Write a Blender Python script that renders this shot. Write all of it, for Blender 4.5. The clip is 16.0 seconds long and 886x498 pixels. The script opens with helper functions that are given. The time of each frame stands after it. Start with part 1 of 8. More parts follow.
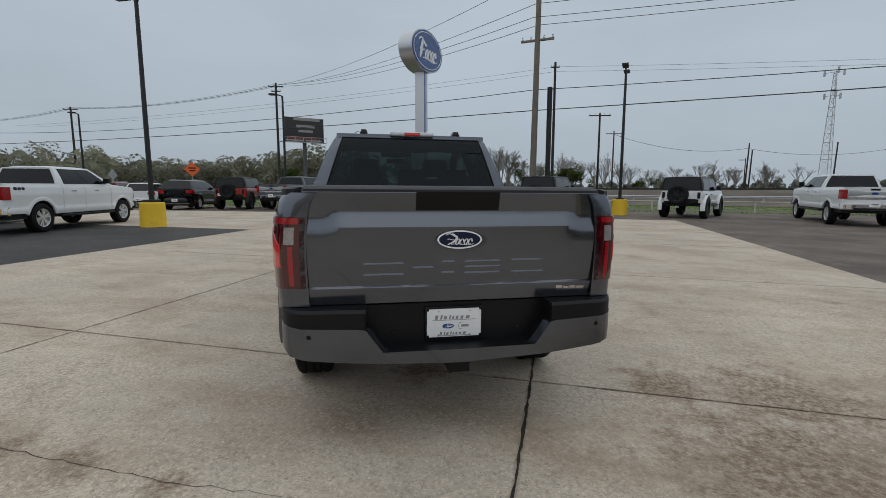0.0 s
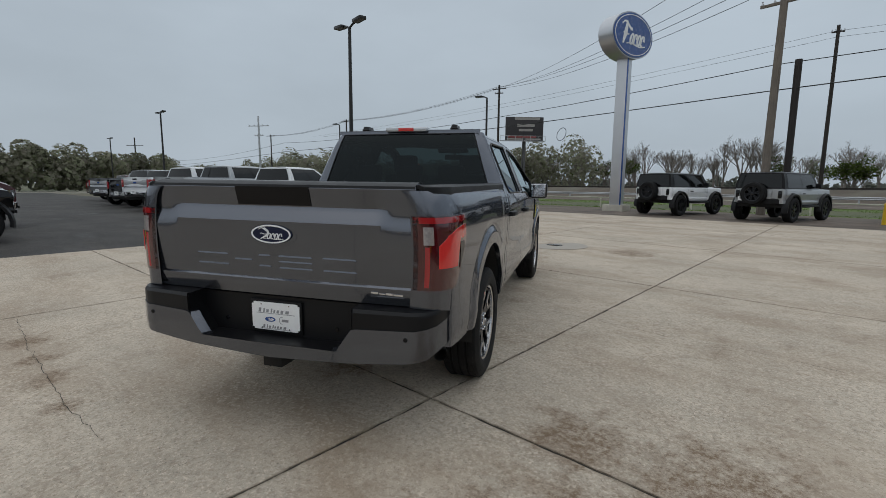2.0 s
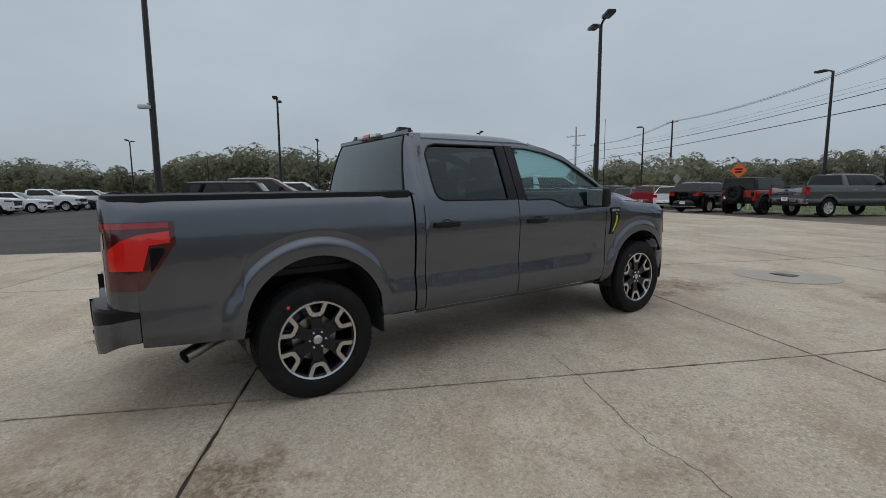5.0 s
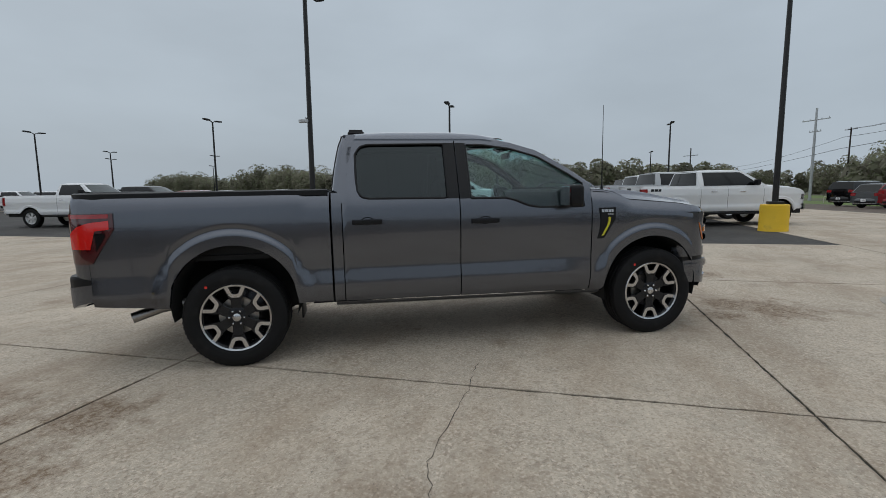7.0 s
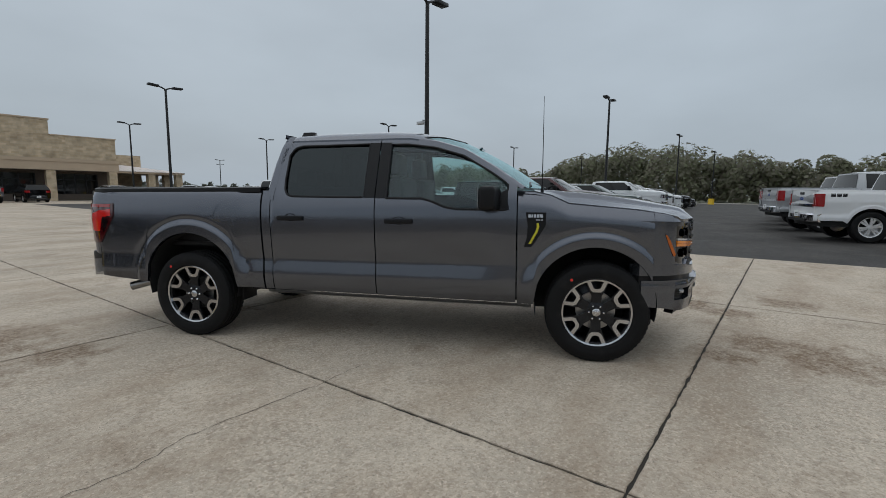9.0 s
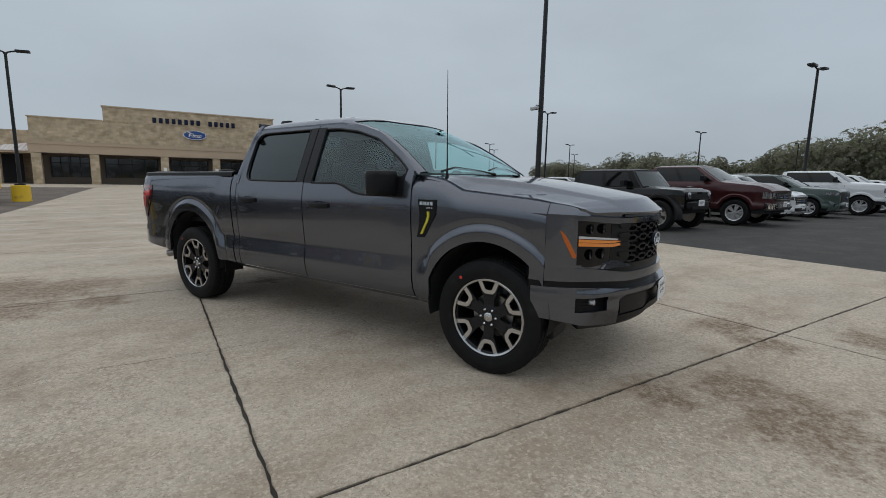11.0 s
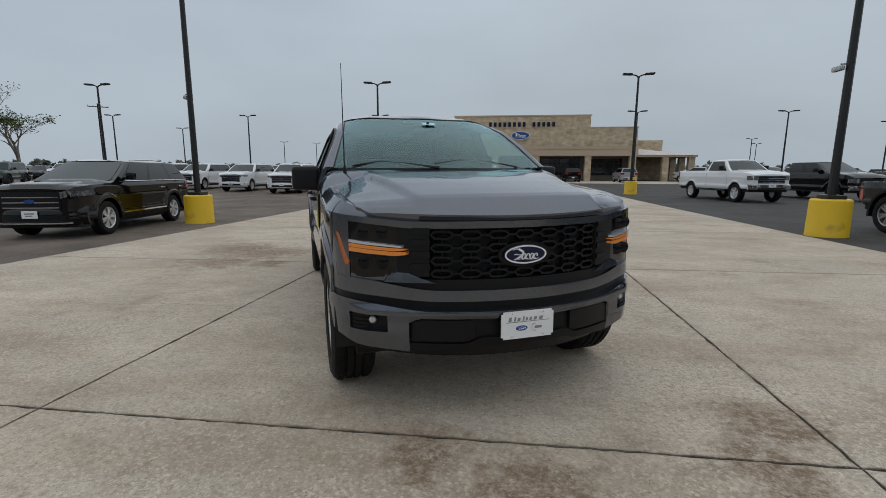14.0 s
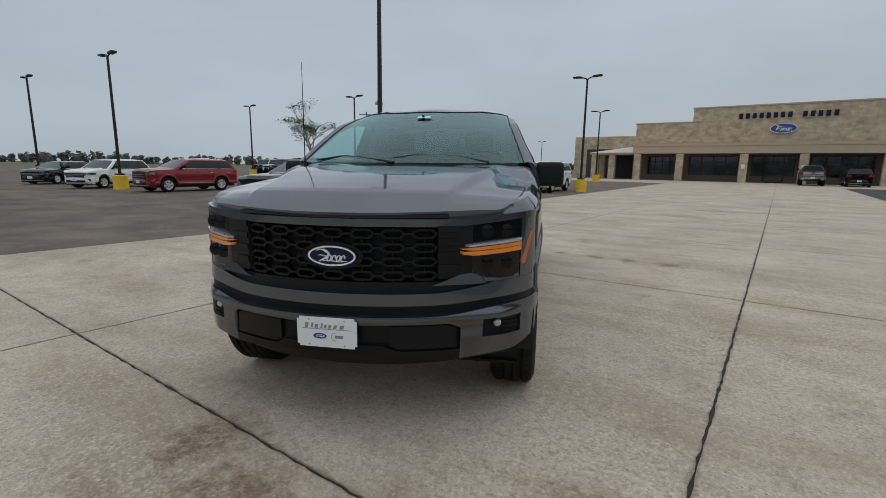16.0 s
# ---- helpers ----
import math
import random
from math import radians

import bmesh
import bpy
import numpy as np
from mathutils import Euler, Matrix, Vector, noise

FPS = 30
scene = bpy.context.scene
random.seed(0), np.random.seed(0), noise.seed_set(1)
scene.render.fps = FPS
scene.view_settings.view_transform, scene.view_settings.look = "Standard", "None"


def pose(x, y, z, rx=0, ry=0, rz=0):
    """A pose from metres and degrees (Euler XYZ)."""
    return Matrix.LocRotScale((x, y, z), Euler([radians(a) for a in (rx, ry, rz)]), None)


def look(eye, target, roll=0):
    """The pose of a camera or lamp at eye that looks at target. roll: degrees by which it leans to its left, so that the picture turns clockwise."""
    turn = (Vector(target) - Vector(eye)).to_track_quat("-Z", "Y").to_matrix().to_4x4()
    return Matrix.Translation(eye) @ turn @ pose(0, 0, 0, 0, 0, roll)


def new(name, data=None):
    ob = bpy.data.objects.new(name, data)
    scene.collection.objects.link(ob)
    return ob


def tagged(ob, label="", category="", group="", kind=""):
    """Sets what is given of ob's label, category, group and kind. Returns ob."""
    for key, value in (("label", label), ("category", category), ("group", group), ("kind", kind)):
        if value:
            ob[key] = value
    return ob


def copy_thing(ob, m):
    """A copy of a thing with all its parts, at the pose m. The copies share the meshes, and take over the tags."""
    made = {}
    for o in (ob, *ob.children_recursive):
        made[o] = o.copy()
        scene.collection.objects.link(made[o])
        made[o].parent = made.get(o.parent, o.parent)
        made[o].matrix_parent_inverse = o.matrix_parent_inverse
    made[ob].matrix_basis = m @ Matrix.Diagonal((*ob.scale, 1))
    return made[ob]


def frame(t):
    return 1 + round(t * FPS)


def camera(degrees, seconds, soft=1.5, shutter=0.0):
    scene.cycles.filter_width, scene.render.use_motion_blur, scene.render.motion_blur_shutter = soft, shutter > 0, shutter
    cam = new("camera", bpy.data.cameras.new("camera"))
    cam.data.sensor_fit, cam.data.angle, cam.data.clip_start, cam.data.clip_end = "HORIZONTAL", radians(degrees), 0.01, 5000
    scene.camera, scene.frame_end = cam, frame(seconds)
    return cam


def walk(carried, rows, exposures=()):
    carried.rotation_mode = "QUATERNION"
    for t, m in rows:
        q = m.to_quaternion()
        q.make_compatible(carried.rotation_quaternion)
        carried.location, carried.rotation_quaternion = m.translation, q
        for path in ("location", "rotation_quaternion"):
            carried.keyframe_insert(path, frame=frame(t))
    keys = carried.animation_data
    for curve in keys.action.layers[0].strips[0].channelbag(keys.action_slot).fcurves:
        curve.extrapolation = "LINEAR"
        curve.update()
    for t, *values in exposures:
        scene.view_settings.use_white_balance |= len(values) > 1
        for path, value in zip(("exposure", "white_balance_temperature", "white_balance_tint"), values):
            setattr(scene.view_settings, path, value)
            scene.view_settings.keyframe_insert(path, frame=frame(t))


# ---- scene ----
cam = camera(87.4, 16.0, 0.7)
METRES, EYE, TILT, LEAN, TURN = 17.39, 1.374, 0.0, 0.0, 14.0
ROWS = [
    (0.0, 0.0, 0.0, 0.0, 0.01, -7.37, -0.06),
    (0.5, 0.0281, 0.0036, -0.0009, 6.22, -7.38, -0.45),
    (1.0, 0.0618, 0.0107, -0.0005, 13.53, -7.51, -0.62),
    (1.5, 0.0899, 0.0229, -0.0013, 20.11, -7.73, -0.66),
    (2.0, 0.1192, 0.0413, -0.0002, 27.61, -7.78, -0.51),
    (2.5, 0.1438, 0.0577, -0.0001, 33.96, -7.67, -0.39),
    (3.0, 0.1675, 0.0837, 0.0005, 41.19, -7.61, -0.06),
    (3.5, 0.1888, 0.1061, 0.0002, 47.34, -7.22, 0.11),
    (4.0, 0.2075, 0.1363, 0.0004, 54.24, -6.9, 0.08),
    (6.5, 0.2529, 0.2847, -0.0018, 84.31, -6.98, 0.78),
    (7.0, 0.2544, 0.3186, -0.0014, 90.53, -6.86, 0.53),
    (7.5, 0.2497, 0.3481, -0.001, 95.9, -6.86, 0.35),
    (8.0, 0.2449, 0.3821, -0.0009, 101.94, -6.93, 0.21),
    (8.5, 0.236, 0.4109, -0.0018, 107.04, -7.0, -0.07),
    (9.0, 0.2247, 0.4438, -0.0007, 112.69, -7.0, -0.54),
    (9.5, 0.2125, 0.4704, -0.0013, 117.5, -7.27, -0.86),
    (12.0, 0.0937, 0.5744, -0.0003, 146.28, -9.11, -0.93),
    (12.5, 0.0686, 0.5854, 0.0003, 152.11, -9.19, -0.79),
    (13.0, 0.0393, 0.5955, -0.0001, 159.12, -9.34, -0.6),
    (13.5, 0.0126, 0.5991, 0.0012, 165.84, -9.55, -0.43),
    (14.0, -0.0184, 0.6041, 0.0009, 173.9, -9.68, -0.29),
    (14.5, -0.0465, 0.6010, 0.0004, 180.91, -9.87, -0.27),
    (15.0, -0.0776, 0.5981, 0.0004, 188.31, -9.97, -0.41),
    (15.5, -0.1039, 0.5890, -0.0005, 194.51, -10.24, -0.63),
    (16.0, -0.1328, 0.5743, 0.0006, 201.66, -10.15, -0.85),
]
walk(cam, [(t, pose(0, 0, EYE, TILT, LEAN, TURN) @ pose(METRES * x, METRES * y, METRES * z, 90 + pitch, roll, yaw)) for t, x, y, z, yaw, pitch, roll in ROWS])

# ---- world, sun and exposure ----
world = bpy.data.worlds.new("overcast_sky")
scene.world = world
world.use_nodes = True
wt = world.node_tree
wbg = wt.nodes["Background"]
sky = wt.nodes.new("ShaderNodeTexSky")
sky.sky_type, sky.sun_disc = "NISHITA", False
sky.sun_elevation, sky.sun_rotation = radians(52), radians(200)
sky.dust_density, sky.air_density = 4.0, 1.5
wco = wt.nodes.new("ShaderNodeTexCoord")
wsep = wt.nodes.new("ShaderNodeSeparateXYZ")
wramp = wt.nodes.new("ShaderNodeValToRGB")
wramp.color_ramp.elements[0].position, wramp.color_ramp.elements[0].color = 0.0, (0.393, 0.455, 0.516, 1)
wramp.color_ramp.elements[1].position, wramp.color_ramp.elements[1].color = 1.0, (0.82, 0.88, 0.94, 1)
mid = wramp.color_ramp.elements.new(0.12)
mid.color = (0.403, 0.468, 0.531, 1)
mid = wramp.color_ramp.elements.new(0.40)
mid.color = (0.447, 0.515, 0.582, 1)
mid = wramp.color_ramp.elements.new(0.60)
mid.color = (0.545, 0.615, 0.684, 1)
mid = wramp.color_ramp.elements.new(0.80)
mid.color = (0.71, 0.77, 0.825, 1)
wmap = wt.nodes.new("ShaderNodeMapping")
wmap.inputs["Scale"].default_value = (1.0, 1.0, 2.6)
wnoise = wt.nodes.new("ShaderNodeTexNoise")
wnoise.inputs["Scale"].default_value, wnoise.inputs["Detail"].default_value = 1.7, 5.0
wnoise.inputs["Roughness"].default_value = 0.5
wrange = wt.nodes.new("ShaderNodeMapRange")
wrange.inputs["From Min"].default_value, wrange.inputs["From Max"].default_value = 0.3, 0.7
wrange.inputs["To Min"].default_value, wrange.inputs["To Max"].default_value = 0.90, 1.10
wmul = wt.nodes.new("ShaderNodeVectorMath")
wmul.operation = "SCALE"
wmix = wt.nodes.new("ShaderNodeMix")
wmix.data_type = "RGBA"
wmix.inputs["Factor"].default_value = 0.96
wdim = wt.nodes.new("ShaderNodeVectorMath")
wdim.operation = "SCALE"
wdim.inputs["Scale"].default_value = 0.10
wt.links.new(wco.outputs["Generated"], wsep.inputs[0])
wt.links.new(wsep.outputs["Z"], wramp.inputs[0])
wt.links.new(wco.outputs["Generated"], wmap.inputs[0])
wt.links.new(wmap.outputs[0], wnoise.inputs["Vector"])
wt.links.new(wnoise.outputs[0], wrange.inputs["Value"])
wt.links.new(wramp.outputs[0], wmul.inputs[0])
wt.links.new(wrange.outputs[0], wmul.inputs["Scale"])
wt.links.new(sky.outputs[0], wdim.inputs[0])
wt.links.new(wdim.outputs[0], wmix.inputs["A"])
wt.links.new(wmul.outputs[0], wmix.inputs["B"])
wt.links.new(wmix.outputs["Result"], wbg.inputs[0])
wbg.inputs[1].default_value = 1.0
sun = new("sun", bpy.data.lights.new("sun", "SUN"))
sun.data.energy, sun.data.angle, sun.data.color = 0.5, radians(170), (1.0, 0.97, 0.93)
sun.matrix_world = look((-10, -25, 60), (0, 5, 0))
scene.view_settings.exposure = 0.0


# ---- small builders ----
def gz(x, y):
    """Height of the ground: the lot falls slightly to the south-east."""
    r = math.hypot(x, y - 5)
    return (-0.0112 * x + 0.0083 * y - 0.069) * math.exp(-(r / 30) ** 2)


def stand(x, y, yaw=0.0, dz=0.0):
    """A pose on the sloping ground, upright."""
    return pose(x, y, gz(x, y) + dz, 0, 0, yaw)


def lean_on(x, y, yaw=0.0):
    """A pose on the ground that follows its slope."""
    e = 0.5
    n = Vector((gz(x - e, y) - gz(x + e, y), gz(x, y - e) - gz(x, y + e), 2 * e)).normalized()
    f = Vector((-math.sin(radians(yaw)), math.cos(radians(yaw)), 0))
    f = (f - n * f.dot(n)).normalized()
    r = f.cross(n)
    return Matrix(((r.x, f.x, n.x, x), (r.y, f.y, n.y, y), (r.z, f.z, n.z, gz(x, y)), (0, 0, 0, 1)))


def lerp(t, xs, ys):
    return float(np.interp(t, xs, ys))


def finish(bm, angle=32.0, merge=0.0):
    if merge:
        bmesh.ops.remove_doubles(bm, verts=bm.verts, dist=merge)
    bmesh.ops.recalc_face_normals(bm, faces=bm.faces)
    lim = radians(angle)
    for f in bm.faces:
        f.smooth = True
    for e in bm.edges:
        e.smooth = len(e.link_faces) == 2 and e.calc_face_angle(0.0) < lim
    return bm


def mesh_of(name, bm, material, angle=32.0):
    finish(bm, angle)
    me = bpy.data.meshes.new(name)
    bm.to_mesh(me)
    bm.free()
    for m in material if isinstance(material, (list, tuple)) else (material,):
        me.materials.append(m)
    return me


def part(name, bm, material, parent, label="", angle=32.0):
    """Links a bmesh as one mesh object under a thing or a part."""
    ob = new(name, mesh_of(name, bm, material, angle))
    ob.parent = parent
    if label:
        tagged(ob, label)
    return ob


def thing(name, m, label, category, group="", kind=""):
    ob = new(name)
    ob.empty_display_size = 0.2
    ob.matrix_world = m
    return tagged(ob, label, category, group, kind)


def solid(name, bm, material, m, label, category="", group="", kind="", angle=32.0):
    ob = new(name, mesh_of(name, bm, material, angle))
    ob.matrix_world = m
    return tagged(ob, label, category, group, kind)


def box(bm, x0, x1, y0, y1, z0, z1, bevel=0.0, seg=2):
    r = bmesh.ops.create_cube(bm, size=1)
    for v in r["verts"]:
        v.co = Vector((x0 + (v.co.x + 0.5) * (x1 - x0), y0 + (v.co.y + 0.5) * (y1 - y0), z0 + (v.co.z + 0.5) * (z1 - z0)))
    if bevel:
        es = {e for v in r["verts"] for e in v.link_edges}
        bmesh.ops.bevel(bm, geom=list(es), offset=bevel, segments=seg, affect="EDGES", profile=0.6)
    return bm


def prism(bm, pts, d):
    """Extrudes the closed loop of points along the vector d."""
    a = [bm.verts.new(p) for p in pts]
    b = [bm.verts.new(Vector(p) + Vector(d)) for p in pts]
    n = len(pts)
    bm.faces.new(a)
    bm.faces.new(b[::-1])
    for i in range(n):
        bm.faces.new((a[i], b[i], b[(i + 1) % n], a[(i + 1) % n]))
    return bm


def lathe(bm, prof, axis="z", n=32, c=(0, 0, 0), closed=False, cap=True):
    """Turns a profile of (radius, height) about an axis through c."""
    rings = []
    for r, h in prof:
        ring = []
        for i in range(n):
            a = 2 * math.pi * i / n
            u, v = r * math.cos(a), r * math.sin(a)
            p = {"z": (u, v, h), "x": (h, u, v), "y": (u, h, v)}[axis]
            ring.append(bm.verts.new(Vector(p) + Vector(c)))
        rings.append(ring)
    m = len(rings)
    for k in range(m if closed else m - 1):
        a, b = rings[k], rings[(k + 1) % m]
        for i in range(n):
            bm.faces.new((a[i], a[(i + 1) % n], b[(i + 1) % n], b[i]))
    if not closed and cap:
        for ring, r in ((rings[0], prof[0][0]), (rings[-1], prof[-1][0])):
            if r > 1e-4:
                bm.faces.new(ring)
    return bm


def tube(bm, pts, radius, n=8, cap=True):
    """A round bar along points; radius may be one number or one for each point."""
    pts = [Vector(p) for p in pts]
    rings = []
    for i, p in enumerate(pts):
        d = (pts[min(i + 1, len(pts) - 1)] - pts[max(i - 1, 0)]).normalized()
        s = d.cross(Vector((0, 0, 1)))
        s = s.normalized() if s.length > 1e-3 else Vector((1, 0, 0))
        t = d.cross(s)
        r = radius[i] if isinstance(radius, (list, tuple)) else radius
        rings.append([bm.verts.new(p + r * (math.cos(2 * math.pi * k / n) * s + math.sin(2 * math.pi * k / n) * t)) for k in range(n)])
    for a, b in zip(rings, rings[1:]):
        for k in range(n):
            bm.faces.new((a[k], a[(k + 1) % n], b[(k + 1) % n], b[k]))
    if cap:
        bm.faces.new(rings[0])
        bm.faces.new(rings[-1][::-1])
    return bm


def sheet(bm, rows, skirt=None):
    """A grid of points as quads; skirt: a vector, or a function of a point, by which the rim is folded back."""
    g = [[bm.verts.new(p) for p in row] for row in rows]
    for a, b in zip(g, g[1:]):
        for i in range(len(a) - 1):
            bm.faces.new((a[i], a[i + 1], b[i + 1], b[i]))
    if skirt is not None:
        rim = g[0] + [r[-1] for r in g[1:]] + g[-1][-2::-1] + [r[0] for r in g[-2:0:-1]]
        back = [bm.verts.new(v.co + Vector(skirt(v.co) if callable(skirt) else skirt)) for v in rim]
        n = len(rim)
        for i in range(n):
            bm.faces.new((rim[i], back[i], back[(i + 1) % n], rim[(i + 1) % n]))
    return g


def block(bm, surf, us, zb, zt, nz, skirt=None):
    """A panel on the surface surf(u, z), between the curves zb(u) and zt(u)."""
    rows = []
    for u in us:
        a = zb(u) if callable(zb) else zb
        b = zt(u) if callable(zt) else zt
        rows.append([surf(u, a + (b - a) * k / nz) for k in range(nz + 1)])
    return sheet(bm, rows, skirt)


def span(a, b, n):
    return [a + (b - a) * i / n for i in range(n + 1)]


def oval(bm, a, b, y, n=40, c=(0, 0), depth=0.01, axis="y"):
    pts = [(c[0] + a * math.cos(2 * math.pi * i / n), y, c[1] + b * math.sin(2 * math.pi * i / n)) for i in range(n)]
    return prism(bm, pts, (0, depth, 0))


# ---- materials ----
def mk(name, col, rough=0.5, metal=0.0, var=0.08, scale=6.0, bump=0.0, bscale=80.0, coat=0.0, rvar=0.08, stain=None, spec=0.5):
    """A surface with variation at two scales and fine relief; stain: a second colour that shows in patches."""
    m = bpy.data.materials.new(name)
    m.use_nodes = True
    nt = m.node_tree
    b = nt.nodes["Principled BSDF"]
    co = nt.nodes.new("ShaderNodeTexCoord")
    n1 = nt.nodes.new("ShaderNodeTexNoise")
    n1.inputs["Scale"].default_value, n1.inputs["Detail"].default_value = scale, 6.0
    n2 = nt.nodes.new("ShaderNodeTexNoise")
    n2.inputs["Scale"].default_value, n2.inputs["Detail"].default_value = bscale, 3.0
    nt.links.new(co.outputs["Object"], n1.inputs["Vector"])
    nt.links.new(co.outputs["Object"], n2.inputs["Vector"])
    add = nt.nodes.new("ShaderNodeMath")
    add.operation = "ADD"
    nt.links.new(n1.outputs[0], add.inputs[0])
    nt.links.new(n2.outputs[0], add.inputs[1])
    rng = nt.nodes.new("ShaderNodeMapRange")
    rng.inputs["From Min"].default_value, rng.inputs["From Max"].default_value = 0.6, 1.4
    rng.inputs["To Min"].default_value, rng.inputs["To Max"].default_value = 1 - var, 1 + var
    nt.links.new(add.outputs[0], rng.inputs["Value"])
    sc = nt.nodes.new("ShaderNodeVectorMath")
    sc.operation = "SCALE"
    sc.inputs[0].default_value = col
    nt.links.new(rng.outputs[0], sc.inputs["Scale"])
    last = sc.outputs[0]
    if stain:
        n3 = nt.nodes.new("ShaderNodeTexNoise")
        n3.inputs["Scale"].default_value, n3.inputs["Detail"].default_value = stain[1], 8.0
        nt.links.new(co.outputs["Object"], n3.inputs["Vector"])
        r3 = nt.nodes.new("ShaderNodeMapRange")
        r3.inputs["From Min"].default_value, r3.inputs["From Max"].default_value = stain[2], stain[3]
        nt.links.new(n3.outputs[0], r3.inputs["Value"])
        mx = nt.nodes.new("ShaderNodeMix")
        mx.data_type = "RGBA"
        nt.links.new(r3.outputs[0], mx.inputs["Factor"])
        nt.links.new(last, mx.inputs["A"])
        mx.inputs["B"].default_value = (*stain[0], 1)
        last = mx.outputs["Result"]
    nt.links.new(last, b.inputs["Base Color"])
    rr = nt.nodes.new("ShaderNodeMapRange")
    rr.inputs["From Min"].default_value, rr.inputs["From Max"].default_value = 0.6, 1.4
    rr.inputs["To Min"].default_value, rr.inputs["To Max"].default_value = max(rough - rvar, 0.02), min(rough + rvar, 1)
    nt.links.new(add.outputs[0], rr.inputs["Value"])
    nt.links.new(rr.outputs[0], b.inputs["Roughness"])
    b.inputs["Metallic"].default_value = metal
    b.inputs["Specular IOR Level"].default_value = spec
    if coat:
        b.inputs["Coat Weight"].default_value = coat
        b.inputs["Coat Roughness"].default_value = 0.03
    if bump:
        bp = nt.nodes.new("ShaderNodeBump")
        bp.inputs["Strength"].default_value, bp.inputs["Distance"].default_value = bump, 0.01
        nt.links.new(add.outputs[0], bp.inputs["Height"])
        nt.links.new(bp.outputs[0], b.inputs["Normal"])
    return m


def glass(name, tint, mirror=0.04, gloss=(0.86, 0.97, 1.0), rough=0.02):
    """A thin pane: it lets tinted light through and mirrors by Fresnel."""
    m = bpy.data.materials.new(name)
    m.use_nodes = True
    nt = m.node_tree
    nt.nodes.remove(nt.nodes["Principled BSDF"])
    out = nt.nodes["Material Output"]
    tr = nt.nodes.new("ShaderNodeBsdfTransparent")
    tr.inputs[0].default_value = (*tint, 1)
    gl = nt.nodes.new("ShaderNodeBsdfGlossy")
    gl.inputs["Roughness"].default_value = rough
    gl.inputs[0].default_value = (*gloss, 1)
    lw = nt.nodes.new("ShaderNodeLayerWeight")
    lw.inputs["Blend"].default_value = 0.5
    pw = nt.nodes.new("ShaderNodeMath")
    pw.operation = "POWER"
    pw.inputs[1].default_value = 3.6
    fr = nt.nodes.new("ShaderNodeMapRange")
    fr.inputs["To Min"].default_value, fr.inputs["To Max"].default_value = mirror, 0.95
    nt.links.new(lw.outputs["Facing"], pw.inputs[0])
    nt.links.new(pw.outputs[0], fr.inputs["Value"])
    mx = nt.nodes.new("ShaderNodeMixShader")
    nt.links.new(fr.outputs[0], mx.inputs[0])
    nt.links.new(tr.outputs[0], mx.inputs[1])
    nt.links.new(gl.outputs[0], mx.inputs[2])
    nt.links.new(mx.outputs[0], out.inputs[0])
    return m


def paint(name, col, metal=0.0, rough=0.3, coat=0.6):
    return mk(name, col, rough, metal, var=0.035, scale=3.0, bscale=900.0, coat=coat, rvar=0.05, spec=0.3)


PAINT = paint("carbon_grey_paint", (0.109, 0.117, 0.137), 0.88, 0.22, 0.85)
PAINT.node_tree.nodes["Principled BSDF"].inputs["Specular Tint"].default_value = (0.45, 0.48, 0.55, 1)
PLASTIC = mk("black_plastic", (0.006, 0.006, 0.007), 0.42, bump=0.05, bscale=400, var=0.15, spec=0.25)
GLOSSBLACK = mk("gloss_black", (0.004, 0.004, 0.005), 0.10, rvar=0.03, var=0.1, spec=0.25)
RUBBER = mk("tyre_rubber", (0.007, 0.007, 0.0075), 0.7, spec=0.22, bump=0.12, bscale=120, var=0.18, stain=((0.018, 0.017, 0.016), 7.0, 0.55, 0.8))
DARKRIM = mk("dark_rim", (0.018, 0.019, 0.022), 0.22, 0.5, var=0.1)
SILVER = mk("machined_silver", (0.56, 0.56, 0.57), 0.22, 1.0, var=0.05)
CHROME = mk("chrome", (0.75, 0.75, 0.77), 0.08, 1.0, var=0.03, rvar=0.03)
STEEL = mk("exhaust_steel", (0.33, 0.32, 0.31), 0.35, 1.0, var=0.2, scale=20)
UNDER = mk("underbody", (0.010, 0.010, 0.010), 0.8, var=0.3)
CLOTH = mk("seat_cloth", (0.02, 0.02, 0.022), 0.9, bump=0.2, bscale=500, var=0.2)
RED = mk("red_lens", (0.30, 0.006, 0.008), 0.1, coat=1.0, var=0.08)
BRIGHTRED = mk("bright_red_lens", (0.64, 0.014, 0.011), 0.12, coat=1.0, var=0.05)
DEEPRED = mk("deep_red_lens", (0.060, 0.002, 0.004), 0.08, coat=1.0, var=0.1)
GREYLAMP = mk("clear_reverse_lens", (0.34, 0.32, 0.32), 0.12, 0.4, coat=0.5, var=0.3, scale=30)
DEEPAMBER = mk("deep_amber_lens", (0.46, 0.105, 0.014), 0.15, coat=0.2, var=0.05)
AMBER = mk("amber_lens", (0.78, 0.24, 0.03), 0.15, coat=1.0, var=0.05)
CLEARLAMP = mk("clear_lamp", (0.55, 0.56, 0.58), 0.12, 0.4, coat=1.0)
SMOKE = mk("smoked_lamp", (0.004, 0.004, 0.005), 0.05, spec=0.3, coat=0.1, rvar=0.02)
WHITEPLATE = mk("white_plate", (0.78, 0.78, 0.78), 0.4, var=0.03)
GREYINK = mk("grey_ink", (0.24, 0.24, 0.25), 0.5)
NAVY = mk("navy_enamel", (0.006, 0.010, 0.036), 0.35, spec=0.3)
BLUE = mk("blue_enamel", (0.012, 0.06, 0.24), 0.25, coat=0.5)
WHITE = mk("white_enamel", (0.8, 0.8, 0.8), 0.3)
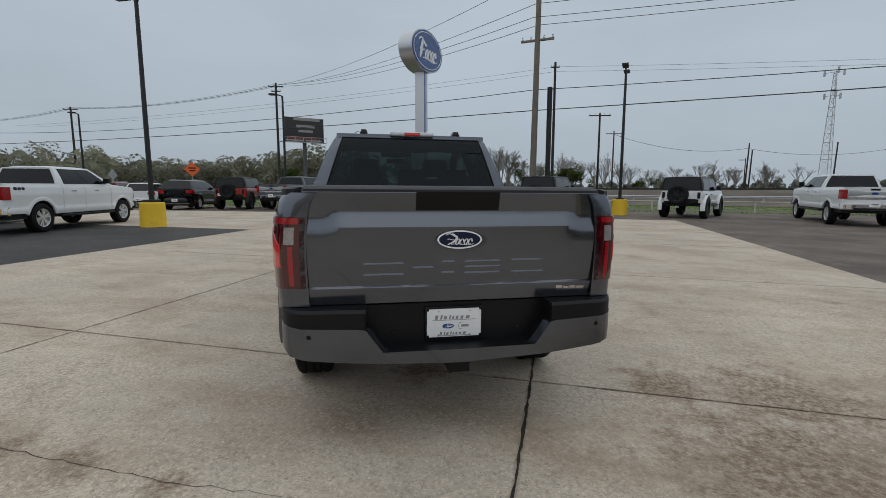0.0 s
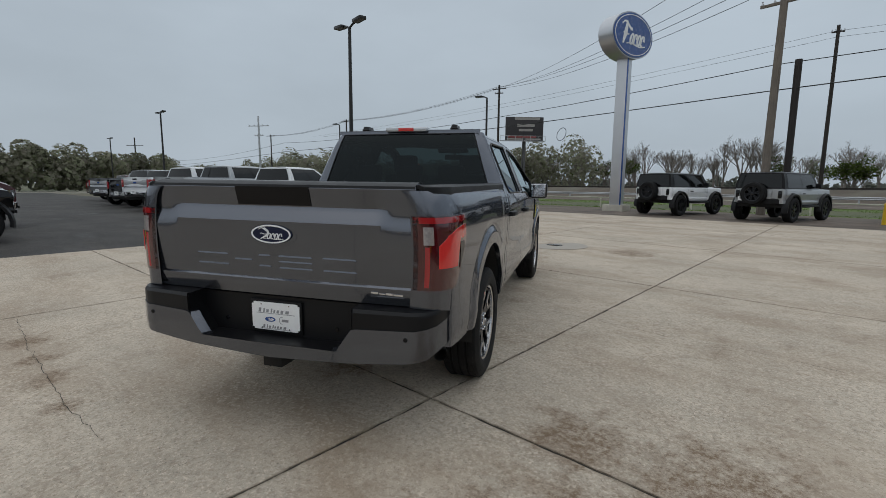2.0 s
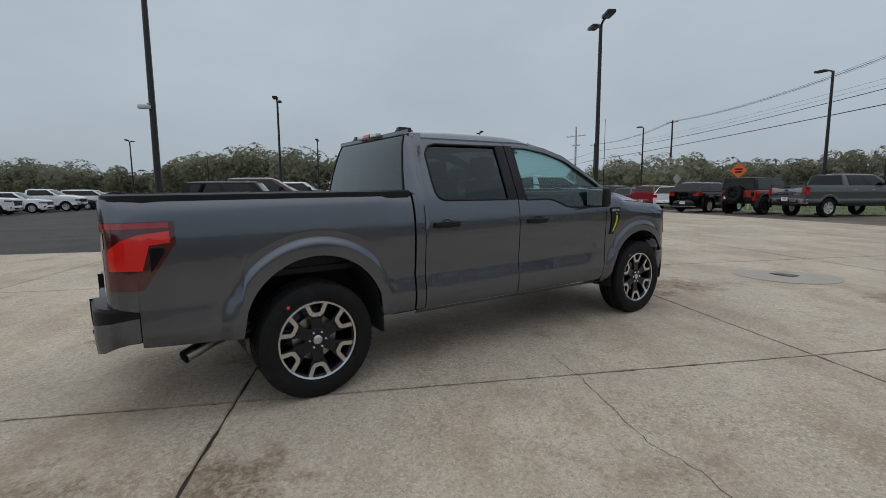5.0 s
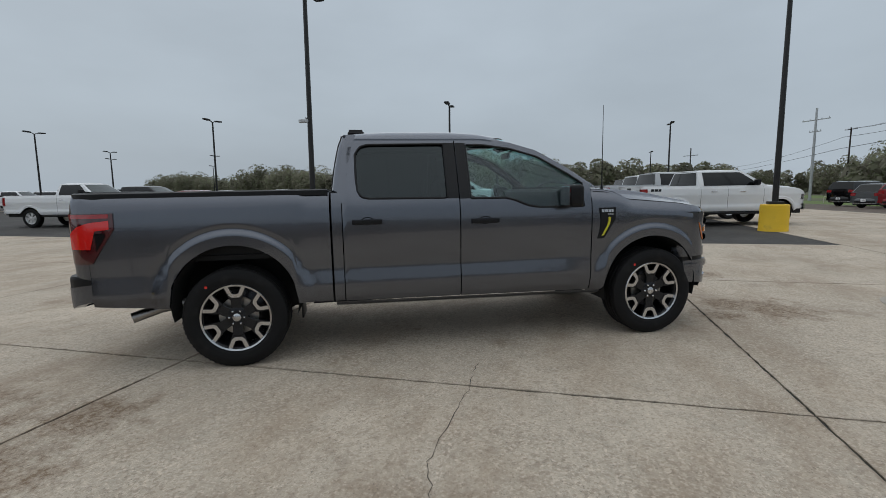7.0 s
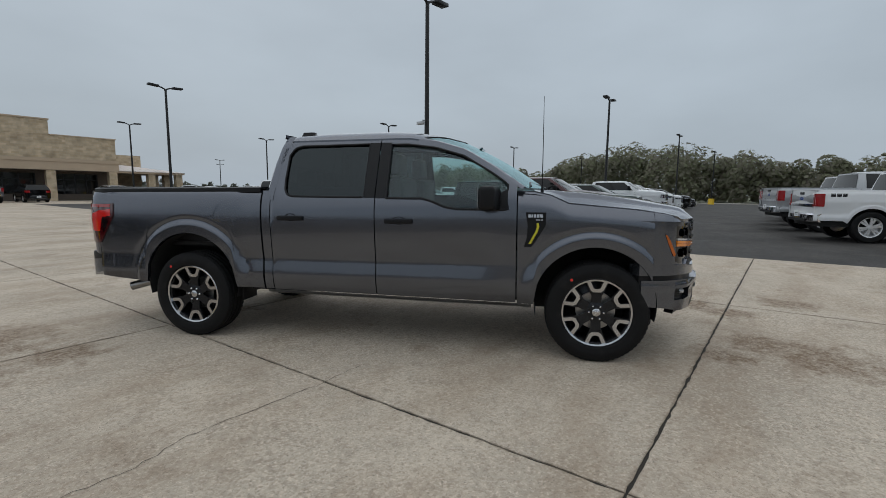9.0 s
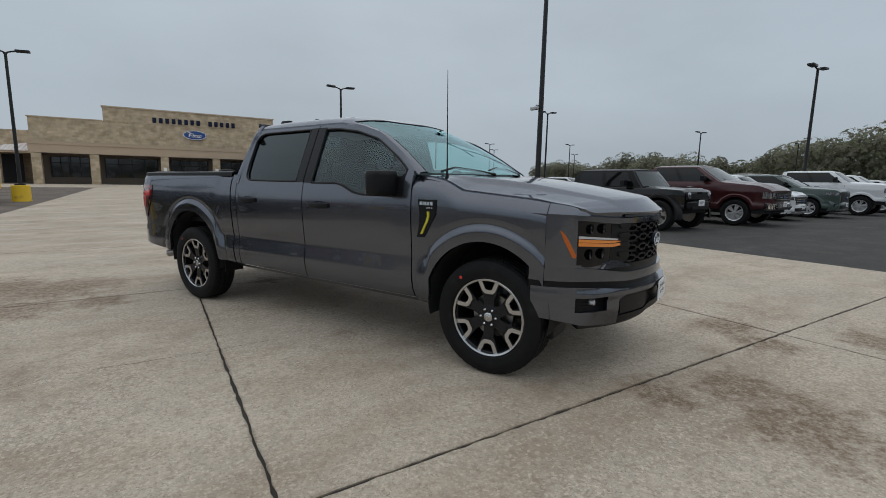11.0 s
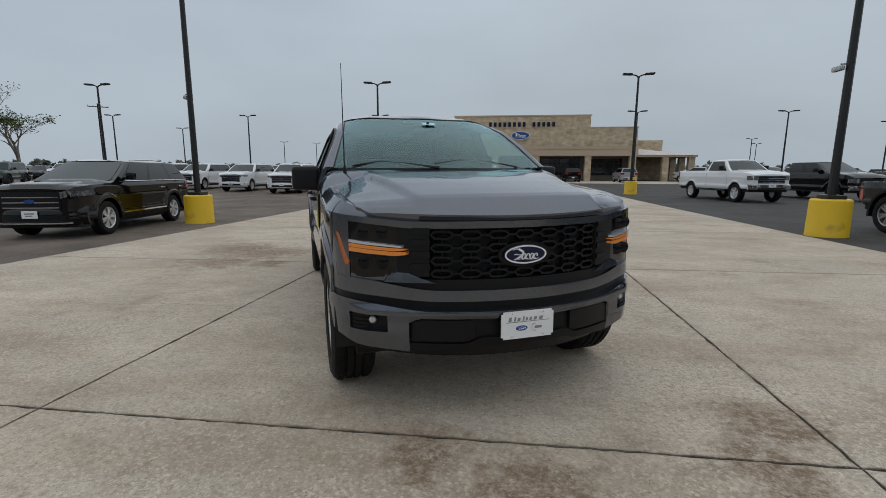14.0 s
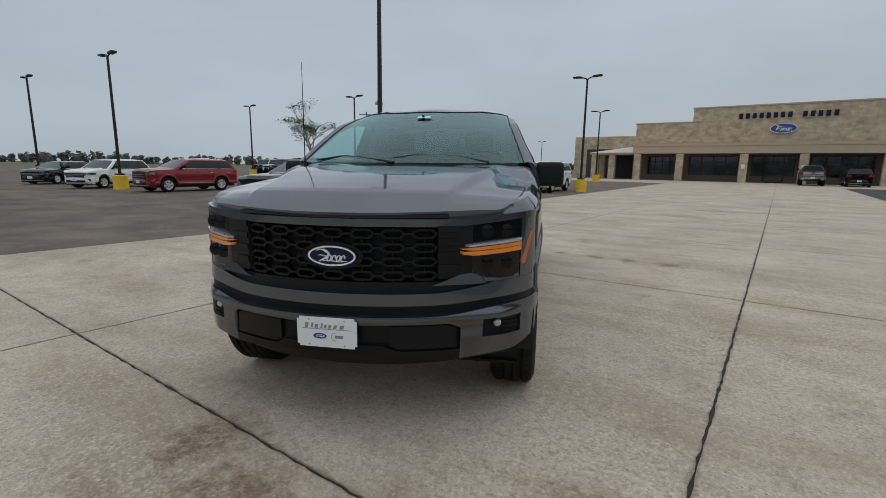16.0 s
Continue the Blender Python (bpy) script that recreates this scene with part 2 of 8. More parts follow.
YELLOWTRIM = mk("yellow_trim", (0.55, 0.5, 0.03), 0.35)
STICKER = mk("teal_sticker", (0.40, 0.76, 0.80), 0.5)
CLEARGLASS = glass("clear_glass", (0.52, 0.74, 0.74), 0.085, (0.60, 0.83, 0.87))
SIDEGLASS = glass("side_glass", (0.62, 0.80, 0.78), 0.06)
DARKGLASS = glass("privacy_glass", (0.055, 0.06, 0.062), 0.045)
REARGLASS = glass("rear_glass", (0.055, 0.065, 0.065), 0.022)


# ---- the grey pickup ----
TRUCK = lean_on(-1.023, 3.514, 25.05)
R_IN, R_OUT, RC = 0.485, 0.61, (0.01, 0.52)
F_IN, F_OUT, FC = 0.475, 0.59, (3.67, 0.47)
SZ = [0.40, 0.46, 0.52, 0.60, 0.635, 0.765, 0.775, 0.85, 1.00, 1.12, 1.24, 1.32, 1.36, 1.60, 1.80, 1.87, 1.95]
SX = [0.90, 0.945, 0.972, 0.984, 0.986, 0.971, 0.970, 0.979, 0.990, 0.994, 0.985, 0.965, 0.948, 0.845, 0.755, 0.712, 0.66]
SX2 = [0.90, 0.945, 0.975, 0.988, 0.990, 0.984, 0.983, 0.986, 0.993, 0.995, 0.987, 0.975, 0.966, 0.845, 0.755, 0.712, 0.66]


def step01(v):
    v = min(max(v, 0.0), 1.0)
    return v * v * (3 - 2 * v)


def half_width(y, z):
    """Half the width of the body at a station y and a height z."""
    k = step01((y - 0.52) / 0.06) * (1 - step01((y - 2.72) / 0.25))
    soft = (-0.07, -0.035, 0.0, 0.035, 0.07) if 0.87 < z < 1.5 else (0.0,)
    x = sum(k * lerp(z + d, SZ, SX) + (1 - k) * lerp(z + d, SZ, SX2) for d in soft) / len(soft)
    for (cy, cz), ro in ((RC, R_OUT), (FC, F_OUT)):
        r = math.hypot(y - cy, (z - cz) * 1.02)
        if r < ro + 0.05 and z > 0.44:
            x += 0.024 * step01((ro + 0.01 - r) / 0.055) - 0.008 * step01((ro + 0.05 - r) / 0.05)
    if y > 3.85:
        x -= 0.34 * (y - 3.85) ** 2
    return x


REAR_IN = ([-1.150, -1.145, -1.135, -1.120, -1.09, -1.04, -0.97, -0.86], [0.152, 0.116, 0.086, 0.062, 0.040, 0.019, 0.006, 0.0])


def side_point(y, z, off=0.0, sign=1):
    x = half_width(y, z) + off
    if y < -0.86:
        x -= lerp(y, *REAR_IN)
    return Vector((sign * x, y, z))


def bed_point(sign, off=0.0):
    def f(y, z):
        p = side_point(y, z, off, sign)
        if z > 1.33:
            p.x -= sign * 0.018 * ((z - 1.33) / 0.07) ** 2
        return p

    return f


def arch_z(y, c, r, low):
    d = abs(y - c[0])
    return max(low, c[1] + math.sqrt(max(r * r - d * d, 0)) / 1.02) if d < r else low


def stations(*marks):
    out = []
    for a, b in zip(marks, marks[1:]):
        n = max(1, round(abs(b - a) / 0.03))
        out += span(a, b, n)[:-1]
    return out + [marks[-1]]


truck = thing("pickup_truck", TRUCK, "dark grey crew-cab pickup truck parked on concrete", "pickup truck")


def A_line(y):
    return lerp(y, [0.8, 2.10, 2.35, 2.60, 2.85, 3.06, 3.16], [1.835, 1.835, 1.80, 1.725, 1.575, 1.425, 1.36])


def win_top(y):
    if y < 1.9:
        return lerp(y, [0.99, 1.03, 1.10, 1.75], [1.70, 1.765, 1.785, 1.79])
    return min(lerp(y, [1.93, 2.22, 2.40], [1.785, 1.775, 1.745]), A_line(y) - 0.055)


def win_bot(y):
    if y < 1.9:
        return lerp(y, [0.985, 0.998, 1.012, 1.035, 1.065, 1.10, 1.75], [1.55, 1.40, 1.365, 1.345, 1.337, 1.333, 1.325])
    return lerp(y, [1.9, 2.26, 2.34, 2.46, 2.56, 3.06], [1.318, 1.315, 1.295, 1.245, 1.228, 1.222])


def rock(y):
    return lerp(y, [0.4, 3.2], [0.498, 0.455])


def build_side(sign):
    S = lambda y, z: side_point(y, z, 0, sign)
    fold = (-0.035 * sign, 0, 0)
    word = "passenger" if sign > 0 else "driver"
    # bed side
    bm = bmesh.new()
    ys = [-1.150, -1.145, -1.140, -1.130, -1.120, -1.10, -1.085, -1.06] + stations(-1.04, RC[0] - R_IN, RC[0], RC[0] + R_IN, 0.768)

    def bz(y):
        if abs(y - RC[0]) < R_IN:
            return arch_z(y, RC, R_IN, 0.52)
        return lerp(y, [-1.15, -0.98, -0.47], [0.80, 0.76, 0.72]) if y < -1.0 else lerp(y, [-1.0, -0.47, 0.5, 0.77], [0.56, 0.515, 0.50, 0.495])

    ys = sorted(set(ys + [-1.0001, -0.9999]))
    block(bm, bed_point(sign), ys, bz, 1.392, 44, fold)
    part("bed_side", bm, PAINT, truck)
    # rear door
    bm = bmesh.new()
    block(bm, S, stations(0.872, 0.915, 0.945, 0.99), rock, lambda y: lerp(y, [0.872, 0.915, 0.945, 0.99], [1.56, 1.77, 1.815, 1.822]), 50, fold)
    block(bm, S, [0.99, 1.0, 1.02, 1.04, 1.07, 1.10, 1.14] + stations(1.18, 1.75), rock, win_bot, 42, fold)
    block(bm, S, [0.99, 1.0, 1.02, 1.04, 1.07, 1.10, 1.14] + stations(1.18, 1.75), win_top, 1.822, 3, fold)
    block(bm, S, stations(1.75, 1.847), rock, 1.822, 50, fold)
    door = part("rear_door", bm, PAINT, truck)
    bm = bmesh.new()
    block(bm, lambda y, z: side_point(y, z, 0.005, sign), span(1.752, 1.846, 4), 1.322, 1.80, 12, fold)
    part("pillar_trim", bm, GLOSSBLACK, door, "gloss black window pillar trim")
    bm = bmesh.new()
    ys = [0.99, 1.0, 1.02, 1.04, 1.07, 1.10, 1.14] + stations(1.18, 1.752)
    block(bm, lambda y, z: side_point(y, z, -0.014, sign), ys, lambda y: win_bot(y) - 0.01, lambda y: win_top(y) + 0.01, 8)
    pane = part("window_pane", bm, DARKGLASS, door, "dark tinted window glass")
    pane.visible_shadow = False
    bm = bmesh.new()
    rim = [(y, win_bot(y)) for y in ys] + [(1.752, 1.79)] + [(y, win_top(y)) for y in ys[::-1]]
    tube(bm, [side_point(y, z, 0.001, sign) for y, z in rim + rim[:1]], 0.009, 6, False)
    part("window_seal", bm, PLASTIC, door, "black rubber window seal")
    # front door
    bm = bmesh.new()
    block(bm, S, stations(1.856, 1.945), rock, 1.822, 50, fold)
    block(bm, S, stations(1.945, 2.26, 2.34, 2.46, 2.56, 2.98), rock, win_bot, 40, fold)
    block(bm, S, stations(1.945, 2.40, 2.98), win_top, lambda y: A_line(y) - 0.013, 3, fold)
    block(bm, S, stations(2.98, 3.052), rock, lambda y: A_line(y) - 0.013, 44, fold)
    door2 = part("front_door", bm, PAINT, truck)
    bm = bmesh.new()
    block(bm, lambda y, z: side_point(y, z, 0.005, sign), span(1.857, 1.95, 4), 1.318, 1.80, 12, fold)
    part("pillar_trim", bm, GLOSSBLACK, door2, "gloss black window pillar trim")
    bm = bmesh.new()
    ys = stations(1.95, 2.26, 2.34, 2.46, 2.56, 2.98)
    block(bm, lambda y, z: side_point(y, z, -0.014, sign), ys, lambda y: win_bot(y) - 0.01, lambda y: win_top(y) + 0.01, 8)
    pane = part("window_pane", bm, SIDEGLASS, door2, "clear greenish window glass")
    pane.visible_shadow = False
    bm = bmesh.new()
    rim = [(y, win_bot(y)) for y in ys] + [(y, win_top(y)) for y in ys[::-1]]
    tube(bm, [side_point(y, z, 0.001, sign) for y, z in rim + rim[:1]], 0.010, 6, False)
    part("window_seal", bm, PLASTIC, door2, "black rubber window seal")
    bm = bmesh.new()
    block(bm, lambda y, z: side_point(y, z, 0.004, sign), stations(2.80, 2.98), lambda y: win_bot(y), lambda y: min(win_top(y), 1.30 + (y - 2.80) * 0.5), 4, fold)
    part("mirror_sail", bm, PLASTIC, door2, "black plastic mirror sail")
    # handles
    for d, y0, z0 in ((door, 0.945, 1.118), (door2, 1.945, 1.098)):
        bm = bmesh.new()
        rows = []
        for i in range(13):
            y = y0 + 0.245 * i / 12
            o = 0.016 + 0.026 * math.sin(math.pi * i / 12) ** 0.35
            base = half_width(y, z0 + 0.03)
            rows.append([Vector((sign * (base + o - 0.022), y, z0 + 0.004)), Vector((sign * (base + o), y, z0 + 0.008)), Vector((sign * (base + o + 0.003), y, z0 + 0.024)), Vector((sign * (base + o), y, z0 + 0.042)), Vector((sign * (base + o - 0.022), y, z0 + 0.046))])
        sheet(bm, rows, (-0.02 * sign, 0, 0))
        part("door_handle", bm, PLASTIC, d, "black door handle")
        bm = bmesh.new()
        rows = [[side_point(y0 + 0.125 + 0.055 * math.cos(a) * k, z0 + 0.032 + 0.034 * math.sin(a) * k, 0.004 - 0.02 * (1 - k), sign) for k in (1.0, 0.8, 0.01)] for a in [2 * math.pi * i / 20 for i in range(21)]]
        sheet(bm, rows)
        part("handle_cup", bm, GLOSSBLACK, d, "dark hollow behind the handle")
    # front fender
    bm = bmesh.new()

    def fb(y):
        if abs(y - FC[0]) < F_IN:
            return arch_z(y, FC, F_IN, 0.46)
        return 0.452 if y < FC[0] else 0.765

    def ft(y):
        return lerp(y, [3.05, 3.20, 3.32, 3.46, 3.70, 3.95, 4.20, 4.33], [1.372, 1.362, 1.335, 1.268, 1.246, 1.224, 1.190, 1.150])

    def fp(y, z):
        p = side_point(y, z, 0, sign)
        e = ft(y) - z
        if e < 0.12:
            p.x -= sign * 0.06 * (1 - e / 0.12) ** 2
        return p

    ys = stations(3.062, FC[0] - F_IN, FC[0], 4.095)
    block(bm, fp, ys, fb, ft, 36, fold)

    def corner(y, z):
        x = lerp(y, [3.98, 4.09, 4.175, 4.245, 4.295, 4.335], [0.976, 0.962, 0.94, 0.905, 0.86, 0.80]) + 0.006
        e = ft(y) - z
        return Vector((sign * (x - (0.06 * (1 - e / 0.12) ** 2 if e < 0.12 else 0)), y + 0.004, z))

    block(bm, corner, span(4.095, 4.315, 10), 1.108, ft, 6, fold)
    block(bm, corner, span(4.095, 4.16, 4), lambda y: arch_z(y, FC, F_IN, 0.76), 0.86, 4, fold)
    fender = part("front_fender", bm, PAINT, truck)
    # badge in the fender
    bm = bmesh.new()
    pts = [(3.125, 1.205), (3.285, 1.205), (3.282, 1.10), (3.20, 0.965), (3.175, 0.93), (3.115, 0.928), (3.135, 1.0), (3.142, 1.1)]
    rows_out = [side_point(y, z, 0.009, sign) for y, z in pts]
    prism(bm, rows_out, fold)
    badge = part("fender_badge", bm, PLASTIC, fender, "black fender badge panel")
    bm = bmesh.new()
    for y, w in ((3.145, 0.02), (3.17, 0.012), (3.187, 0.02), (3.212, 0.02), (3.237, 0.022)):
        prism(bm, [side_point(a, b, 0.012, sign) for a, b in ((y, 1.165), (y + w, 1.165), (y + w, 1.19), (y, 1.19))], (-0.01 * sign, 0, 0))
    for y in (3.205, 3.225, 3.245):
        prism(bm, [side_point(a, b, 0.012, sign) for a, b in ((y, 1.140), (y + 0.014, 1.140), (y + 0.014, 1.152), (y, 1.152))], (-0.01 * sign, 0, 0))
    part("badge_bars", bm, SILVER, badge, "silver badge bars")
    bm = bmesh.new()
    arc = [(3.222, 1.12), (3.224, 1.09), (3.212, 1.05), (3.185, 1.0), (3.162, 0.955)]
    prism(bm, [side_point(y - 0.011, z, 0.014, sign) for y, z in arc] + [side_point(y + 0.008, z, 0.014, sign) for y, z in arc[::-1]], (-0.012 * sign, 0, 0))
    part("badge_stripe", bm, YELLOWTRIM, badge, "yellow badge stripe")
    # sills and the strip behind the doors
    bm = bmesh.new()
    block(bm, S, stations(0.785, 0.864), 0.495, lambda y: 1.385, 40, fold)
    part("cab_corner", bm, PAINT, truck)
    bm = bmesh.new()
    sill = lambda u, v: Vector((sign * (half_width(u, rock(u)) - 0.006 - 0.10 * v), u, rock(u) - 0.006 - 0.055 * v ** 0.5))
    sheet(bm, [[sill(u, v) for v in span(0, 1, 5)] for u in stations(0.79, 3.18)])
    part("sill", bm, PAINT, truck)
    # wheel houses
    for c, r in ((RC, R_IN), (FC, F_IN)):
        bm = bmesh.new()
        angs = [math.pi * i / 24 for i in range(-2, 27)]
        rows = [[Vector((sign * x, c[0] + (r - 0.004) * math.cos(a), c[1] + (r - 0.004) * math.sin(a) / 1.02)) for x in (0.97, 0.80, 0.60)] for a in angs]
        sheet(bm, rows)
        inner = [Vector((sign * 0.60, c[0] + r * math.cos(a), c[1] + r * math.sin(a))) for a in angs]
        bm.faces.new([bm.verts.new(p) for p in inner])
        part("wheel_house", bm, UNDER, truck, "black wheel-house liner")
    # mirror
    bm = bmesh.new()
    box(bm, 0.962, 1.178, 2.745, 2.90, 1.225, 1.415, 0.04, 4)
    for v in bm.verts:
        v.co.y += (v.co.x - 0.95) * 0.18 * (1 if v.co.y > 2.82 else 0.25) * -1 + 0.03
        v.co.x *= sign
    mirror = part("door_mirror", bm, PLASTIC, truck, "large black door mirror")
    bm = bmesh.new()
    box(bm, 0.90, 0.985, 2.80, 2.90, 1.235, 1.295, 0.02, 2)
    for v in bm.verts:
        v.co.x *= sign
    part("mirror_arm", bm, PLASTIC, mirror)
    bm = bmesh.new()
    box(bm, 0.98, 1.16, 2.757, 2.764, 1.24, 1.40, 0.003, 1)
    for v in bm.verts:
        v.co.x *= sign
    part("mirror_glass", bm, CHROME, mirror, "mirror glass")
    bm = bmesh.new()
    box(bm, 0.98, 1.115, 2.908, 2.926, 1.252, 1.325, 0.006, 1)
    for v in bm.verts:
        v.co.y -= (v.co.x - 0.95) * 0.18
        v.co.x *= sign
    part("mirror_insert", bm, GLOSSBLACK, mirror, "gloss black mirror insert")
    # tail lamp
    lamp_us = [-1.150, -1.145, -1.140, -1.130, -1.120, -1.10, -1.085, -1.06, -1.04, -1.0, -0.97, -0.93, -0.89, -0.86, -0.83, -0.80]
    low = lambda y: lerp(y, [-1.15, -0.975, -0.83, -0.80], [0.895, 0.885, 1.10, 1.15])
    bm = bmesh.new()
    block(bm, lambda y, z: side_point(y, z, 0.009, sign), lamp_us, low, 1.268, 14, fold)
    lamp = part("tail_lamp", bm, DEEPRED, truck, "dark red tail lamp")
    bm = bmesh.new()
    block(bm, lambda y, z: side_point(y, z, 0.0125, sign), [u for u in lamp_us if u <= -0.81], lambda y: 1.232, lambda y: 1.262, 2, fold)
    part("lamp_bar", bm, RED, lamp)
    bm = bmesh.new()
    block(bm, lambda y, z: side_point(y, z, 0.0125, sign), [u for u in lamp_us if -1.125 < u < -0.82], lambda y: lerp(y, [-1.12, -0.965, -0.96, -0.82], [1.005, 1.0, 1.135, 1.15]), lambda y: lerp(y, [-1.12, -1.06, -0.97, -0.82], [1.12, 1.17, 1.20, 1.215]), 6, fold)
    part("lamp_glow", bm, BRIGHTRED, lamp, "bright red lens")
    bm = bmesh.new()
    block(bm, lambda y, z: side_point(y, z, 0.0125, sign), [u for u in lamp_us if -0.96 < u < -0.84], lambda y: low(y) + 0.035, lambda y: 1.122, 5, fold)
    part("lamp_smoke", bm, SMOKE, lamp, "smoked lens")
    bm = bmesh.new()
    block(bm, lambda y, z: side_point(y, z, 0.0125, sign), [-1.1475, -1.145, -1.1425, -1.140, -1.135], 1.125, 1.215, 5, fold)
    part("reverse_lamp", bm, GREYLAMP, lamp, "small clear reversing lamp")
    bm = bmesh.new()
    block(bm, lambda y, z: side_point(y, z, 0.0125, sign), [-1.1465, -1.144, -1.1415], 0.91, 1.115, 5, fold)
    part("lamp_strip", bm, RED, lamp)


for s in (1, -1):
    build_side(s)


def nose_y(x):
    """Plan of the nose."""
    x = abs(x)
    return 4.585 - 0.40 * x * x if x < 0.74 else lerp(x, [0.74, 0.80, 0.86, 0.905, 0.94, 0.962, 0.976], [4.366, 4.335, 4.295, 4.245, 4.175, 4.09, 3.98])


NX = [-0.974, -0.962, -0.94, -0.905, -0.86, -0.80]
NX = NX + stations(-0.74, -0.62, -0.52, 0.0, 0.52, 0.62, 0.74) + [-v for v in NX[::-1]]


def nose(off):
    """Points on the nose, pushed out by off along the plan's normal."""

    def f(x, z):
        e = 0.004
        d = Vector((2 * e, nose_y(x + e) - nose_y(x - e))) if abs(x) < 0.966 else Vector((0.03, -0.25 if x > 0 else 0.25))
        n = Vector((-d.y, d.x)).normalized()
        o = (off(x, z) if callable(off) else off) * (1 - 0.7 * step01((abs(x) - 0.76) / 0.16))
        return Vector((x + n.x * o, nose_y(x) + n.y * o, z))

    return f


def inward(d):
    return lambda p: (-p.x * 0.06 * d / 0.04, -d, 0)


# hood
def hood_front(x):
    return 4.600 - 0.40 * x * x


def hood_z(x, y):
    a = abs(x)
    y += 0.40 * min(a, 0.80) ** 2 * step01((y - 3.6) / 0.6)
    edge = lerp(y, [3.05, 3.20, 3.32, 3.46, 3.70, 4.20, 4.45, 4.55, 4.6], [1.380, 1.372, 1.345, 1.278, 1.256, 1.226, 1.195, 1.170, 1.135])
    crown = lerp(y, [3.05, 3.35, 3.64, 3.9, 4.1, 4.3, 4.44, 4.49, 4.55, 4.6], [1.388, 1.384, 1.364, 1.334, 1.304, 1.268, 1.241, 1.226, 1.178, 1.135])
    # a crisp crease on each side runs from the cowl to the corner of the front panel
    ae = lerp(y, [3.2, 4.5], [0.755, 0.55])
    t = 0.50 * min(max((0.86 - a) / (0.86 - ae), 0), 1) + 0.34 * step01((ae + 0.012 - a) / 0.05) + 0.16 * (1 - min(a / ae, 1) ** 2)
    z = edge + (crown - edge) * t
    z -= 0.012 * step01((0.36 - abs(a - 0.16)) / 0.2) * step01((3.62 - y) / 0.15) * step01((y - 3.2) / 0.1)
    return z


bm = bmesh.new()
rows = []
for v in span(0, 0.84, 30)[:-1] + span(0.84, 1, 16):
    row = []
    for u in span(-1, 1, 96):
        x = u * 0.86
        y0 = 3.36 - 0.30 * u * u
        y1 = hood_front(x) if abs(x) < 0.80 else hood_front(0.80) - (abs(x) - 0.8) * 1.2
        y = y0 + (y1 - y0) * v
        w = lerp(y, [3.0, 3.6, 4.0, 4.4], [0.880, 0.892, 0.884, 0.825])
        row.append(Vector((u * w, y, hood_z(u * w, y))))
    rows.append(row)
sheet(bm, rows, lambda p: (0, -0.012, min(-0.02, 1.106 - p.z)) if p.y > 4.15 else (0, 0, -0.03))
hood = part("hood", bm, PAINT, truck)
bm = bmesh.new()
sheet(bm, [[Vector((x, nose_y(x) + 0.008, 1.128)), Vector((x, nose_y(x) + 0.012, 1.113)), Vector((x, nose_y(x) - 0.02, 1.108))] for x in span(-0.55, 0.55, 30)])
part("hood_seal", bm, PLASTIC, hood, "black hood seal")
for sgn in (1, -1):
    bm = bmesh.new()
    rows = []
    for y in span(3.10, 4.29, 24):
        xo = half_width(y, 1.12) - 0.07 if y < 4.05 else lerp(y, [4.05, 4.175, 4.245, 4.295], [0.90, 0.875, 0.84, 0.79])
        top = lerp(y, [3.05, 3.20, 3.32, 3.46, 3.70, 3.95, 4.20, 4.33], [1.372, 1.362, 1.335, 1.268, 1.246, 1.224, 1.190, 1.150])
        rows.append([Vector((sgn * x, y, min(hood_z(x, y), top) - 0.014)) for x in span(0.70, xo, 6)])
    sheet(bm, rows)
    part("hood_gutter", bm, PAINT, truck)
# cowl and wipers
bm = bmesh.new()
sheet(bm, [[Vector((x, 3.30 - 0.30 * (x / 0.86) ** 2 + d, z)) for d, z in ((-0.10, 1.398), (0.0, 1.378), (0.075, 1.360))] for x in span(-0.82, 0.82, 24)], (0, 0, -0.02))
part("cowl", bm, PLASTIC, truck, "black windshield cowl")
for pts in ([(0.74, 3.16, 1.413), (0.52, 3.14, 1.443), (0.30, 3.21, 1.423), (0.08, 3.28, 1.393)], [(0.10, 3.23, 1.428), (-0.12, 3.18, 1.453), (-0.38, 3.17, 1.440), (-0.62, 3.19, 1.398)]):
    bm = bmesh.new()
    tube(bm, pts, [0.007, 0.011, 0.010, 0.014], 6)
    part("wiper", bm, PLASTIC, truck, "black wiper")

# nose: painted strip above the grille
bm = bmesh.new()
block(bm, nose(0.012), NX, lambda x: 1.070 + 0.040 * max(0, abs(x) - 0.6) / 0.35, lambda x: 1.106 + 0.034 * max(0, abs(x) - 0.6) / 0.35, 4, inward(0.05))
part("upper_fascia", bm, PAINT, truck)
# black grille backing and side ribs
bm = bmesh.new()
block(bm, nose(-0.055), [x for x in NX if abs(x) < 0.63], 0.77, 1.092, 6)
grille = part("grille", bm, UNDER, truck, "black grille with hexagonal openings")
for sgn in (1, -1):
    bm = bmesh.new()
    block(bm, nose(0.006), sorted(sgn * v for v in span(0.50, 0.655, 5)), 0.815, 1.09, 10, inward(0.05))
    side = part("grille_side", bm, PLASTIC, grille)
    for k in range(4):
        z = 0.855 + 0.063 * k
        bm = bmesh.new()
        prism(bm, [nose(0.006)(sgn * x, zz) for x, zz in ((0.50, z), (0.585, z), (0.60, z + 0.015), (0.585, z + 0.03), (0.50, z + 0.03))], (0, 0.012, 0))
        part("rib", bm, PLASTIC, side)
bm = bmesh.new()
P = nose(-0.004)


def hexa(cx, cz, w, h):
    return [(cx - w, cz), (cx - w * 0.62, cz + h), (cx + w * 0.62, cz + h), (cx + w, cz), (cx + w * 0.62, cz - h), (cx - w * 0.62, cz - h)]


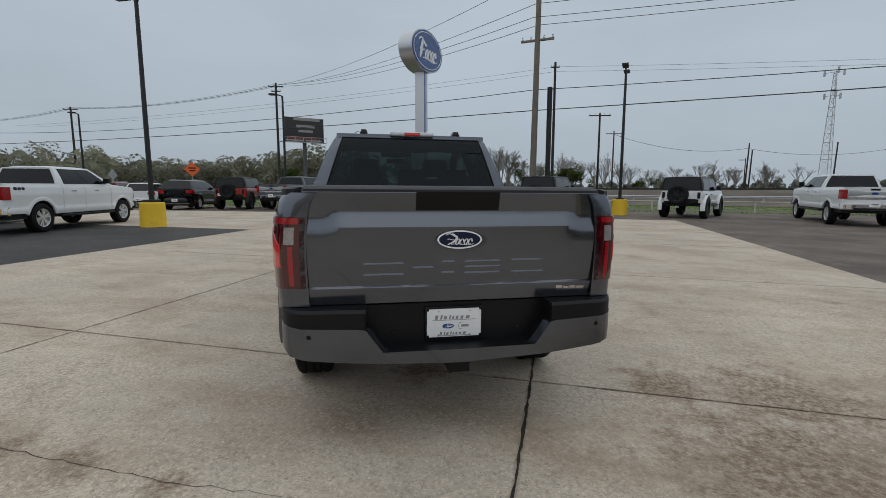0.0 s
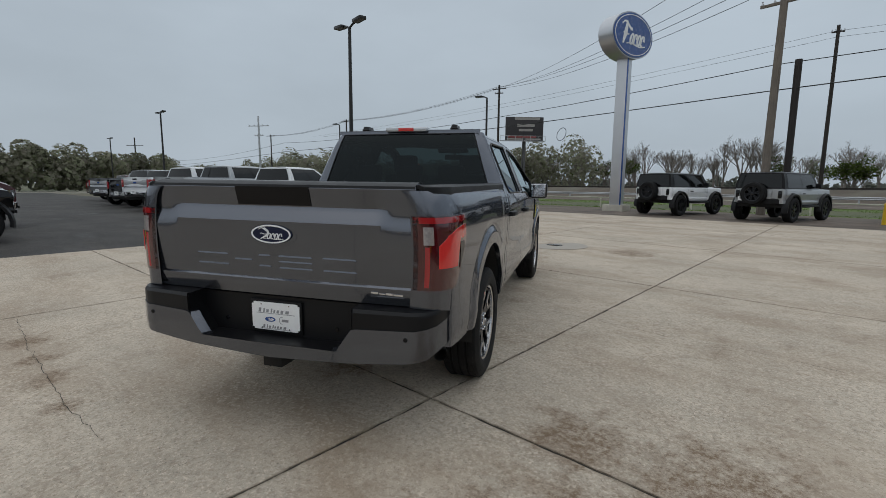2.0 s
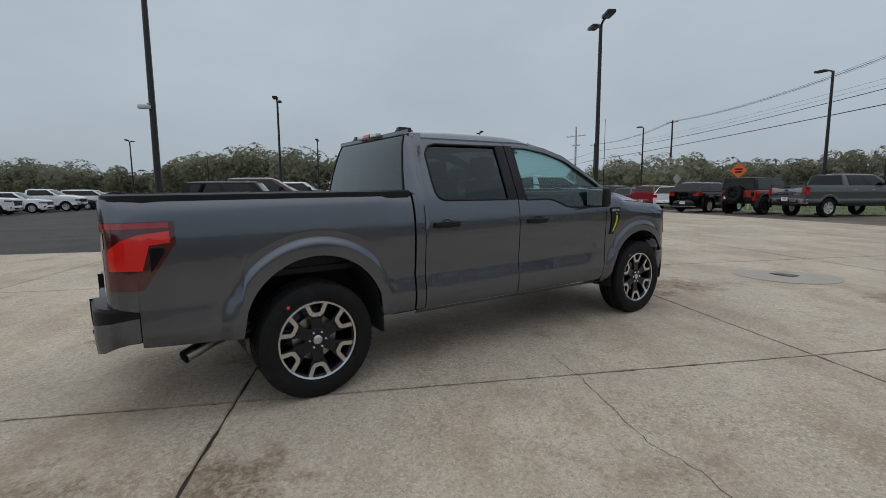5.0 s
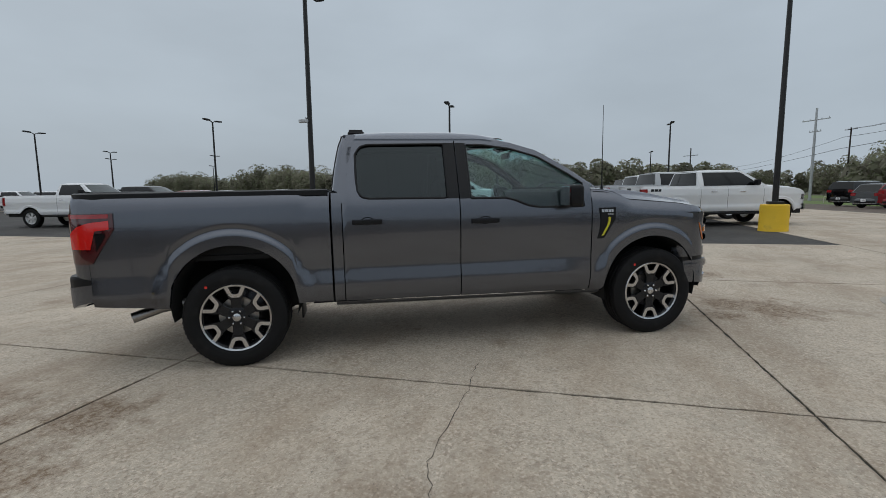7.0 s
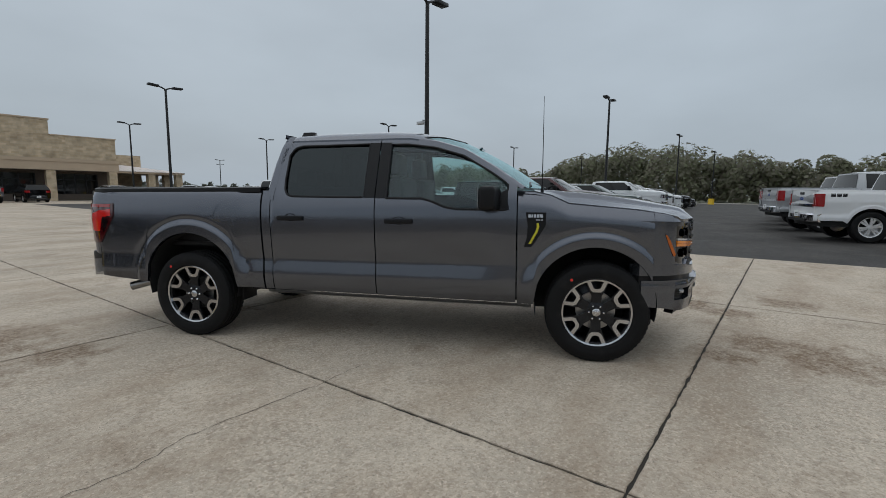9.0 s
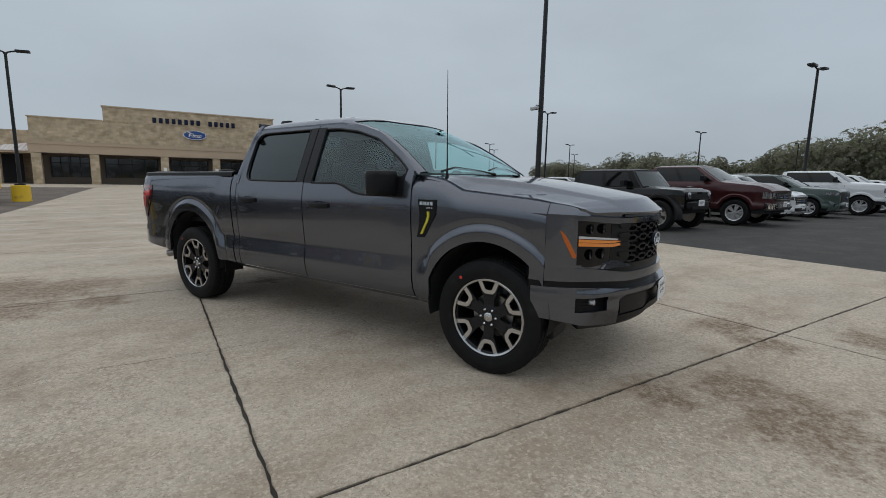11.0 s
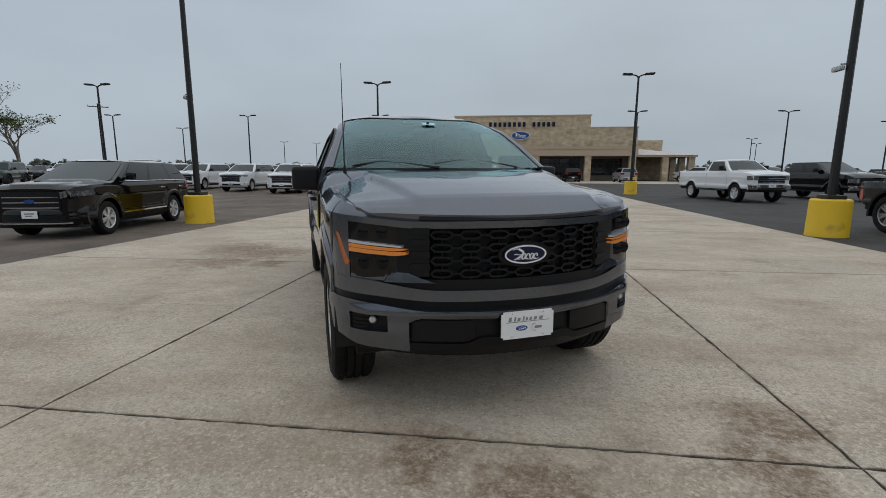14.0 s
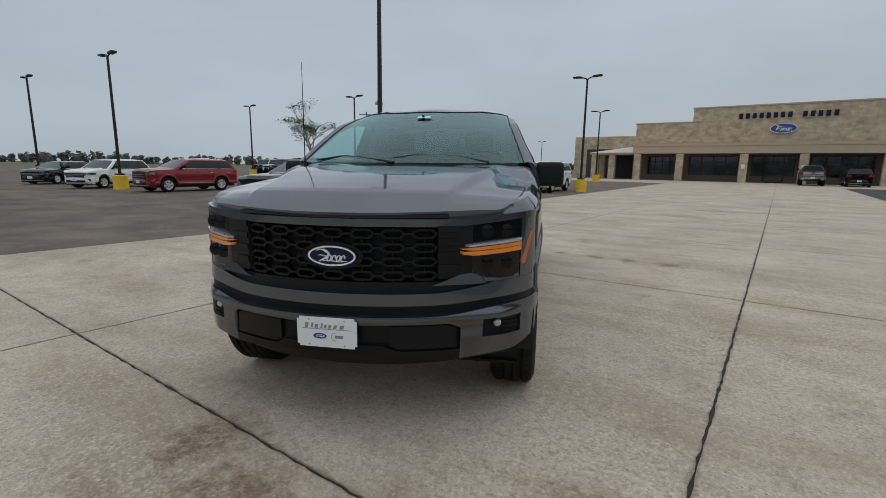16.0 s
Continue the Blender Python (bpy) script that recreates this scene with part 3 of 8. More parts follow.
for row in range(4):
    cz = 0.830 + 0.068 * row
    for colm in range(7):
        cx = (colm - 3) * 0.146
        if row in (1, 2) and colm == 3:
            continue
        o, i = hexa(cx, cz, 0.062, 0.024), hexa(cx, cz, 0.048, 0.013)
        for k in range(6):
            a, b, c, d = o[k], o[(k + 1) % 6], i[(k + 1) % 6], i[k]
            prism(bm, [P(*q) for q in (a, b, c, d)], (0, -0.035, 0))
        if colm < 6:
            prism(bm, [P(cx + 0.058, cz - 0.006), P(cx + 0.088, cz - 0.006), P(cx + 0.088, cz + 0.006), P(cx + 0.058, cz + 0.006)], (0, -0.03, 0))
        for dz in (-0.033, 0.033):
            prism(bm, [P(cx - 0.004, cz + dz - 0.01), P(cx + 0.004, cz + dz - 0.01), P(cx + 0.004, cz + dz + 0.01), P(cx - 0.004, cz + dz + 0.01)], (0, -0.03, 0))
for z0, z1 in ((0.776, 0.800), (1.064, 1.080)):
    prism(bm, [P(x, z0) for x in span(-0.5, 0.5, 10)] + [P(x, z1) for x in span(0.5, -0.5, 10)], (0, -0.03, 0))
part("grille_mesh", bm, PLASTIC, grille)


def script(bm, strokes, put, d):
    """Pen strokes of uneven width: each a list of (x, z, half width); put() lays a point on its surface."""
    for st in strokes:
        for (x0, z0, w0), (x1, z1, w1) in zip(st, st[1:]):
            n = Vector((-(z1 - z0), x1 - x0))
            if n.length < 1e-6:
                continue
            n.normalize()
            prism(bm, [put(x, z) for x, z in ((x0 + n.x * w0, z0 + n.y * w0), (x1 + n.x * w1, z1 + n.y * w1), (x1 - n.x * w1, z1 - n.y * w1), (x0 - n.x * w0, z0 - n.y * w0))], d)
    return bm


def swash(n, wide, tall, lean=0.35, thick=0.10):
    """A flowing mark without letters: one tall hooked stroke, then n low loops tied by a hairline."""
    out = [[(-wide * 0.62 + 0.04 * math.sin(3 * t) + lean * tall * (t - 0.5), tall * (t - 0.45) * 1.1, thick * (0.5 + 0.9 * math.sin(math.pi * t))) for t in span(0, 1, 8)],
           [(-wide * 0.84 + wide * 0.72 * t, tall * (0.42 + 0.16 * math.sin(math.pi * 1.6 * t)), thick * (0.3 + 0.6 * t)) for t in span(0, 1, 8)],
           [(-wide * 0.74 + wide * 0.40 * t, tall * (0.02 + 0.05 * math.sin(6 * t)), thick * 0.4) for t in span(0, 1, 4)]]
    for k in range(n):
        cx = wide * (-0.26 + 1.02 * (k + 0.5) / n)
        rx, rz = wide * 0.40 / n, tall * 0.27
        out.append([(cx + rx * math.cos(a) + lean * rz * math.sin(a), -tall * 0.20 + rz * math.sin(a), thick * (0.45 + 0.35 * math.cos(a) ** 2)) for a in [2 * math.pi * i / 14 for i in range(13 if k % 2 else 15)]])
    out.append([(wide * (-0.50 + 1.35 * t), tall * (-0.46 + 0.05 * math.sin(7 * t)), thick * 0.3) for t in span(0, 1, 10)])
    return out


def emblem(parent, y, z, out, a=0.125, b=0.052):
    """Oval maker's emblem as plain shapes."""
    bm = bmesh.new()
    oval(bm, a, b, y, c=(0, z), depth=0.012 * out)
    e = part("emblem", bm, NAVY, parent, "navy oval emblem with a white rim")
    bm = bmesh.new()
    n = 48
    for i in range(n):
        t0, t1 = 2 * math.pi * i / n, 2 * math.pi * (i + 1) / n
        q = [(k * a * math.cos(t), y + 0.012 * out, z + k2 * b * math.sin(t)) for k, k2, t in ((0.97, 0.95, t0), (0.97, 0.95, t1), (0.90, 0.80, t1), (0.90, 0.80, t0))]
        prism(bm, q, (0, 0.003 * out, 0))
    part("emblem_rim", bm, WHITE, e)
    bm = bmesh.new()
    script(bm, swash(4, a * 0.72, b * 1.05, 0.35, b * 0.085), lambda x, q: (-out * x, y + 0.012 * out, z + q), (0, 0.003 * out, 0))
    part("emblem_mark", bm, WHITE, e)
    return e


bm = bmesh.new()
oval(bm, 0.155, 0.068, 4.548, c=(0, 0.925), depth=0.032)
part("emblem_mount", bm, GLOSSBLACK, grille)
emblem(grille, 4.580, 0.925, 1)

# headlamps
for sgn in (1, -1):
    xs = sorted(sgn * v for v in span(0.64, 0.74, 4) + [0.77, 0.80, 0.83, 0.86, 0.888])
    bm = bmesh.new()
    lowz = lambda x: lerp(abs(x), [0.62, 0.66, 0.70, 0.82, 0.87, 0.97], [0.875, 0.835, 0.812, 0.802, 0.812, 0.812])
    block(bm, nose(0.004), xs, lowz, lambda x: lerp(abs(x), [0.62, 0.97], [1.09, 1.118]), 12, inward(0.05))
    lampo = part("headlamp", bm, SMOKE, truck, "smoked headlamp with an amber bar")
    bx = sorted(sgn * v for v in span(0.605, 0.74, 6) + [0.77, 0.80, 0.83, 0.86, 0.880])
    for name, lo, hi in (("amber_bar", 0.0, 0.021), ("amber_bar", 0.0245, 0.040)):
        bm = bmesh.new()
        block(bm, nose(lambda x, z: 0.034), bx, lambda x: lerp(abs(x), [0.605, 0.66, 0.87], [0.935, 0.928, 0.943]) + lo, lambda x: lerp(abs(x), [0.605, 0.66, 0.87], [0.935, 0.928, 0.943]) + hi * lerp(abs(x), [0.605, 0.65, 0.9], [0.7, 1, 1.1]), 3, inward(0.03))
        part(name, bm, AMBER, lampo, "amber daytime lamp bar")
    bm = bmesh.new()
    block(bm, nose(0.036), [x for x in bx if abs(x) > 0.62], lambda x: lerp(abs(x), [0.62, 0.87], [0.970, 0.990]), lambda x: lerp(abs(x), [0.62, 0.87], [0.979, 1.006]), 2, inward(0.03))
    part("lamp_bezel", bm, CLEARLAMP, lampo, "clear top edge of the lamp bar")
    bm = bmesh.new()
    cs = sorted(sgn * v for v in (0.884, 0.895, 0.905, 0.915, 0.925, 0.94, 0.955, 0.968))
    block(bm, nose(0.016), cs, 0.79, lambda x: lerp(abs(x), [0.62, 0.97], [1.09, 1.122]) + 0.004, 14, inward(0.03))
    part("lamp_surround", bm, PAINT, truck)
    for z, r in ((1.045, 0.028), (0.885, 0.030)):
        for x in (0.72, 0.81):
            bm = bmesh.new()
            c = nose(0.012)(sgn * x, z)
            lathe(bm, [(r + 0.004, 0.0), (r + 0.004, 0.004), (r * 0.8, 0.006), (0.0005, 0.009)], "y", 20, c)
            part("projector", bm, GLOSSBLACK, lampo)
    bm = bmesh.new()
    xy = lambda y: lerp(y, [3.98, 4.09, 4.175, 4.245, 4.295, 4.335], [0.976, 0.962, 0.94, 0.905, 0.86, 0.80])
    prism(bm, [nose(0.030)(sgn * xy(y), z) for y, z in ((4.176, 1.040), (4.192, 1.030), (4.222, 0.985), (4.264, 0.885), (4.260, 0.866), (4.246, 0.872), (4.205, 0.965))], (-0.02 * sgn, 0, 0))
    part("side_marker", bm, DEEPAMBER, lampo, "amber side marker")
    bm = bmesh.new()
    xs2 = sorted(sgn * v for v in span(0.622, 0.74, 4) + [0.80, 0.86, 0.905, 0.94, 0.962, 0.974])
    block(bm, nose(0.004), xs2, lambda x: 0.79, lambda x: lowz(x) + 0.01, 3, inward(0.03))
    part("lamp_sill", bm, PAINT, truck)
    # painted wedge between headlamp and grille
    bm = bmesh.new()
    q = [(0.47, 0.785), (0.60, 0.785), (0.72, 0.785), (0.70, 0.82), (0.655, 0.838), (0.60, 0.835), (0.53, 0.805)]
    prism(bm, [nose(0.010)(sgn * x, z) + Vector((0, 0.012 if z < 0.83 else 0, 0)) for x, z in q], (0, -0.04, 0))
    part("lamp_corner", bm, PAINT, truck)

# bumper, front
bm = bmesh.new()
dip = lambda x: 0.055 * step01((abs(x) - 0.45) / 0.45)
block(bm, nose(lambda x, z: 0.022 + 0.25 * max(0, 0.76 + dip(x) - z) * 0.3), NX, lambda x: 0.688 + dip(x) * 0.55, lambda x: 0.746 + dip(x), 6, inward(0.06))
bump_f = part("front_bumper", bm, PAINT, truck, "grey front bumper")
bm = bmesh.new()
block(bm, nose(0.001), NX, lambda x: 0.732 + dip(x), lambda x: 0.80 + 0.5 * dip(x), 3, inward(0.03))
block(bm, nose(0.005), NX, lambda x: 0.61 + 0.3 * dip(x), lambda x: 0.70 + 0.5 * dip(x), 3, inward(0.03))
part("bumper_gap", bm, PLASTIC, bump_f, "black strip between the bumper parts")
LB = nose(lambda x, z: 0.046 - 0.16 * max(0, 0.52 - z) + 0.012 * math.sin(min(max((z - 0.585) / 0.08, 0), 1) * math.pi))
ltop = lambda x: 0.640 + 0.75 * dip(x)
lbot = lambda x: lerp(abs(x), [0.0, 0.25, 0.31, 0.60, 0.86, 0.97], [0.450, 0.450, 0.428, 0.412, 0.432, 0.475])
itop = lambda x: lerp(abs(x), [0, 0.28, 0.55, 0.60], [0.598, 0.602, 0.602, 0.572])
ibot = lambda x: lerp(abs(x), [0, 0.25, 0.31, 0.58], [0.497, 0.495, 0.463, 0.463])
fold = inward(0.05)
xin = stations(-0.595, 0.0, 0.595)
for lo, hi, mat in ((itop, ltop, PAINT), (lbot, ibot, PLASTIC)):
    bm = bmesh.new()
    block(bm, LB, xin, lo, hi, 5, fold)
    part("bumper_strip", bm, mat, bump_f, "" if mat is PAINT else "black lower valance")
for sgn in (1, -1):
    o = lambda vs: sorted(sgn * v for v in vs)
    bm = bmesh.new()
    block(bm, LB, o(span(0.595, 0.695, 4)), lbot, ltop, 12, fold)
    fx = o(span(0.695, 0.80, 4) + [0.86, 0.885])
    block(bm, LB, fx, 0.612, ltop, 5, fold)
    block(bm, LB, fx, lbot, 0.518, 5, fold)
    block(bm, LB, o([0.885, 0.905, 0.94, 0.962, 0.972]), lbot, ltop, 12, fold)
    part("bumper_end", bm, PAINT, bump_f)
bm = bmesh.new()
block(bm, nose(0.018), xin, 0.445, 0.612, 4)
part("bumper_recess", bm, PLASTIC, bump_f, "black recess across the bumper")
for sgn in (1, -1):
    bm = bmesh.new()
    block(bm, nose(0.0), sorted(sgn * v for v in span(0.675, 0.80, 4) + [0.86, 0.895]), 0.500, 0.630, 4)
    part("fog_pocket", bm, PLASTIC, bump_f, "black fog lamp pocket")
    bm = bmesh.new()
    block(bm, nose(0.036), sorted(sgn * v for v in span(0.275, 0.575, 8)), lambda x: ibot(x) + 0.012, lambda x: itop(x) - 0.012, 4, fold)
    part("bumper_insert", bm, PLASTIC, bump_f, "black bumper insert")
for sgn in (1, -1):
    bm = bmesh.new()
    c = nose(0.022)(sgn * 0.775, 0.575)
    lathe(bm, [(0.020, -0.03), (0.020, 0.0), (0.014, 0.006), (0.0005, 0.008)], "y", 18, c)
    part("fog_lamp", bm, CLEARLAMP, bump_f, "round clear fog lamp")
    bm = bmesh.new()
    for k in range(4):
        z = 0.526 + 0.022 * k
        block(bm, nose(0.012), sorted(sgn * v for v in span(0.80, 0.88, 4)), z, z + 0.008, 1, fold)
    part("pocket_ribs", bm, PLASTIC, bump_f)
    bm = bmesh.new()
    box(bm, 0.60 * sgn, 0.86 * sgn, 4.06, 4.13, 0.29, 0.45, 0.03, 3)
    part("air_deflector", bm, PLASTIC, bump_f, "black air deflector ahead of the wheel")
bm = bmesh.new()
block(bm, nose(lambda x, z: -0.05 + (z - 0.36) * 0.5), [x for x in NX if abs(x) < 0.87], lambda x: 0.365 + 0.04 * (abs(x) / 0.9) ** 4, lambda x: lbot(x) + 0.01, 5, inward(0.05))
part("air_dam", bm, PLASTIC, bump_f, "black air dam")


def number_plate(parent, y, z, out, w=0.152, h=0.076, cx=0.0):
    bm = bmesh.new()
    box(bm, cx - w, cx + w, min(y, y + 0.005 * out), max(y, y + 0.005 * out), z - h, z + h, 0.0)
    vs = [e for e in bm.edges if abs(e.verts[0].co.x - e.verts[1].co.x) < 1e-4 and abs(e.verts[0].co.z - e.verts[1].co.z) < 1e-4]
    bmesh.ops.bevel(bm, geom=vs, offset=0.012, segments=4, affect="EDGES")
    p = part("dealer_plate", bm, WHITEPLATE, parent, "white dealer plate with grey bars and a blue oval")
    yy = y + 0.005 * out
    rows = [(0.030, -0.112, 0.112, 0.009)] + ([(-0.062, -0.085, 0.085, 0.007)] if out < 0 else [])
    for zc, xa, xb, hh in rows:
        # a name too small to read: slanted bars of its size on a hairline
        widths = (0.026, 0.016, 0.026, 0.014, 0.018, 0.022, 0.026, 0.034)
        x = xa
        for k, wd in enumerate(widths):
            wd *= (xb - xa) / 0.224
            up = hh * (1.7 if k in (0, 1, 3) else 1.0)
            bm = bmesh.new()
            prism(bm, [(cx - out * a, yy, z + b) for a, b in ((x, zc - hh), (x + wd * 0.62, zc - hh), (x + wd * 0.62 + hh * 0.5, zc + up), (x + hh * 0.5, zc + up))], (0, 0.001 * out, 0))
            part("plate_bar", bm, GREYINK, p)
            x += wd * 1.19
        bm = bmesh.new()
        prism(bm, [(cx - out * a, yy, z + b) for a, b in ((xa - 0.012, zc - hh - 0.006), (xb + 0.014, zc - hh - 0.006), (xb + 0.014, zc - hh - 0.003), (xa - 0.012, zc - hh - 0.003))], (0, 0.001 * out, 0))
        part("plate_bar", bm, GREYINK, p)
    bm = bmesh.new()
    prism(bm, [(cx - out * a, yy, z + b) for a, b in ((0.040, -0.026), (0.082, -0.026), (0.084, -0.012), (0.042, -0.012))], (0, 0.001 * out, 0))
    part("plate_bar", bm, GREYINK, p)
    bm = bmesh.new()
    arc = [(0.040 + 0.016 * math.cos(a), -0.019 + 0.020 * math.sin(a), 0.0012) for a in span(1.2, 5.2, 9)]
    script(bm, [arc], lambda x, b: (cx - out * x, yy, z + b), (0, 0.001 * out, 0))
    part("plate_arc", bm, GREYINK, p)
    bm = bmesh.new()
    oval(bm, 0.034, 0.014, yy, 28, (cx + out * 0.035, z - 0.018), 0.0015 * out)
    ov_ = part("plate_oval", bm, BLUE, p, "blue oval")
    bm = bmesh.new()
    script(bm, swash(4, 0.024, 0.013, 0.3, 0.0011), lambda x, b: (cx - out * (x - 0.035), yy + 0.0016 * out, z - 0.018 + b), (0, 0.0006 * out, 0))
    part("oval_mark", bm, WHITE, ov_)
    for x in (-0.09, 0.09):
        for zz in (h - 0.012, -h + 0.012):
            bm = bmesh.new()
            lathe(bm, [(0.005, 0.0), (0.004, 0.003 * out), (0.0005, 0.003 * out)], "y", 10, (cx + x, yy, z + zz))
            part("plate_bolt", bm, CHROME, p)


number_plate(bump_f, 4.647, 0.561, 1, 0.152, 0.074, 0.010)

# cab top
ROOF_Y = [0.895, 0.93, 1.0, 1.3, 1.8, 2.1, 2.3, 2.47, 2.56]
ROOF_Z = [1.875, 1.905, 1.922, 1.937, 1.938, 1.925, 1.902, 1.864, 1.824]


def roof_front(x):
    return 2.50 - 0.30 * (abs(x) / 0.72) ** 2


def roof_z(u, y):
    top = lerp(y, ROOF_Y, ROOF_Z)
    rim = A_line(y) + 0.004
    k = 1 - abs(u) ** 2 * 0.35 - 0.65 * abs(u) ** 9 - 0.32 * u * u * (1 - abs(u) ** 7) * step01((y - 1.9) / 0.5)
    return rim + (top - rim) * k + (0.004 * math.cos(u * 9.0) if abs(u) < 0.7 else 0)


bm = bmesh.new()
rows = []
for i in range(33):
    v = i / 32
    row = []
    for u in span(-1, 1, 40):
        x = u * 0.728
        y0 = 0.895 + 0.02 * u * u
        y = y0 + (roof_front(x) - y0) * v
        rim = A_line(y) + 0.004
        z = roof_z(u, y)
        row.append(Vector((math.copysign(min(abs(x), half_width(1.5, rim) - 0.002), x), y, z)))
    rows.append(row)
sheet(bm, rows, (0, 0, -0.02))
roof = part("roof", bm, PAINT, truck)
for x in (-0.45, 0.44):
    bm = bmesh.new()
    box(bm, x - 0.036, x + 0.036, 0.935, 1.09, 1.90, 1.948, 0.015, 3)
    for v in bm.verts:
        if v.co.z > 1.92:
            v.co.x = x + (v.co.x - x) * 0.75
            v.co.y += 0.02 if v.co.y > 1.0 else 0.01
            v.co.y = 0.95 + (v.co.y - 0.95) * 0.75
    part("roof_marker", bm, GLOSSBLACK, roof, "small black roof antenna pod")


def WS(u, v):
    """Windshield: u across, v from the cowl to the header."""
    ye = 3.10 + (2.19 - 3.10) * v
    ze = A_line(ye)
    xe = half_width(1.5, ze) - 0.004
    yc = 3.285 + (2.502 - 3.285) * v
    zc = 1.392 + (1.846 - 1.392) * v + 0.03 * math.sin(math.pi * v)
    k = u * u * (1 - v) + (0.35 * u * u + 0.65 * abs(u) ** 9) * v
    x, y, z = u * xe, yc + (ye - yc) * u * u, zc + (ze - zc) * k
    # the head follows the roof's front edge
    head = 1.846 + (A_line(2.19) - 1.846) * (0.35 * u * u + 0.65 * abs(u) ** 9)
    z += (roof_z(u, 2.502 - 0.312 * u * u) - 0.006 - head) * v ** 3
    return Vector((x, y, z))


bm = bmesh.new()
sheet(bm, [[WS(u, v) for u in span(-0.94, 0.94, 24)] for v in span(0, 1.0, 14)])
ws = part("windshield", bm, CLEARGLASS, truck, "clear greenish windshield")
ws.visible_shadow = False
bm = bmesh.new()
edge = [WS(-0.94, v) for v in span(0, 1, 14)] + [WS(u, 1.0) for u in span(-0.94, 0.94, 20)] + [WS(0.94, v) for v in span(1, 0, 14)]
tube(bm, edge, 0.006, 6)
part("windshield_seal", bm, PLASTIC, ws, "black windshield seal")
bm = bmesh.new()
sheet(bm, [[WS(u, v) + Vector((0, 0.0, -0.006)) for u in span(-0.26, 0.26, 8)] for v in (0.90, 0.93, 0.98)], (0, -0.01, -0.02))
part("sensor_patch", bm, PLASTIC, ws, "black sensor housing behind the glass")
bm = bmesh.new()
sheet(bm, [[WS(u, v) + Vector((0, 0.010, 0.012)) for u in span(-0.085, 0.065, 6)] for v in (0.79, 0.82, 0.845)], (0, -0.002, -0.002))
part("windshield_sticker", bm, STICKER, ws, "teal stock sticker")
for sgn in (1, -1):
    bm = bmesh.new()
    rows = []
    for v in span(0, 1, 16):
        c = WS(sgn, v)
        low = side_point(c.y, A_line(c.y) - 0.016, -0.001, sgn)
        rows.append([WS(sgn * 0.938, v) + Vector((0, 0, 0.003)), WS(sgn * 0.965, v) + Vector((0, 0.004, 0.008)), c + Vector((sgn * 0.002, 0.002, 0.004)), low])
    sheet(bm, rows)
    part("windshield_pillar", bm, PAINT, truck)


# cab back
def back_y(z):
    return lerp(z, [0.9, 1.36, 1.58, 1.77, 1.88], [0.775, 0.785, 0.815, 0.855, 0.898])


def glass_hw(z):
    return lerp(z, [1.40, 1.88], [0.800, 0.640])


bm = bmesh.new()
for sgn in (1, -1):
    rows = []
    for z in span(1.30, 1.875, 16):
        hw, yb = glass_hw(z), back_y(z)
        sx = half_width(0.87, z)
        rows.append([Vector((sgn * hw, yb, z)), Vector((sgn * (hw + (sx - hw) * 0.35), yb + 0.002, z)), Vector((sgn * (hw + (sx - hw) * 0.7), yb + 0.018, z)), Vector((sgn * (sx - 0.006), yb + 0.045, z)), Vector((sgn * sx, max(yb + 0.08, 0.79), z))])
    sheet(bm, rows, (0, 0.03, 0))
sheet(bm, [[Vector((x, back_y(z), z)) for x in span(-0.9, 0.9, 10)] for z in (0.60, 1.0, 1.30, 1.405)])
sheet(bm, [[Vector((x, back_y(z) - 0.002, z)) for x in span(-0.70, 0.70, 12)] for z in (1.862, 1.885, 1.90)])
part("cab_back", bm, PAINT, truck)
bm = bmesh.new()
sheet(bm, [[Vector((x * glass_hw(z) / 0.800, back_y(z) - 0.003, z)) for x in span(-0.800, 0.800, 12)] for z in span(1.40, 1.865, 6)])
rg = part("rear_window", bm, REARGLASS, truck, "dark tinted rear window")
rg.visible_shadow = False
bm = bmesh.new()
loop = [(-0.80, 1.40), (-0.646, 1.862), (0.646, 1.862), (0.80, 1.40)]
dense = [(a[0] + (b[0] - a[0]) * t, a[1] + (b[1] - a[1]) * t) for a, b in zip(loop, loop[1:]) for t in span(0, 1, 6)[:-1]] + [loop[-1]]
tube(bm, [(x, back_y(z) - 0.004, z) for x, z in dense], 0.007, 6)
part("window_seal", bm, PLASTIC, rg)
bm = bmesh.new()
box(bm, -0.205, 0.205, 0.862, 0.91, 1.885, 1.925, 0.012, 3)
bl = part("high_brake_lamp", bm, CLEARLAMP, truck, "high brake lamp with a red middle")
bm = bmesh.new()
box(bm, -0.075, 0.075, 0.857, 0.90, 1.888, 1.920, 0.004, 2)
part("brake_lens", bm, BRIGHTRED, bl, "red lens")

# bed: floor, walls, rails and cover of the rails
bm = bmesh.new()
box(bm, -0.84, 0.84, -1.10, 0.72, 0.86, 0.90)
part("bed_floor", bm, PLASTIC, truck, "black bed liner")
for sgn in (1, -1):
    bm = bmesh.new()
    box(bm, min(sgn * 0.80, sgn * 0.82), max(sgn * 0.80, sgn * 0.82), -1.10, 0.74, 0.88, 1.39)
    part("bed_wall", bm, PLASTIC, truck)
    bm = bmesh.new()
    rows = []
    for y in stations(-1.125, 0.76):
        o = lerp(y, [-1.125, -1.10, -1.05, -0.95], [0.085, 0.048, 0.022, 0.0])
        rows.append([Vector((sgn * (0.946 - o), y, 1.390)), Vector((sgn * (0.944 - o), y, 1.410)), Vector((sgn * (0.918 - o), y, 1.420)), Vector((sgn * 0.82, y, 1.420)), Vector((sgn * 0.80, y, 1.395))])
    sheet(bm, rows, (0, 0, -0.02))
    part("bed_rail_cap", bm, PLASTIC, truck, "black bed rail cap")
bm = bmesh.new()
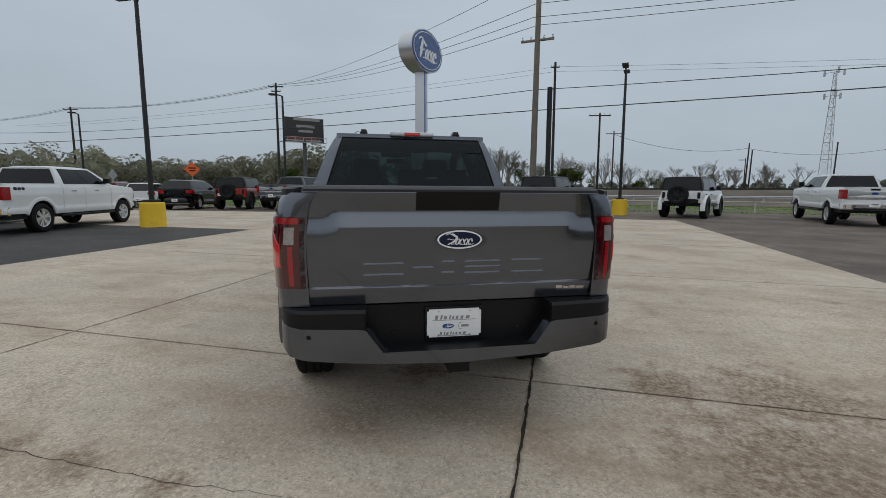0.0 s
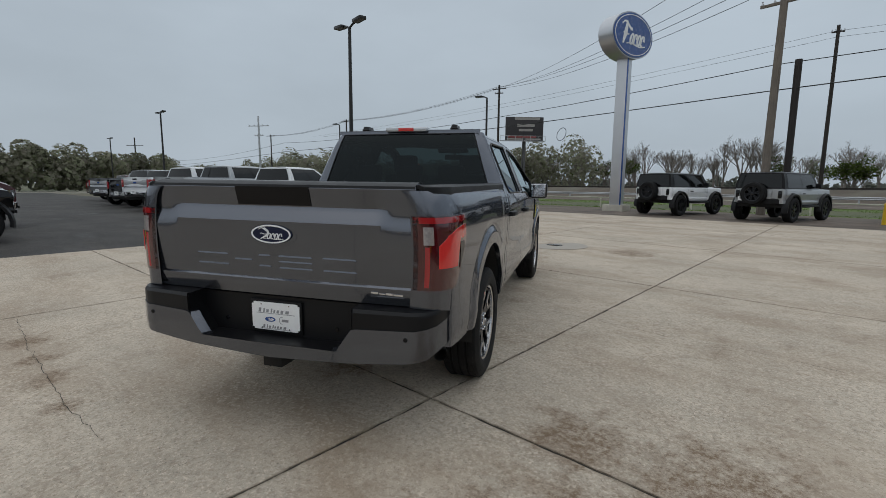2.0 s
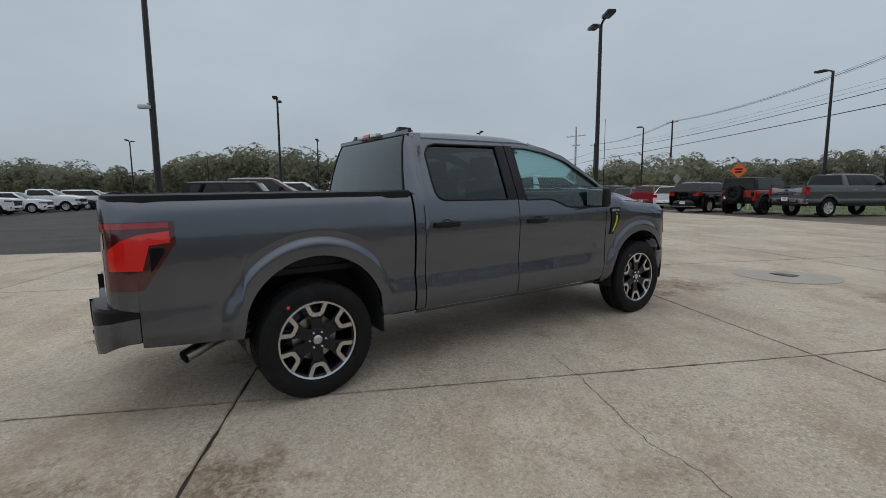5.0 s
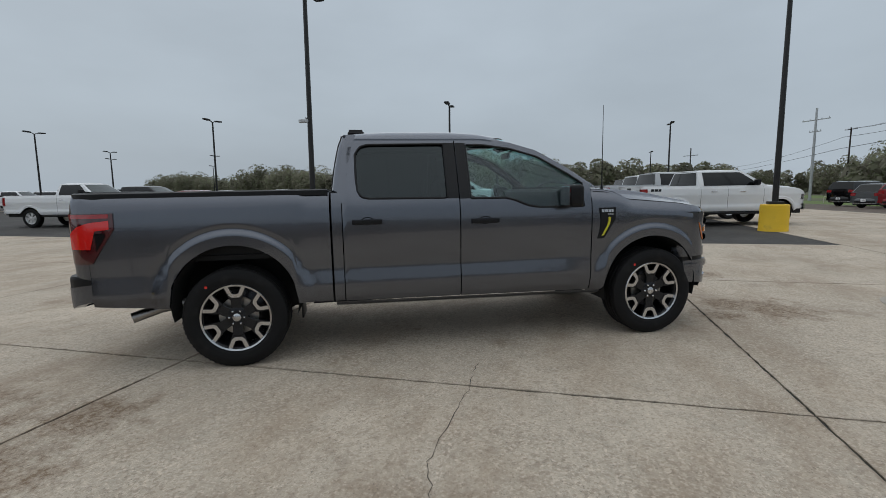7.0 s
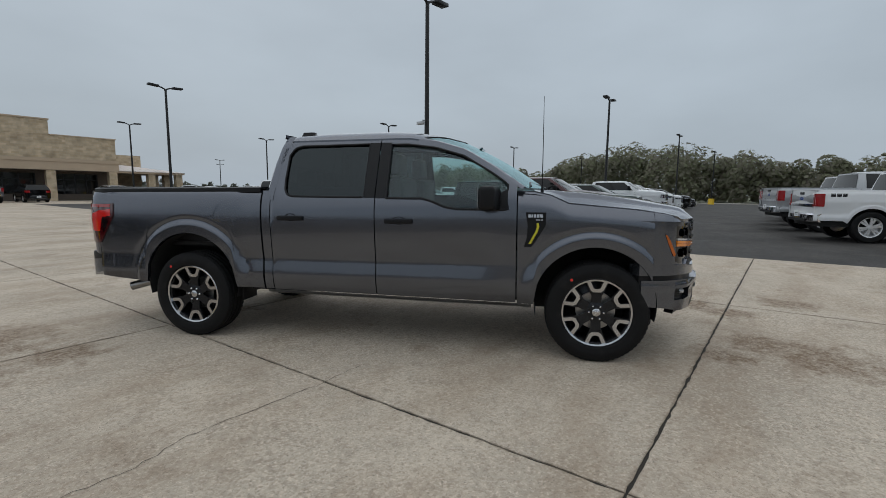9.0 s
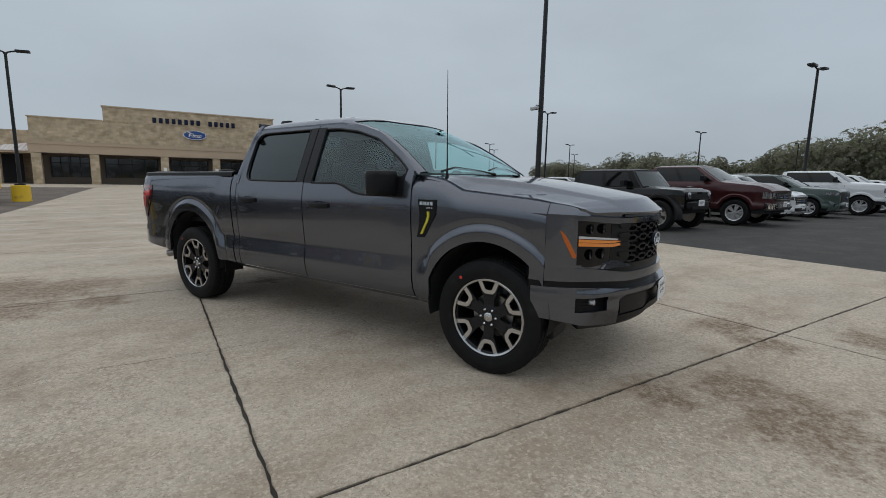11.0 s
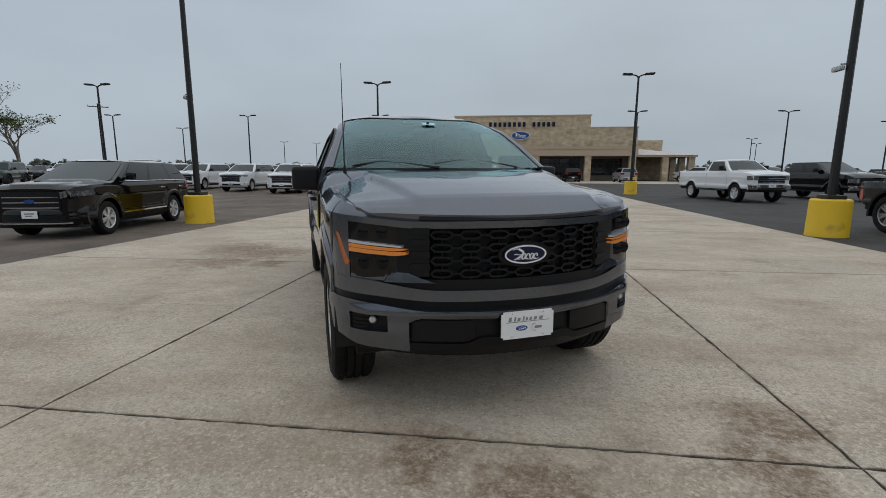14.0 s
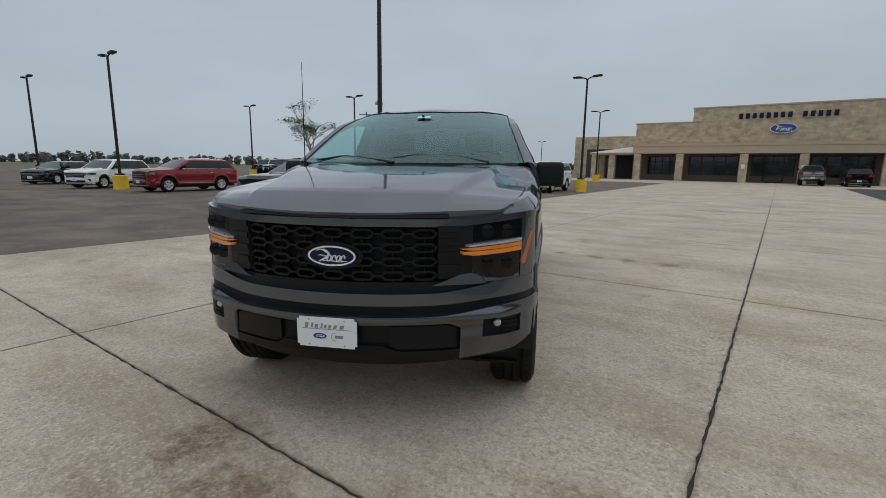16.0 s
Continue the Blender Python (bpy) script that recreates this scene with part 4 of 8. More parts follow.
box(bm, -0.82, 0.82, 0.70, 0.755, 0.88, 1.40, 0.008)
part("bed_front_wall", bm, PLASTIC, truck)

# tailgate
TG = ([0.782, 0.80, 0.878, 0.888, 0.898, 1.0, 1.214, 1.224, 1.286, 1.294, 1.395, 1.412, 1.424], [-1.105, -1.135, -1.152, -1.152, -1.140, -1.148, -1.162, -1.157, -1.122, -1.120, -1.146, -1.140, -1.11])
TG2 = [-1.105, -1.135, -1.152, -1.152, -1.140, -1.148, -1.162, -1.158, -1.142, -1.141, -1.149, -1.142, -1.11]


def tail_y(x, z):
    k = step01((0.70 - abs(x)) / 0.09)
    return k * lerp(z, *TG) + (1 - k) * lerp(z + 0.035 * (1 - k) * step01((z - 1.15) / 0.07) * step01((1.36 - z) / 0.05), TG[0], TG2) + 0.012 * (x / 0.82) ** 2


bm = bmesh.new()
zs = sorted(set(TG[0] + span(0.91, 1.22, 6) + [0.84, 1.25, 1.27, 1.34]))
taper = lambda z: 1 - 0.016 * step01((z - 1.30) / 0.11)
sheet(bm, [[Vector((x * taper(z), tail_y(x, z), z)) for z in zs] for x in span(-0.834, 0.834, 64)], (0, 0.05, 0))
gate = part("tailgate", bm, PAINT, truck, "grey tailgate with embossed bars", 18.0)
bm = bmesh.new()
sheet(bm, [[Vector((x, tail_y(x, z) - 0.004, z)) for z in span(1.300, 1.400, 6)] for x in span(-0.235, 0.228, 8)], (0, 0.02, 0))
part("gate_handle", bm, GLOSSBLACK, gate, "gloss black tailgate handle")
bm = bmesh.new()
sheet(bm, [[Vector((x * 0.99, tail_y(x, z) - 0.003 + d, z)) for z, d in ((1.400, 0), (1.412, 0), (1.424, 0), (1.432, 0.03), (1.430, 0.075))] for x in span(-0.826, 0.826, 24)], (0, 0.01, -0.004))
part("gate_cap", bm, PLASTIC, gate, "black cap along the tailgate's top")
for x0, x1, bars in ((-0.52, -0.30, ((0.955, 0.962), (1.015, 1.021))), (-0.26, -0.14, ((0.99, 0.996),)), (-0.10, -0.02, ((0.96, 0.966), (1.02, 1.026))), (0.03, 0.24, ((0.955, 0.961), (0.99, 0.995), (1.02, 1.026))), (0.30, 0.50, ((0.955, 0.961), (1.022, 1.028)))):
    for z0, z1 in bars:
        bm = bmesh.new()
        prism(bm, [(x0, tail_y(x0, z0) - 0.003, z0), (x1, tail_y(x1, z0) - 0.003, z0), (x1 - 0.01, tail_y(x1, z1), z1 + 0.004), (x0 + 0.01, tail_y(x0, z1), z1 + 0.004)], (0, 0.02, 0))
        part("gate_bar", bm, PAINT, gate)
emblem(gate, tail_y(0, 1.145) + 0.004, 1.145, -1, 0.128, 0.053)
bm = bmesh.new()
oval(bm, 0.15, 0.062, tail_y(0, 1.145) + 0.003, c=(0.006, 1.140), depth=-0.004)
part("emblem_shade", bm, PAINT, gate)
bm = bmesh.new()
for x0, x1, z0, z1 in ((0.58, 0.62, 0.846, 0.868), (0.625, 0.66, 0.848, 0.862), (0.665, 0.70, 0.848, 0.866), (0.705, 0.755, 0.848, 0.862), (0.575, 0.76, 0.840, 0.844)):
    prism(bm, [(x, tail_y(x, z) - 0.004, z) for x, z in ((x0, z0), (x1, z0), (x1, z1), (x0, z1))], (0, 0.006, 0))
part("dealer_badge", bm, CHROME, gate, "small chrome badge bars")


# rear bumper
def rb_plan(x, o=0.0):
    a = abs(x)
    y = -1.262 + 0.06 * a * a if a < 0.84 else lerp(a, [0.84, 0.90, 0.935, 0.955, 0.962], [-1.220, -1.185, -1.13, -1.05, -1.005])
    return Vector((x, y + o))


RX = [-0.962, -0.955, -0.935, -0.90, -0.84]
RX = RX + stations(-0.79, -0.51, -0.43, 0.43, 0.51, 0.79) + [-v for v in RX[::-1]]


def rb(o):
    return lambda x, z: Vector((x * (1 + o * 0.0), rb_plan(x).y - o + 0.10 * max(0, 0.60 - z), z))


rb_top = lambda x: lerp(abs(x), [0.0, 0.425, 0.515, 0.86, 0.94, 0.97], [0.562, 0.562, 0.690, 0.700, 0.715, 0.735])
rb_bot = lambda x: lerp(abs(x), [0.0, 0.5, 0.80, 0.90, 0.97], [0.482, 0.500, 0.525, 0.545, 0.60])
bm = bmesh.new()
block(bm, rb(0.0), RX, rb_bot, rb_top, 8, lambda p: (-p.x * 0.05, 0.05, 0))
bump_r = part("rear_bumper", bm, PAINT, truck, "grey rear bumper with a black step pad")
bm = bmesh.new()
for side in ([x for x in RX if x <= -0.505], [x for x in RX if x >= 0.505]):
    block(bm, lambda x, z: Vector((x, rb_plan(x).y + (0.006 if z < 0.785 else 0.02), z)), side, lambda x: rb_top(x) - 0.004, lambda x: 0.792, 6, lambda p: (0, 0.03, 0))
rows = [[Vector((x, rb_plan(x).y + 0.02 + d * (1.0 if abs(x) < 0.9 else 0.5), 0.794 - 0.1 * d * 0)) for d in (0.0, 0.07, 0.16)] for x in RX]
sheet(bm, [r for r, x in zip(rows, RX) if x <= -0.505])
sheet(bm, [r for r, x in zip(rows, RX) if x >= 0.505])
block(bm, lambda x, z: Vector((x, -1.112, z)), span(-0.56, 0.56, 12), 0.55, 0.79, 4)
for sgn in (1, -1):
    sheet(bm, [[Vector((sgn * (0.43 + 0.085 * min((z - 0.56) / 0.13, 1.0)), y, z)) for y in (-1.247, -1.18, -1.11)] for z in (0.555, 0.60, 0.65, 0.70, 0.745, 0.792)])
sheet(bm, [[Vector((x, y, 0.563)) for y in (-1.255, -1.18, -1.11)] for x in span(-0.43, 0.43, 8)])
sheet(bm, [[Vector((x, y, 0.790)) for y in (-1.125, -1.09)] for x in span(-0.56, 0.56, 8)])
part("step_pad", bm, PLASTIC, bump_r, "black plastic step pad and plate recess")
bm = bmesh.new()
box(bm, -0.185, 0.150, -1.128, -1.08, 0.575, 0.765, 0.006)
part("plate_mount", bm, PLASTIC, bump_r, "black plate mount")
number_plate(bump_r, -1.1285, 0.671, -1, 0.155, 0.080, -0.017)
for x in (-0.80, -0.36, 0.36, 0.80):
    bm = bmesh.new()
    lathe(bm, [(0.012, 0.0), (0.010, -0.004), (0.0005, -0.004)], "y", 14, (x, rb_plan(x).y if abs(x) > 0.5 else -1.114, 0.63 if abs(x) < 0.5 else 0.655))
    part("park_sensor", bm, GLOSSBLACK, bump_r)
bm = bmesh.new()
box(bm, -0.06, 0.06, -1.20, -0.6, 0.405, 0.475, 0.006)
part("tow_hitch", bm, PLASTIC, truck, "black square tow hitch receiver")
bm = bmesh.new()
tube(bm, [(0.60, 0.2, 0.50), (0.66, -0.4, 0.50), (0.76, -0.62, 0.48), (0.86, -0.80, 0.43)], 0.042, 16, False)
tube(bm, [(0.66, -0.4, 0.50), (0.76, -0.62, 0.48), (0.86, -0.80, 0.43)], 0.036, 16, False)
part("exhaust_pipe", bm, STEEL, truck, "angled steel exhaust pipe")
# under the body, with black boxes added inside so panel gaps read dark
for q in ((-0.50, 0.50, -0.70, 4.10, 0.42, 0.62), (-0.90, 0.90, 0.60, 3.10, 0.47, 0.62), (-0.86, 0.86, -1.08, -0.55, 0.56, 0.80), (-0.60, 0.60, -0.6, 0.75, 0.6, 0.86), (-0.60, 0.60, 3.05, 4.28, 0.45, 1.06), (-0.84, 0.84, 4.06, 4.16, 0.50, 1.05), (-0.93, 0.93, 3.06, 3.16, 0.48, 1.30), (-0.92, 0.92, 0.775, 0.80, 0.55, 1.30)):
    bm = bmesh.new()
    box(bm, *q)
    part("underbody_fill", bm, UNDER, truck, "black fill under and inside the body")
bm = bmesh.new()
tube(bm, [(-0.8, 0, 0.40), (0.8, 0, 0.40)], 0.05, 12)
part("axle", bm, UNDER, truck)
for sgn in (1, -1):
    bm = bmesh.new()
    box(bm, min(sgn * 0.72, sgn * 0.93), max(sgn * 0.72, sgn * 0.93), 0.505, 0.52, 0.36, 0.56, 0.004)
    part("mud_flap", bm, PLASTIC, truck)

# inside the cab
bm = bmesh.new()
box(bm, -0.86, 0.86, 0.83, 3.05, 0.60, 0.66)
part("cab_floor", bm, UNDER, truck)
bm = bmesh.new()
box(bm, -0.83, 0.83, 2.78, 3.25, 1.02, 1.375, 0.06, 3)
part("dashboard", bm, CLOTH, truck, "black dashboard")
for x in (-0.40, 0.40):
    bm = bmesh.new()
    box(bm, x - 0.27, x + 0.27, 1.95, 2.45, 0.80, 1.0, 0.06, 3)
    box(bm, x - 0.26, x + 0.26, 1.86, 2.02, 0.95, 1.50, 0.06, 3)
    box(bm, x - 0.14, x + 0.14, 1.84, 1.95, 1.52, 1.72, 0.045, 3)
    tube(bm, [(x - 0.06, 1.9, 1.45), (x - 0.06, 1.9, 1.6)], 0.008, 6)
    tube(bm, [(x + 0.06, 1.9, 1.45), (x + 0.06, 1.9, 1.6)], 0.008, 6)
    part("front_seat", bm, CLOTH, truck, "black cloth front seat with headrest")
bm = bmesh.new()
box(bm, -0.72, 0.72, 0.98, 1.45, 0.80, 0.98, 0.06, 3)
box(bm, -0.72, 0.72, 0.88, 1.05, 0.95, 1.42, 0.06, 3)
for x in (-0.42, 0.0, 0.42):
    box(bm, x - 0.13, x + 0.13, 0.90, 1.0, 1.42, 1.58, 0.04, 3)
part("rear_seat", bm, CLOTH, truck, "black cloth rear bench with headrests")
bm = bmesh.new()
ring = [(-0.40 + 0.185 * math.cos(a), 2.66 - 0.07 * math.sin(a), 1.26 + 0.17 * math.sin(a)) for a in [2 * math.pi * i / 28 for i in range(29)]]
tube(bm, ring, 0.016, 8, False)
box(bm, -0.56, -0.24, 2.655, 2.675, 1.24, 1.285, 0.006)
box(bm, -0.47, -0.33, 2.63, 2.68, 1.18, 1.29, 0.02)
tube(bm, [(-0.40, 2.67, 1.25), (-0.40, 2.9, 1.18)], 0.03, 10)
part("steering_wheel", bm, PLASTIC, truck, "black steering wheel")
bm = bmesh.new()
box(bm, -0.12, 0.12, 2.56, 2.585, 1.70, 1.765, 0.012, 2)
tube(bm, [(0, 2.58, 1.75), (0, 2.66, 1.80)], 0.012, 8)
part("inside_mirror", bm, PLASTIC, truck, "inside mirror")
bm = bmesh.new()
rows = [[Vector((x, y, lerp(y, ROOF_Y, ROOF_Z) - 0.05 - 0.04 * (x / 0.66) ** 4)) for x in span(-0.66, 0.66, 8)] for y in (0.93, 1.3, 1.8, 2.2)]
sheet(bm, rows)
part("headliner", bm, mk("headliner", (0.35, 0.34, 0.33), 0.9), truck, "grey headliner")
# aerial
bm = bmesh.new()
lathe(bm, [(0.014, -0.02), (0.012, 0.0), (0.008, 0.02), (0.006, 0.03)], "z", 12, (0.80, 3.25, 1.385))
tube(bm, [(0.80, 3.25, 1.38), (0.80, 3.25, 1.60), (0.80, 3.25, 2.13)], [0.005, 0.0042, 0.002], 6)
part("aerial", bm, PLASTIC, truck, "thin black aerial mast")


# wheels
def wheel(parent, x, y, sign, R=0.405, width=0.268, rim=0.274):
    """A truck wheel with a machined ring and six split spokes, outside face at +sign."""
    hw = width / 2
    bm = bmesh.new()
    prof = [(rim + 0.002, -hw * 0.8), (rim + 0.006, -hw * 0.86), (rim + 0.05, -hw), (R - 0.05, -hw * 1.0), (R - 0.012, -hw * 0.86), (R, -hw * 0.70), (R, -0.062), (R - 0.012, -0.056), (R - 0.012, -0.048), (R, -0.042), (R, -0.006), (R - 0.012, -0.003), (R - 0.012, 0.003), (R, 0.006), (R, 0.042), (R - 0.012, 0.048), (R - 0.012, 0.056), (R, 0.062), (R, hw * 0.70), (R - 0.012, hw * 0.86), (R - 0.05, hw * 1.0), (rim + 0.05, hw), (rim + 0.012, hw * 0.93), (rim + 0.006, hw * 0.86), (rim + 0.002, hw * 0.8)]
    lathe(bm, [(r, x + h) for r, h in prof], "x", 64, (0, y, R), closed=True)
    for k in range(60):
        a = 2 * math.pi * (k + 0.5) / 60
        for h0, h1, da in ((hw * 0.50, hw * 0.74, 0.035), (-hw * 0.74, -hw * 0.50, 0.035), (0.012, 0.036, 0.02), (-0.036, -0.012, 0.02)):
            q = []
            for aa, rr in ((a - da, R - 0.006), (a + da * 0.4, R - 0.006), (a + da * 0.4, R + 0.0015), (a - da, R + 0.0015)):
                q.append((x + h0, y + rr * math.cos(aa), R + rr * math.sin(aa)))
            if abs(h1) > hw * 0.6 or abs(h0) > hw * 0.6:
                prism(bm, q, (h1 - h0, 0, 0))
    tyre = part("tyre", bm, RUBBER, parent, "black road tyre")
    bm = bmesh.new()
    o = x + sign * hw * 0.80
    barrel = [(rim - 0.004, o), (rim - 0.022, o - sign * 0.02), (rim - 0.035, x - sign * 0.05), (rim - 0.04, x - sign * 0.1), (0.10, x - sign * 0.06)]
    lathe(bm, barrel, "x", 48, (0, y, R), cap=False)
    for k in range(6):
        a0 = 2 * math.pi * k / 6 + math.pi / 2

        def P(r, da, dep=0.0):
            return Vector((o - sign * (0.012 + 0.02 * (1 - r / rim) + dep), y + r * math.cos(a0) + da * -math.sin(a0), R + r * math.sin(a0) + da * math.cos(a0)))

        prism(bm, [P(0.04, -0.036), P(0.15, -0.040), P(0.165, 0.0), P(0.15, 0.040), P(0.04, 0.036)], (-sign * 0.03, 0, 0))
        for e in (1, -1):
            prism(bm, [P(0.150, e * 0.006), P(0.145, e * 0.046), P(rim - 0.014, e * 0.092), P(rim - 0.008, e * 0.048)], (-sign * 0.03, 0, 0))
    lathe(bm, [(0.085, o - sign * 0.06), (0.085, o - sign * 0.028), (0.06, o - sign * 0.022), (0.0005, o - sign * 0.020)], "x", 32, (0, y, R))
    rimo = part("rim", bm, DARKRIM, parent, "dark grey alloy rim")
    bm = bmesh.new()
    lathe(bm, [(rim - 0.017, o - sign * 0.012), (rim - 0.015, o + sign * 0.004), (rim - 0.002, o + sign * 0.009), (rim + 0.005, o + sign * 0.004)], "x", 64, (0, y, R), cap=False)
    for k in range(6):
        a0 = 2 * math.pi * k / 6 + math.pi / 2

        def P(r, da):
            return Vector((o - sign * (0.008 + 0.02 * (1 - r / rim)), y + r * math.cos(a0) + da * -math.sin(a0), R + r * math.sin(a0) + da * math.cos(a0)))

        for e in (1, -1):
            prism(bm, [P(0.164, 0.0), P(0.164, e * 0.028), P(0.182, e * 0.050), P(rim - 0.014, e * 0.086), P(rim - 0.010, e * 0.056), P(0.196, e * 0.026), P(0.190, 0.0)], (-sign * 0.006, 0, 0))
    part("rim_face", bm, SILVER, rimo, "machined silver ring and spoke edges")
    for k in range(6):
        bm = bmesh.new()
        a = 2 * math.pi * (k + 0.5) / 6 + 0.5
        lathe(bm, [(0.010, o - sign * 0.03), (0.010, o - sign * 0.012), (0.006, o - sign * 0.006), (0.0005, o - sign * 0.004)], "x", 10, (0, y + 0.058 * math.cos(a), R + 0.058 * math.sin(a)))
        part("lug_nut", bm, CHROME, rimo, "chrome lug nut")
    bm = bmesh.new()
    lathe(bm, [(0.032, o - sign * 0.03), (0.032, o - sign * 0.012), (0.026, o - sign * 0.008), (0.0005, o - sign * 0.007)], "x", 24, (0, y, R))
    part("hub_cap", bm, SILVER, rimo, "silver hub cap")
    bm = bmesh.new()
    lathe(bm, [(0.011, x + sign * hw * 0.98), (0.011, x + sign * (hw + 0.0015)), (0.0005, x + sign * (hw + 0.0015))], "x", 14, (0, y - 0.20, R + 0.265))
    part("paint_dot", bm, BRIGHTRED, tyre, "small red paint dot")
    bm = bmesh.new()
    lathe(bm, [(0.0005, x + sign * 0.02), (0.155, x + sign * 0.02), (0.155, x + sign * 0.0)], "x", 40, (0, y, R))
    part("brake_disc", bm, STEEL, rimo)
    return tyre


for sgn in (1, -1):
    for y in (0.0, 3.694):
        w = new("wheel")
        w.parent = truck
        wheel(w, sgn * 0.857, y, sgn)


# ---- ground, paving and road ----
def paving(name, stain, dark, crack, base, rough, spots=(), mottle=0.14):
    """Concrete or asphalt in world size: fine grain, mottling, long soft stains and dark damp patches."""
    m = bpy.data.materials.new(name)
    m.use_nodes = True
    nt = m.node_tree
    b = nt.nodes["Principled BSDF"]
    geo = nt.nodes.new("ShaderNodeNewGeometry")
    pos = geo.outputs["Position"]

    def noise_(scale, detail, rough_=0.55, stretch=None, w=0.0):
        src = pos
        mp = nt.nodes.new("ShaderNodeMapping")
        mp.inputs["Scale"].default_value = stretch or (1, 1, 1)
        mp.inputs["Location"].default_value = (w, w * 0.7, 0)
        nt.links.new(src, mp.inputs[0])
        n = nt.nodes.new("ShaderNodeTexNoise")
        n.inputs["Scale"].default_value, n.inputs["Detail"].default_value, n.inputs["Roughness"].default_value = scale, detail, rough_
        nt.links.new(mp.outputs[0], n.inputs["Vector"])
        return n.outputs[0]

    def rng_(v, a, b_, c, d):
        r = nt.nodes.new("ShaderNodeMapRange")
        for k, val in zip(("From Min", "From Max", "To Min", "To Max"), (a, b_, c, d)):
            r.inputs[k].default_value = val
        nt.links.new(v, r.inputs["Value"])
        return r.outputs[0]

    def mix_(f, a, b_):
        x = nt.nodes.new("ShaderNodeMix")
        x.data_type = "RGBA"
        nt.links.new(f, x.inputs["Factor"])
        for k, v in (("A", a), ("B", b_)):
            if isinstance(v, tuple):
                x.inputs[k].default_value = (*v, 1)
            else:
                nt.links.new(v, x.inputs[k])
        return x.outputs["Result"]

    def math_(op, a, b_=None):
        x = nt.nodes.new("ShaderNodeMath")
        x.operation = op
        for k, v in enumerate((a, b_)):
            if v is None:
                continue
            if isinstance(v, (int, float)):
                x.inputs[k].default_value = v
            else:
                nt.links.new(v, x.inputs[k])
        return x.outputs[0]

    lighter = tuple(c * (1 + mottle) for c in base)
    darker = tuple(c * (1 - mottle * 1.15) for c in base)
    c = mix_(rng_(noise_(0.55, 7), 0.35, 0.65, 0, 1), darker, lighter)
    c = mix_(rng_(noise_(4.5, 8, 0.72, None, 5.0), 0.48, 0.68, 0, 0.50), c, tuple(v * 0.66 for v in base))
    c = mix_(rng_(noise_(26, 6, 0.8), 0.48, 0.64, 0, 0.60), c, tuple(v * k for v, k in zip(base, (0.52, 0.46, 0.42))))
    c = mix_(rng_(noise_(55, 3, 0.7, None, 9.0), 0.54, 0.66, 0, 0.6), c, tuple(min(1, v * 1.45) for v in base))
    c = mix_(rng_(noise_(70, 4, 0.75, None, 3.0), 0.56, 0.67, 0, 0.75), c, tuple(v * 0.28 for v in base))
    c = mix_(rng_(noise_(0.42, 9, 0.68, (1, 2.2, 1), 11.0), 0.47, 0.68, 0, stain * 1.1), c, dark)
    c = mix_(rng_(noise_(1.15, 10, 0.74, None, 23.0), 0.55, 0.72, 0, stain * 0.9), c, crack)
    vor = nt.nodes.new("ShaderNodeTexVoronoi")
    vor.inputs["Scale"].default_value = 62.0
    nt.links.new(pos, vor.inputs["Vector"])
    vsep = nt.nodes.new("ShaderNodeSeparateColor")
    nt.links.new(vor.outputs["Color"], vsep.inputs[0])
    worn = rng_(noise_(0.8, 8, 0.7, None, 51.0), 0.42, 0.62, 0.25, 1.0)
    c = mix_(math_("MULTIPLY", worn, rng_(vsep.outputs[0], 0.62, 0.95, 0.0, 0.55)), c, tuple(v * k for v, k in zip(base, (0.50, 0.46, 0.43))))
    c = mix_(math_("MULTIPLY", worn, rng_(vsep.outputs[1], 0.70, 1.0, 0.0, 0.55)), c, tuple(min(1, v * 1.35) for v in base))
    rim = noise_(5.0, 9, 0.75, None, 31.0)
    if spots:
        sep = nt.nodes.new("ShaderNodeSeparateXYZ")
        nt.links.new(pos, sep.inputs[0])
        px, py = sep.outputs[0], sep.outputs[1]
        # spilt oil and rust: broken patches
        mask = None
        for x, y, r in spots:
            d = math_("SQRT", math_("ADD", math_("POWER", math_("SUBTRACT", px, x), 2), math_("POWER", math_("SUBTRACT", py, y), 2)))
            f = math_("SUBTRACT", rng_(d, 0.0, r * 1.35, 1.0, 0.0), rng_(rim, 0.3, 0.7, -0.1, 0.75))
            f = rng_(f, 0.0, 0.40, 0.0, 1.0)
            mask = f if mask is None else math_("MAXIMUM", mask, f)
        c = mix_(math_("MULTIPLY", mask, rng_(noise_(18, 7, 0.85, None, 41.0), 0.42, 0.58, 0.20, 0.95)), c, crack)
        # dirt gathered along the joints
        dj = None
        for x in (-9.25, -4.50, -0.165, 4.90):
            d = math_("ABSOLUTE", math_("SUBTRACT", px, x))
            dj = d if dj is None else math_("MINIMUM", dj, d)
        fy = math_("MULTIPLY", math_("PINGPONG", math_("SUBTRACT", py, 3.35), 2.2925), 1.0)
        dj = math_("MINIMUM", dj, fy)
        wide_ = rng_(rim, 0.40, 0.7, 0.006, 0.050)
        f = rng_(math_("DIVIDE", dj, wide_), 0.4, 1.0, 0.42, 0.0)
        c = mix_(f, c, tuple(v * 0.42 for v in dark))
    nt.links.new(c, b.inputs["Base Color"])
    nt.links.new(rng_(noise_(0.42, 9, 0.62, (1, 2.2, 1), 11.0), 0.55, 0.70, rough, rough - 0.22), b.inputs["Roughness"])
    b.inputs["Specular IOR Level"].default_value = 0.35
    bp = nt.nodes.new("ShaderNodeBump")
    bp.inputs["Strength"].default_value, bp.inputs["Distance"].default_value = 0.5, 0.008
    nt.links.new(noise_(85, 4, 0.7), bp.inputs["Height"])
    nt.links.new(bp.outputs[0], b.inputs["Normal"])
    return m


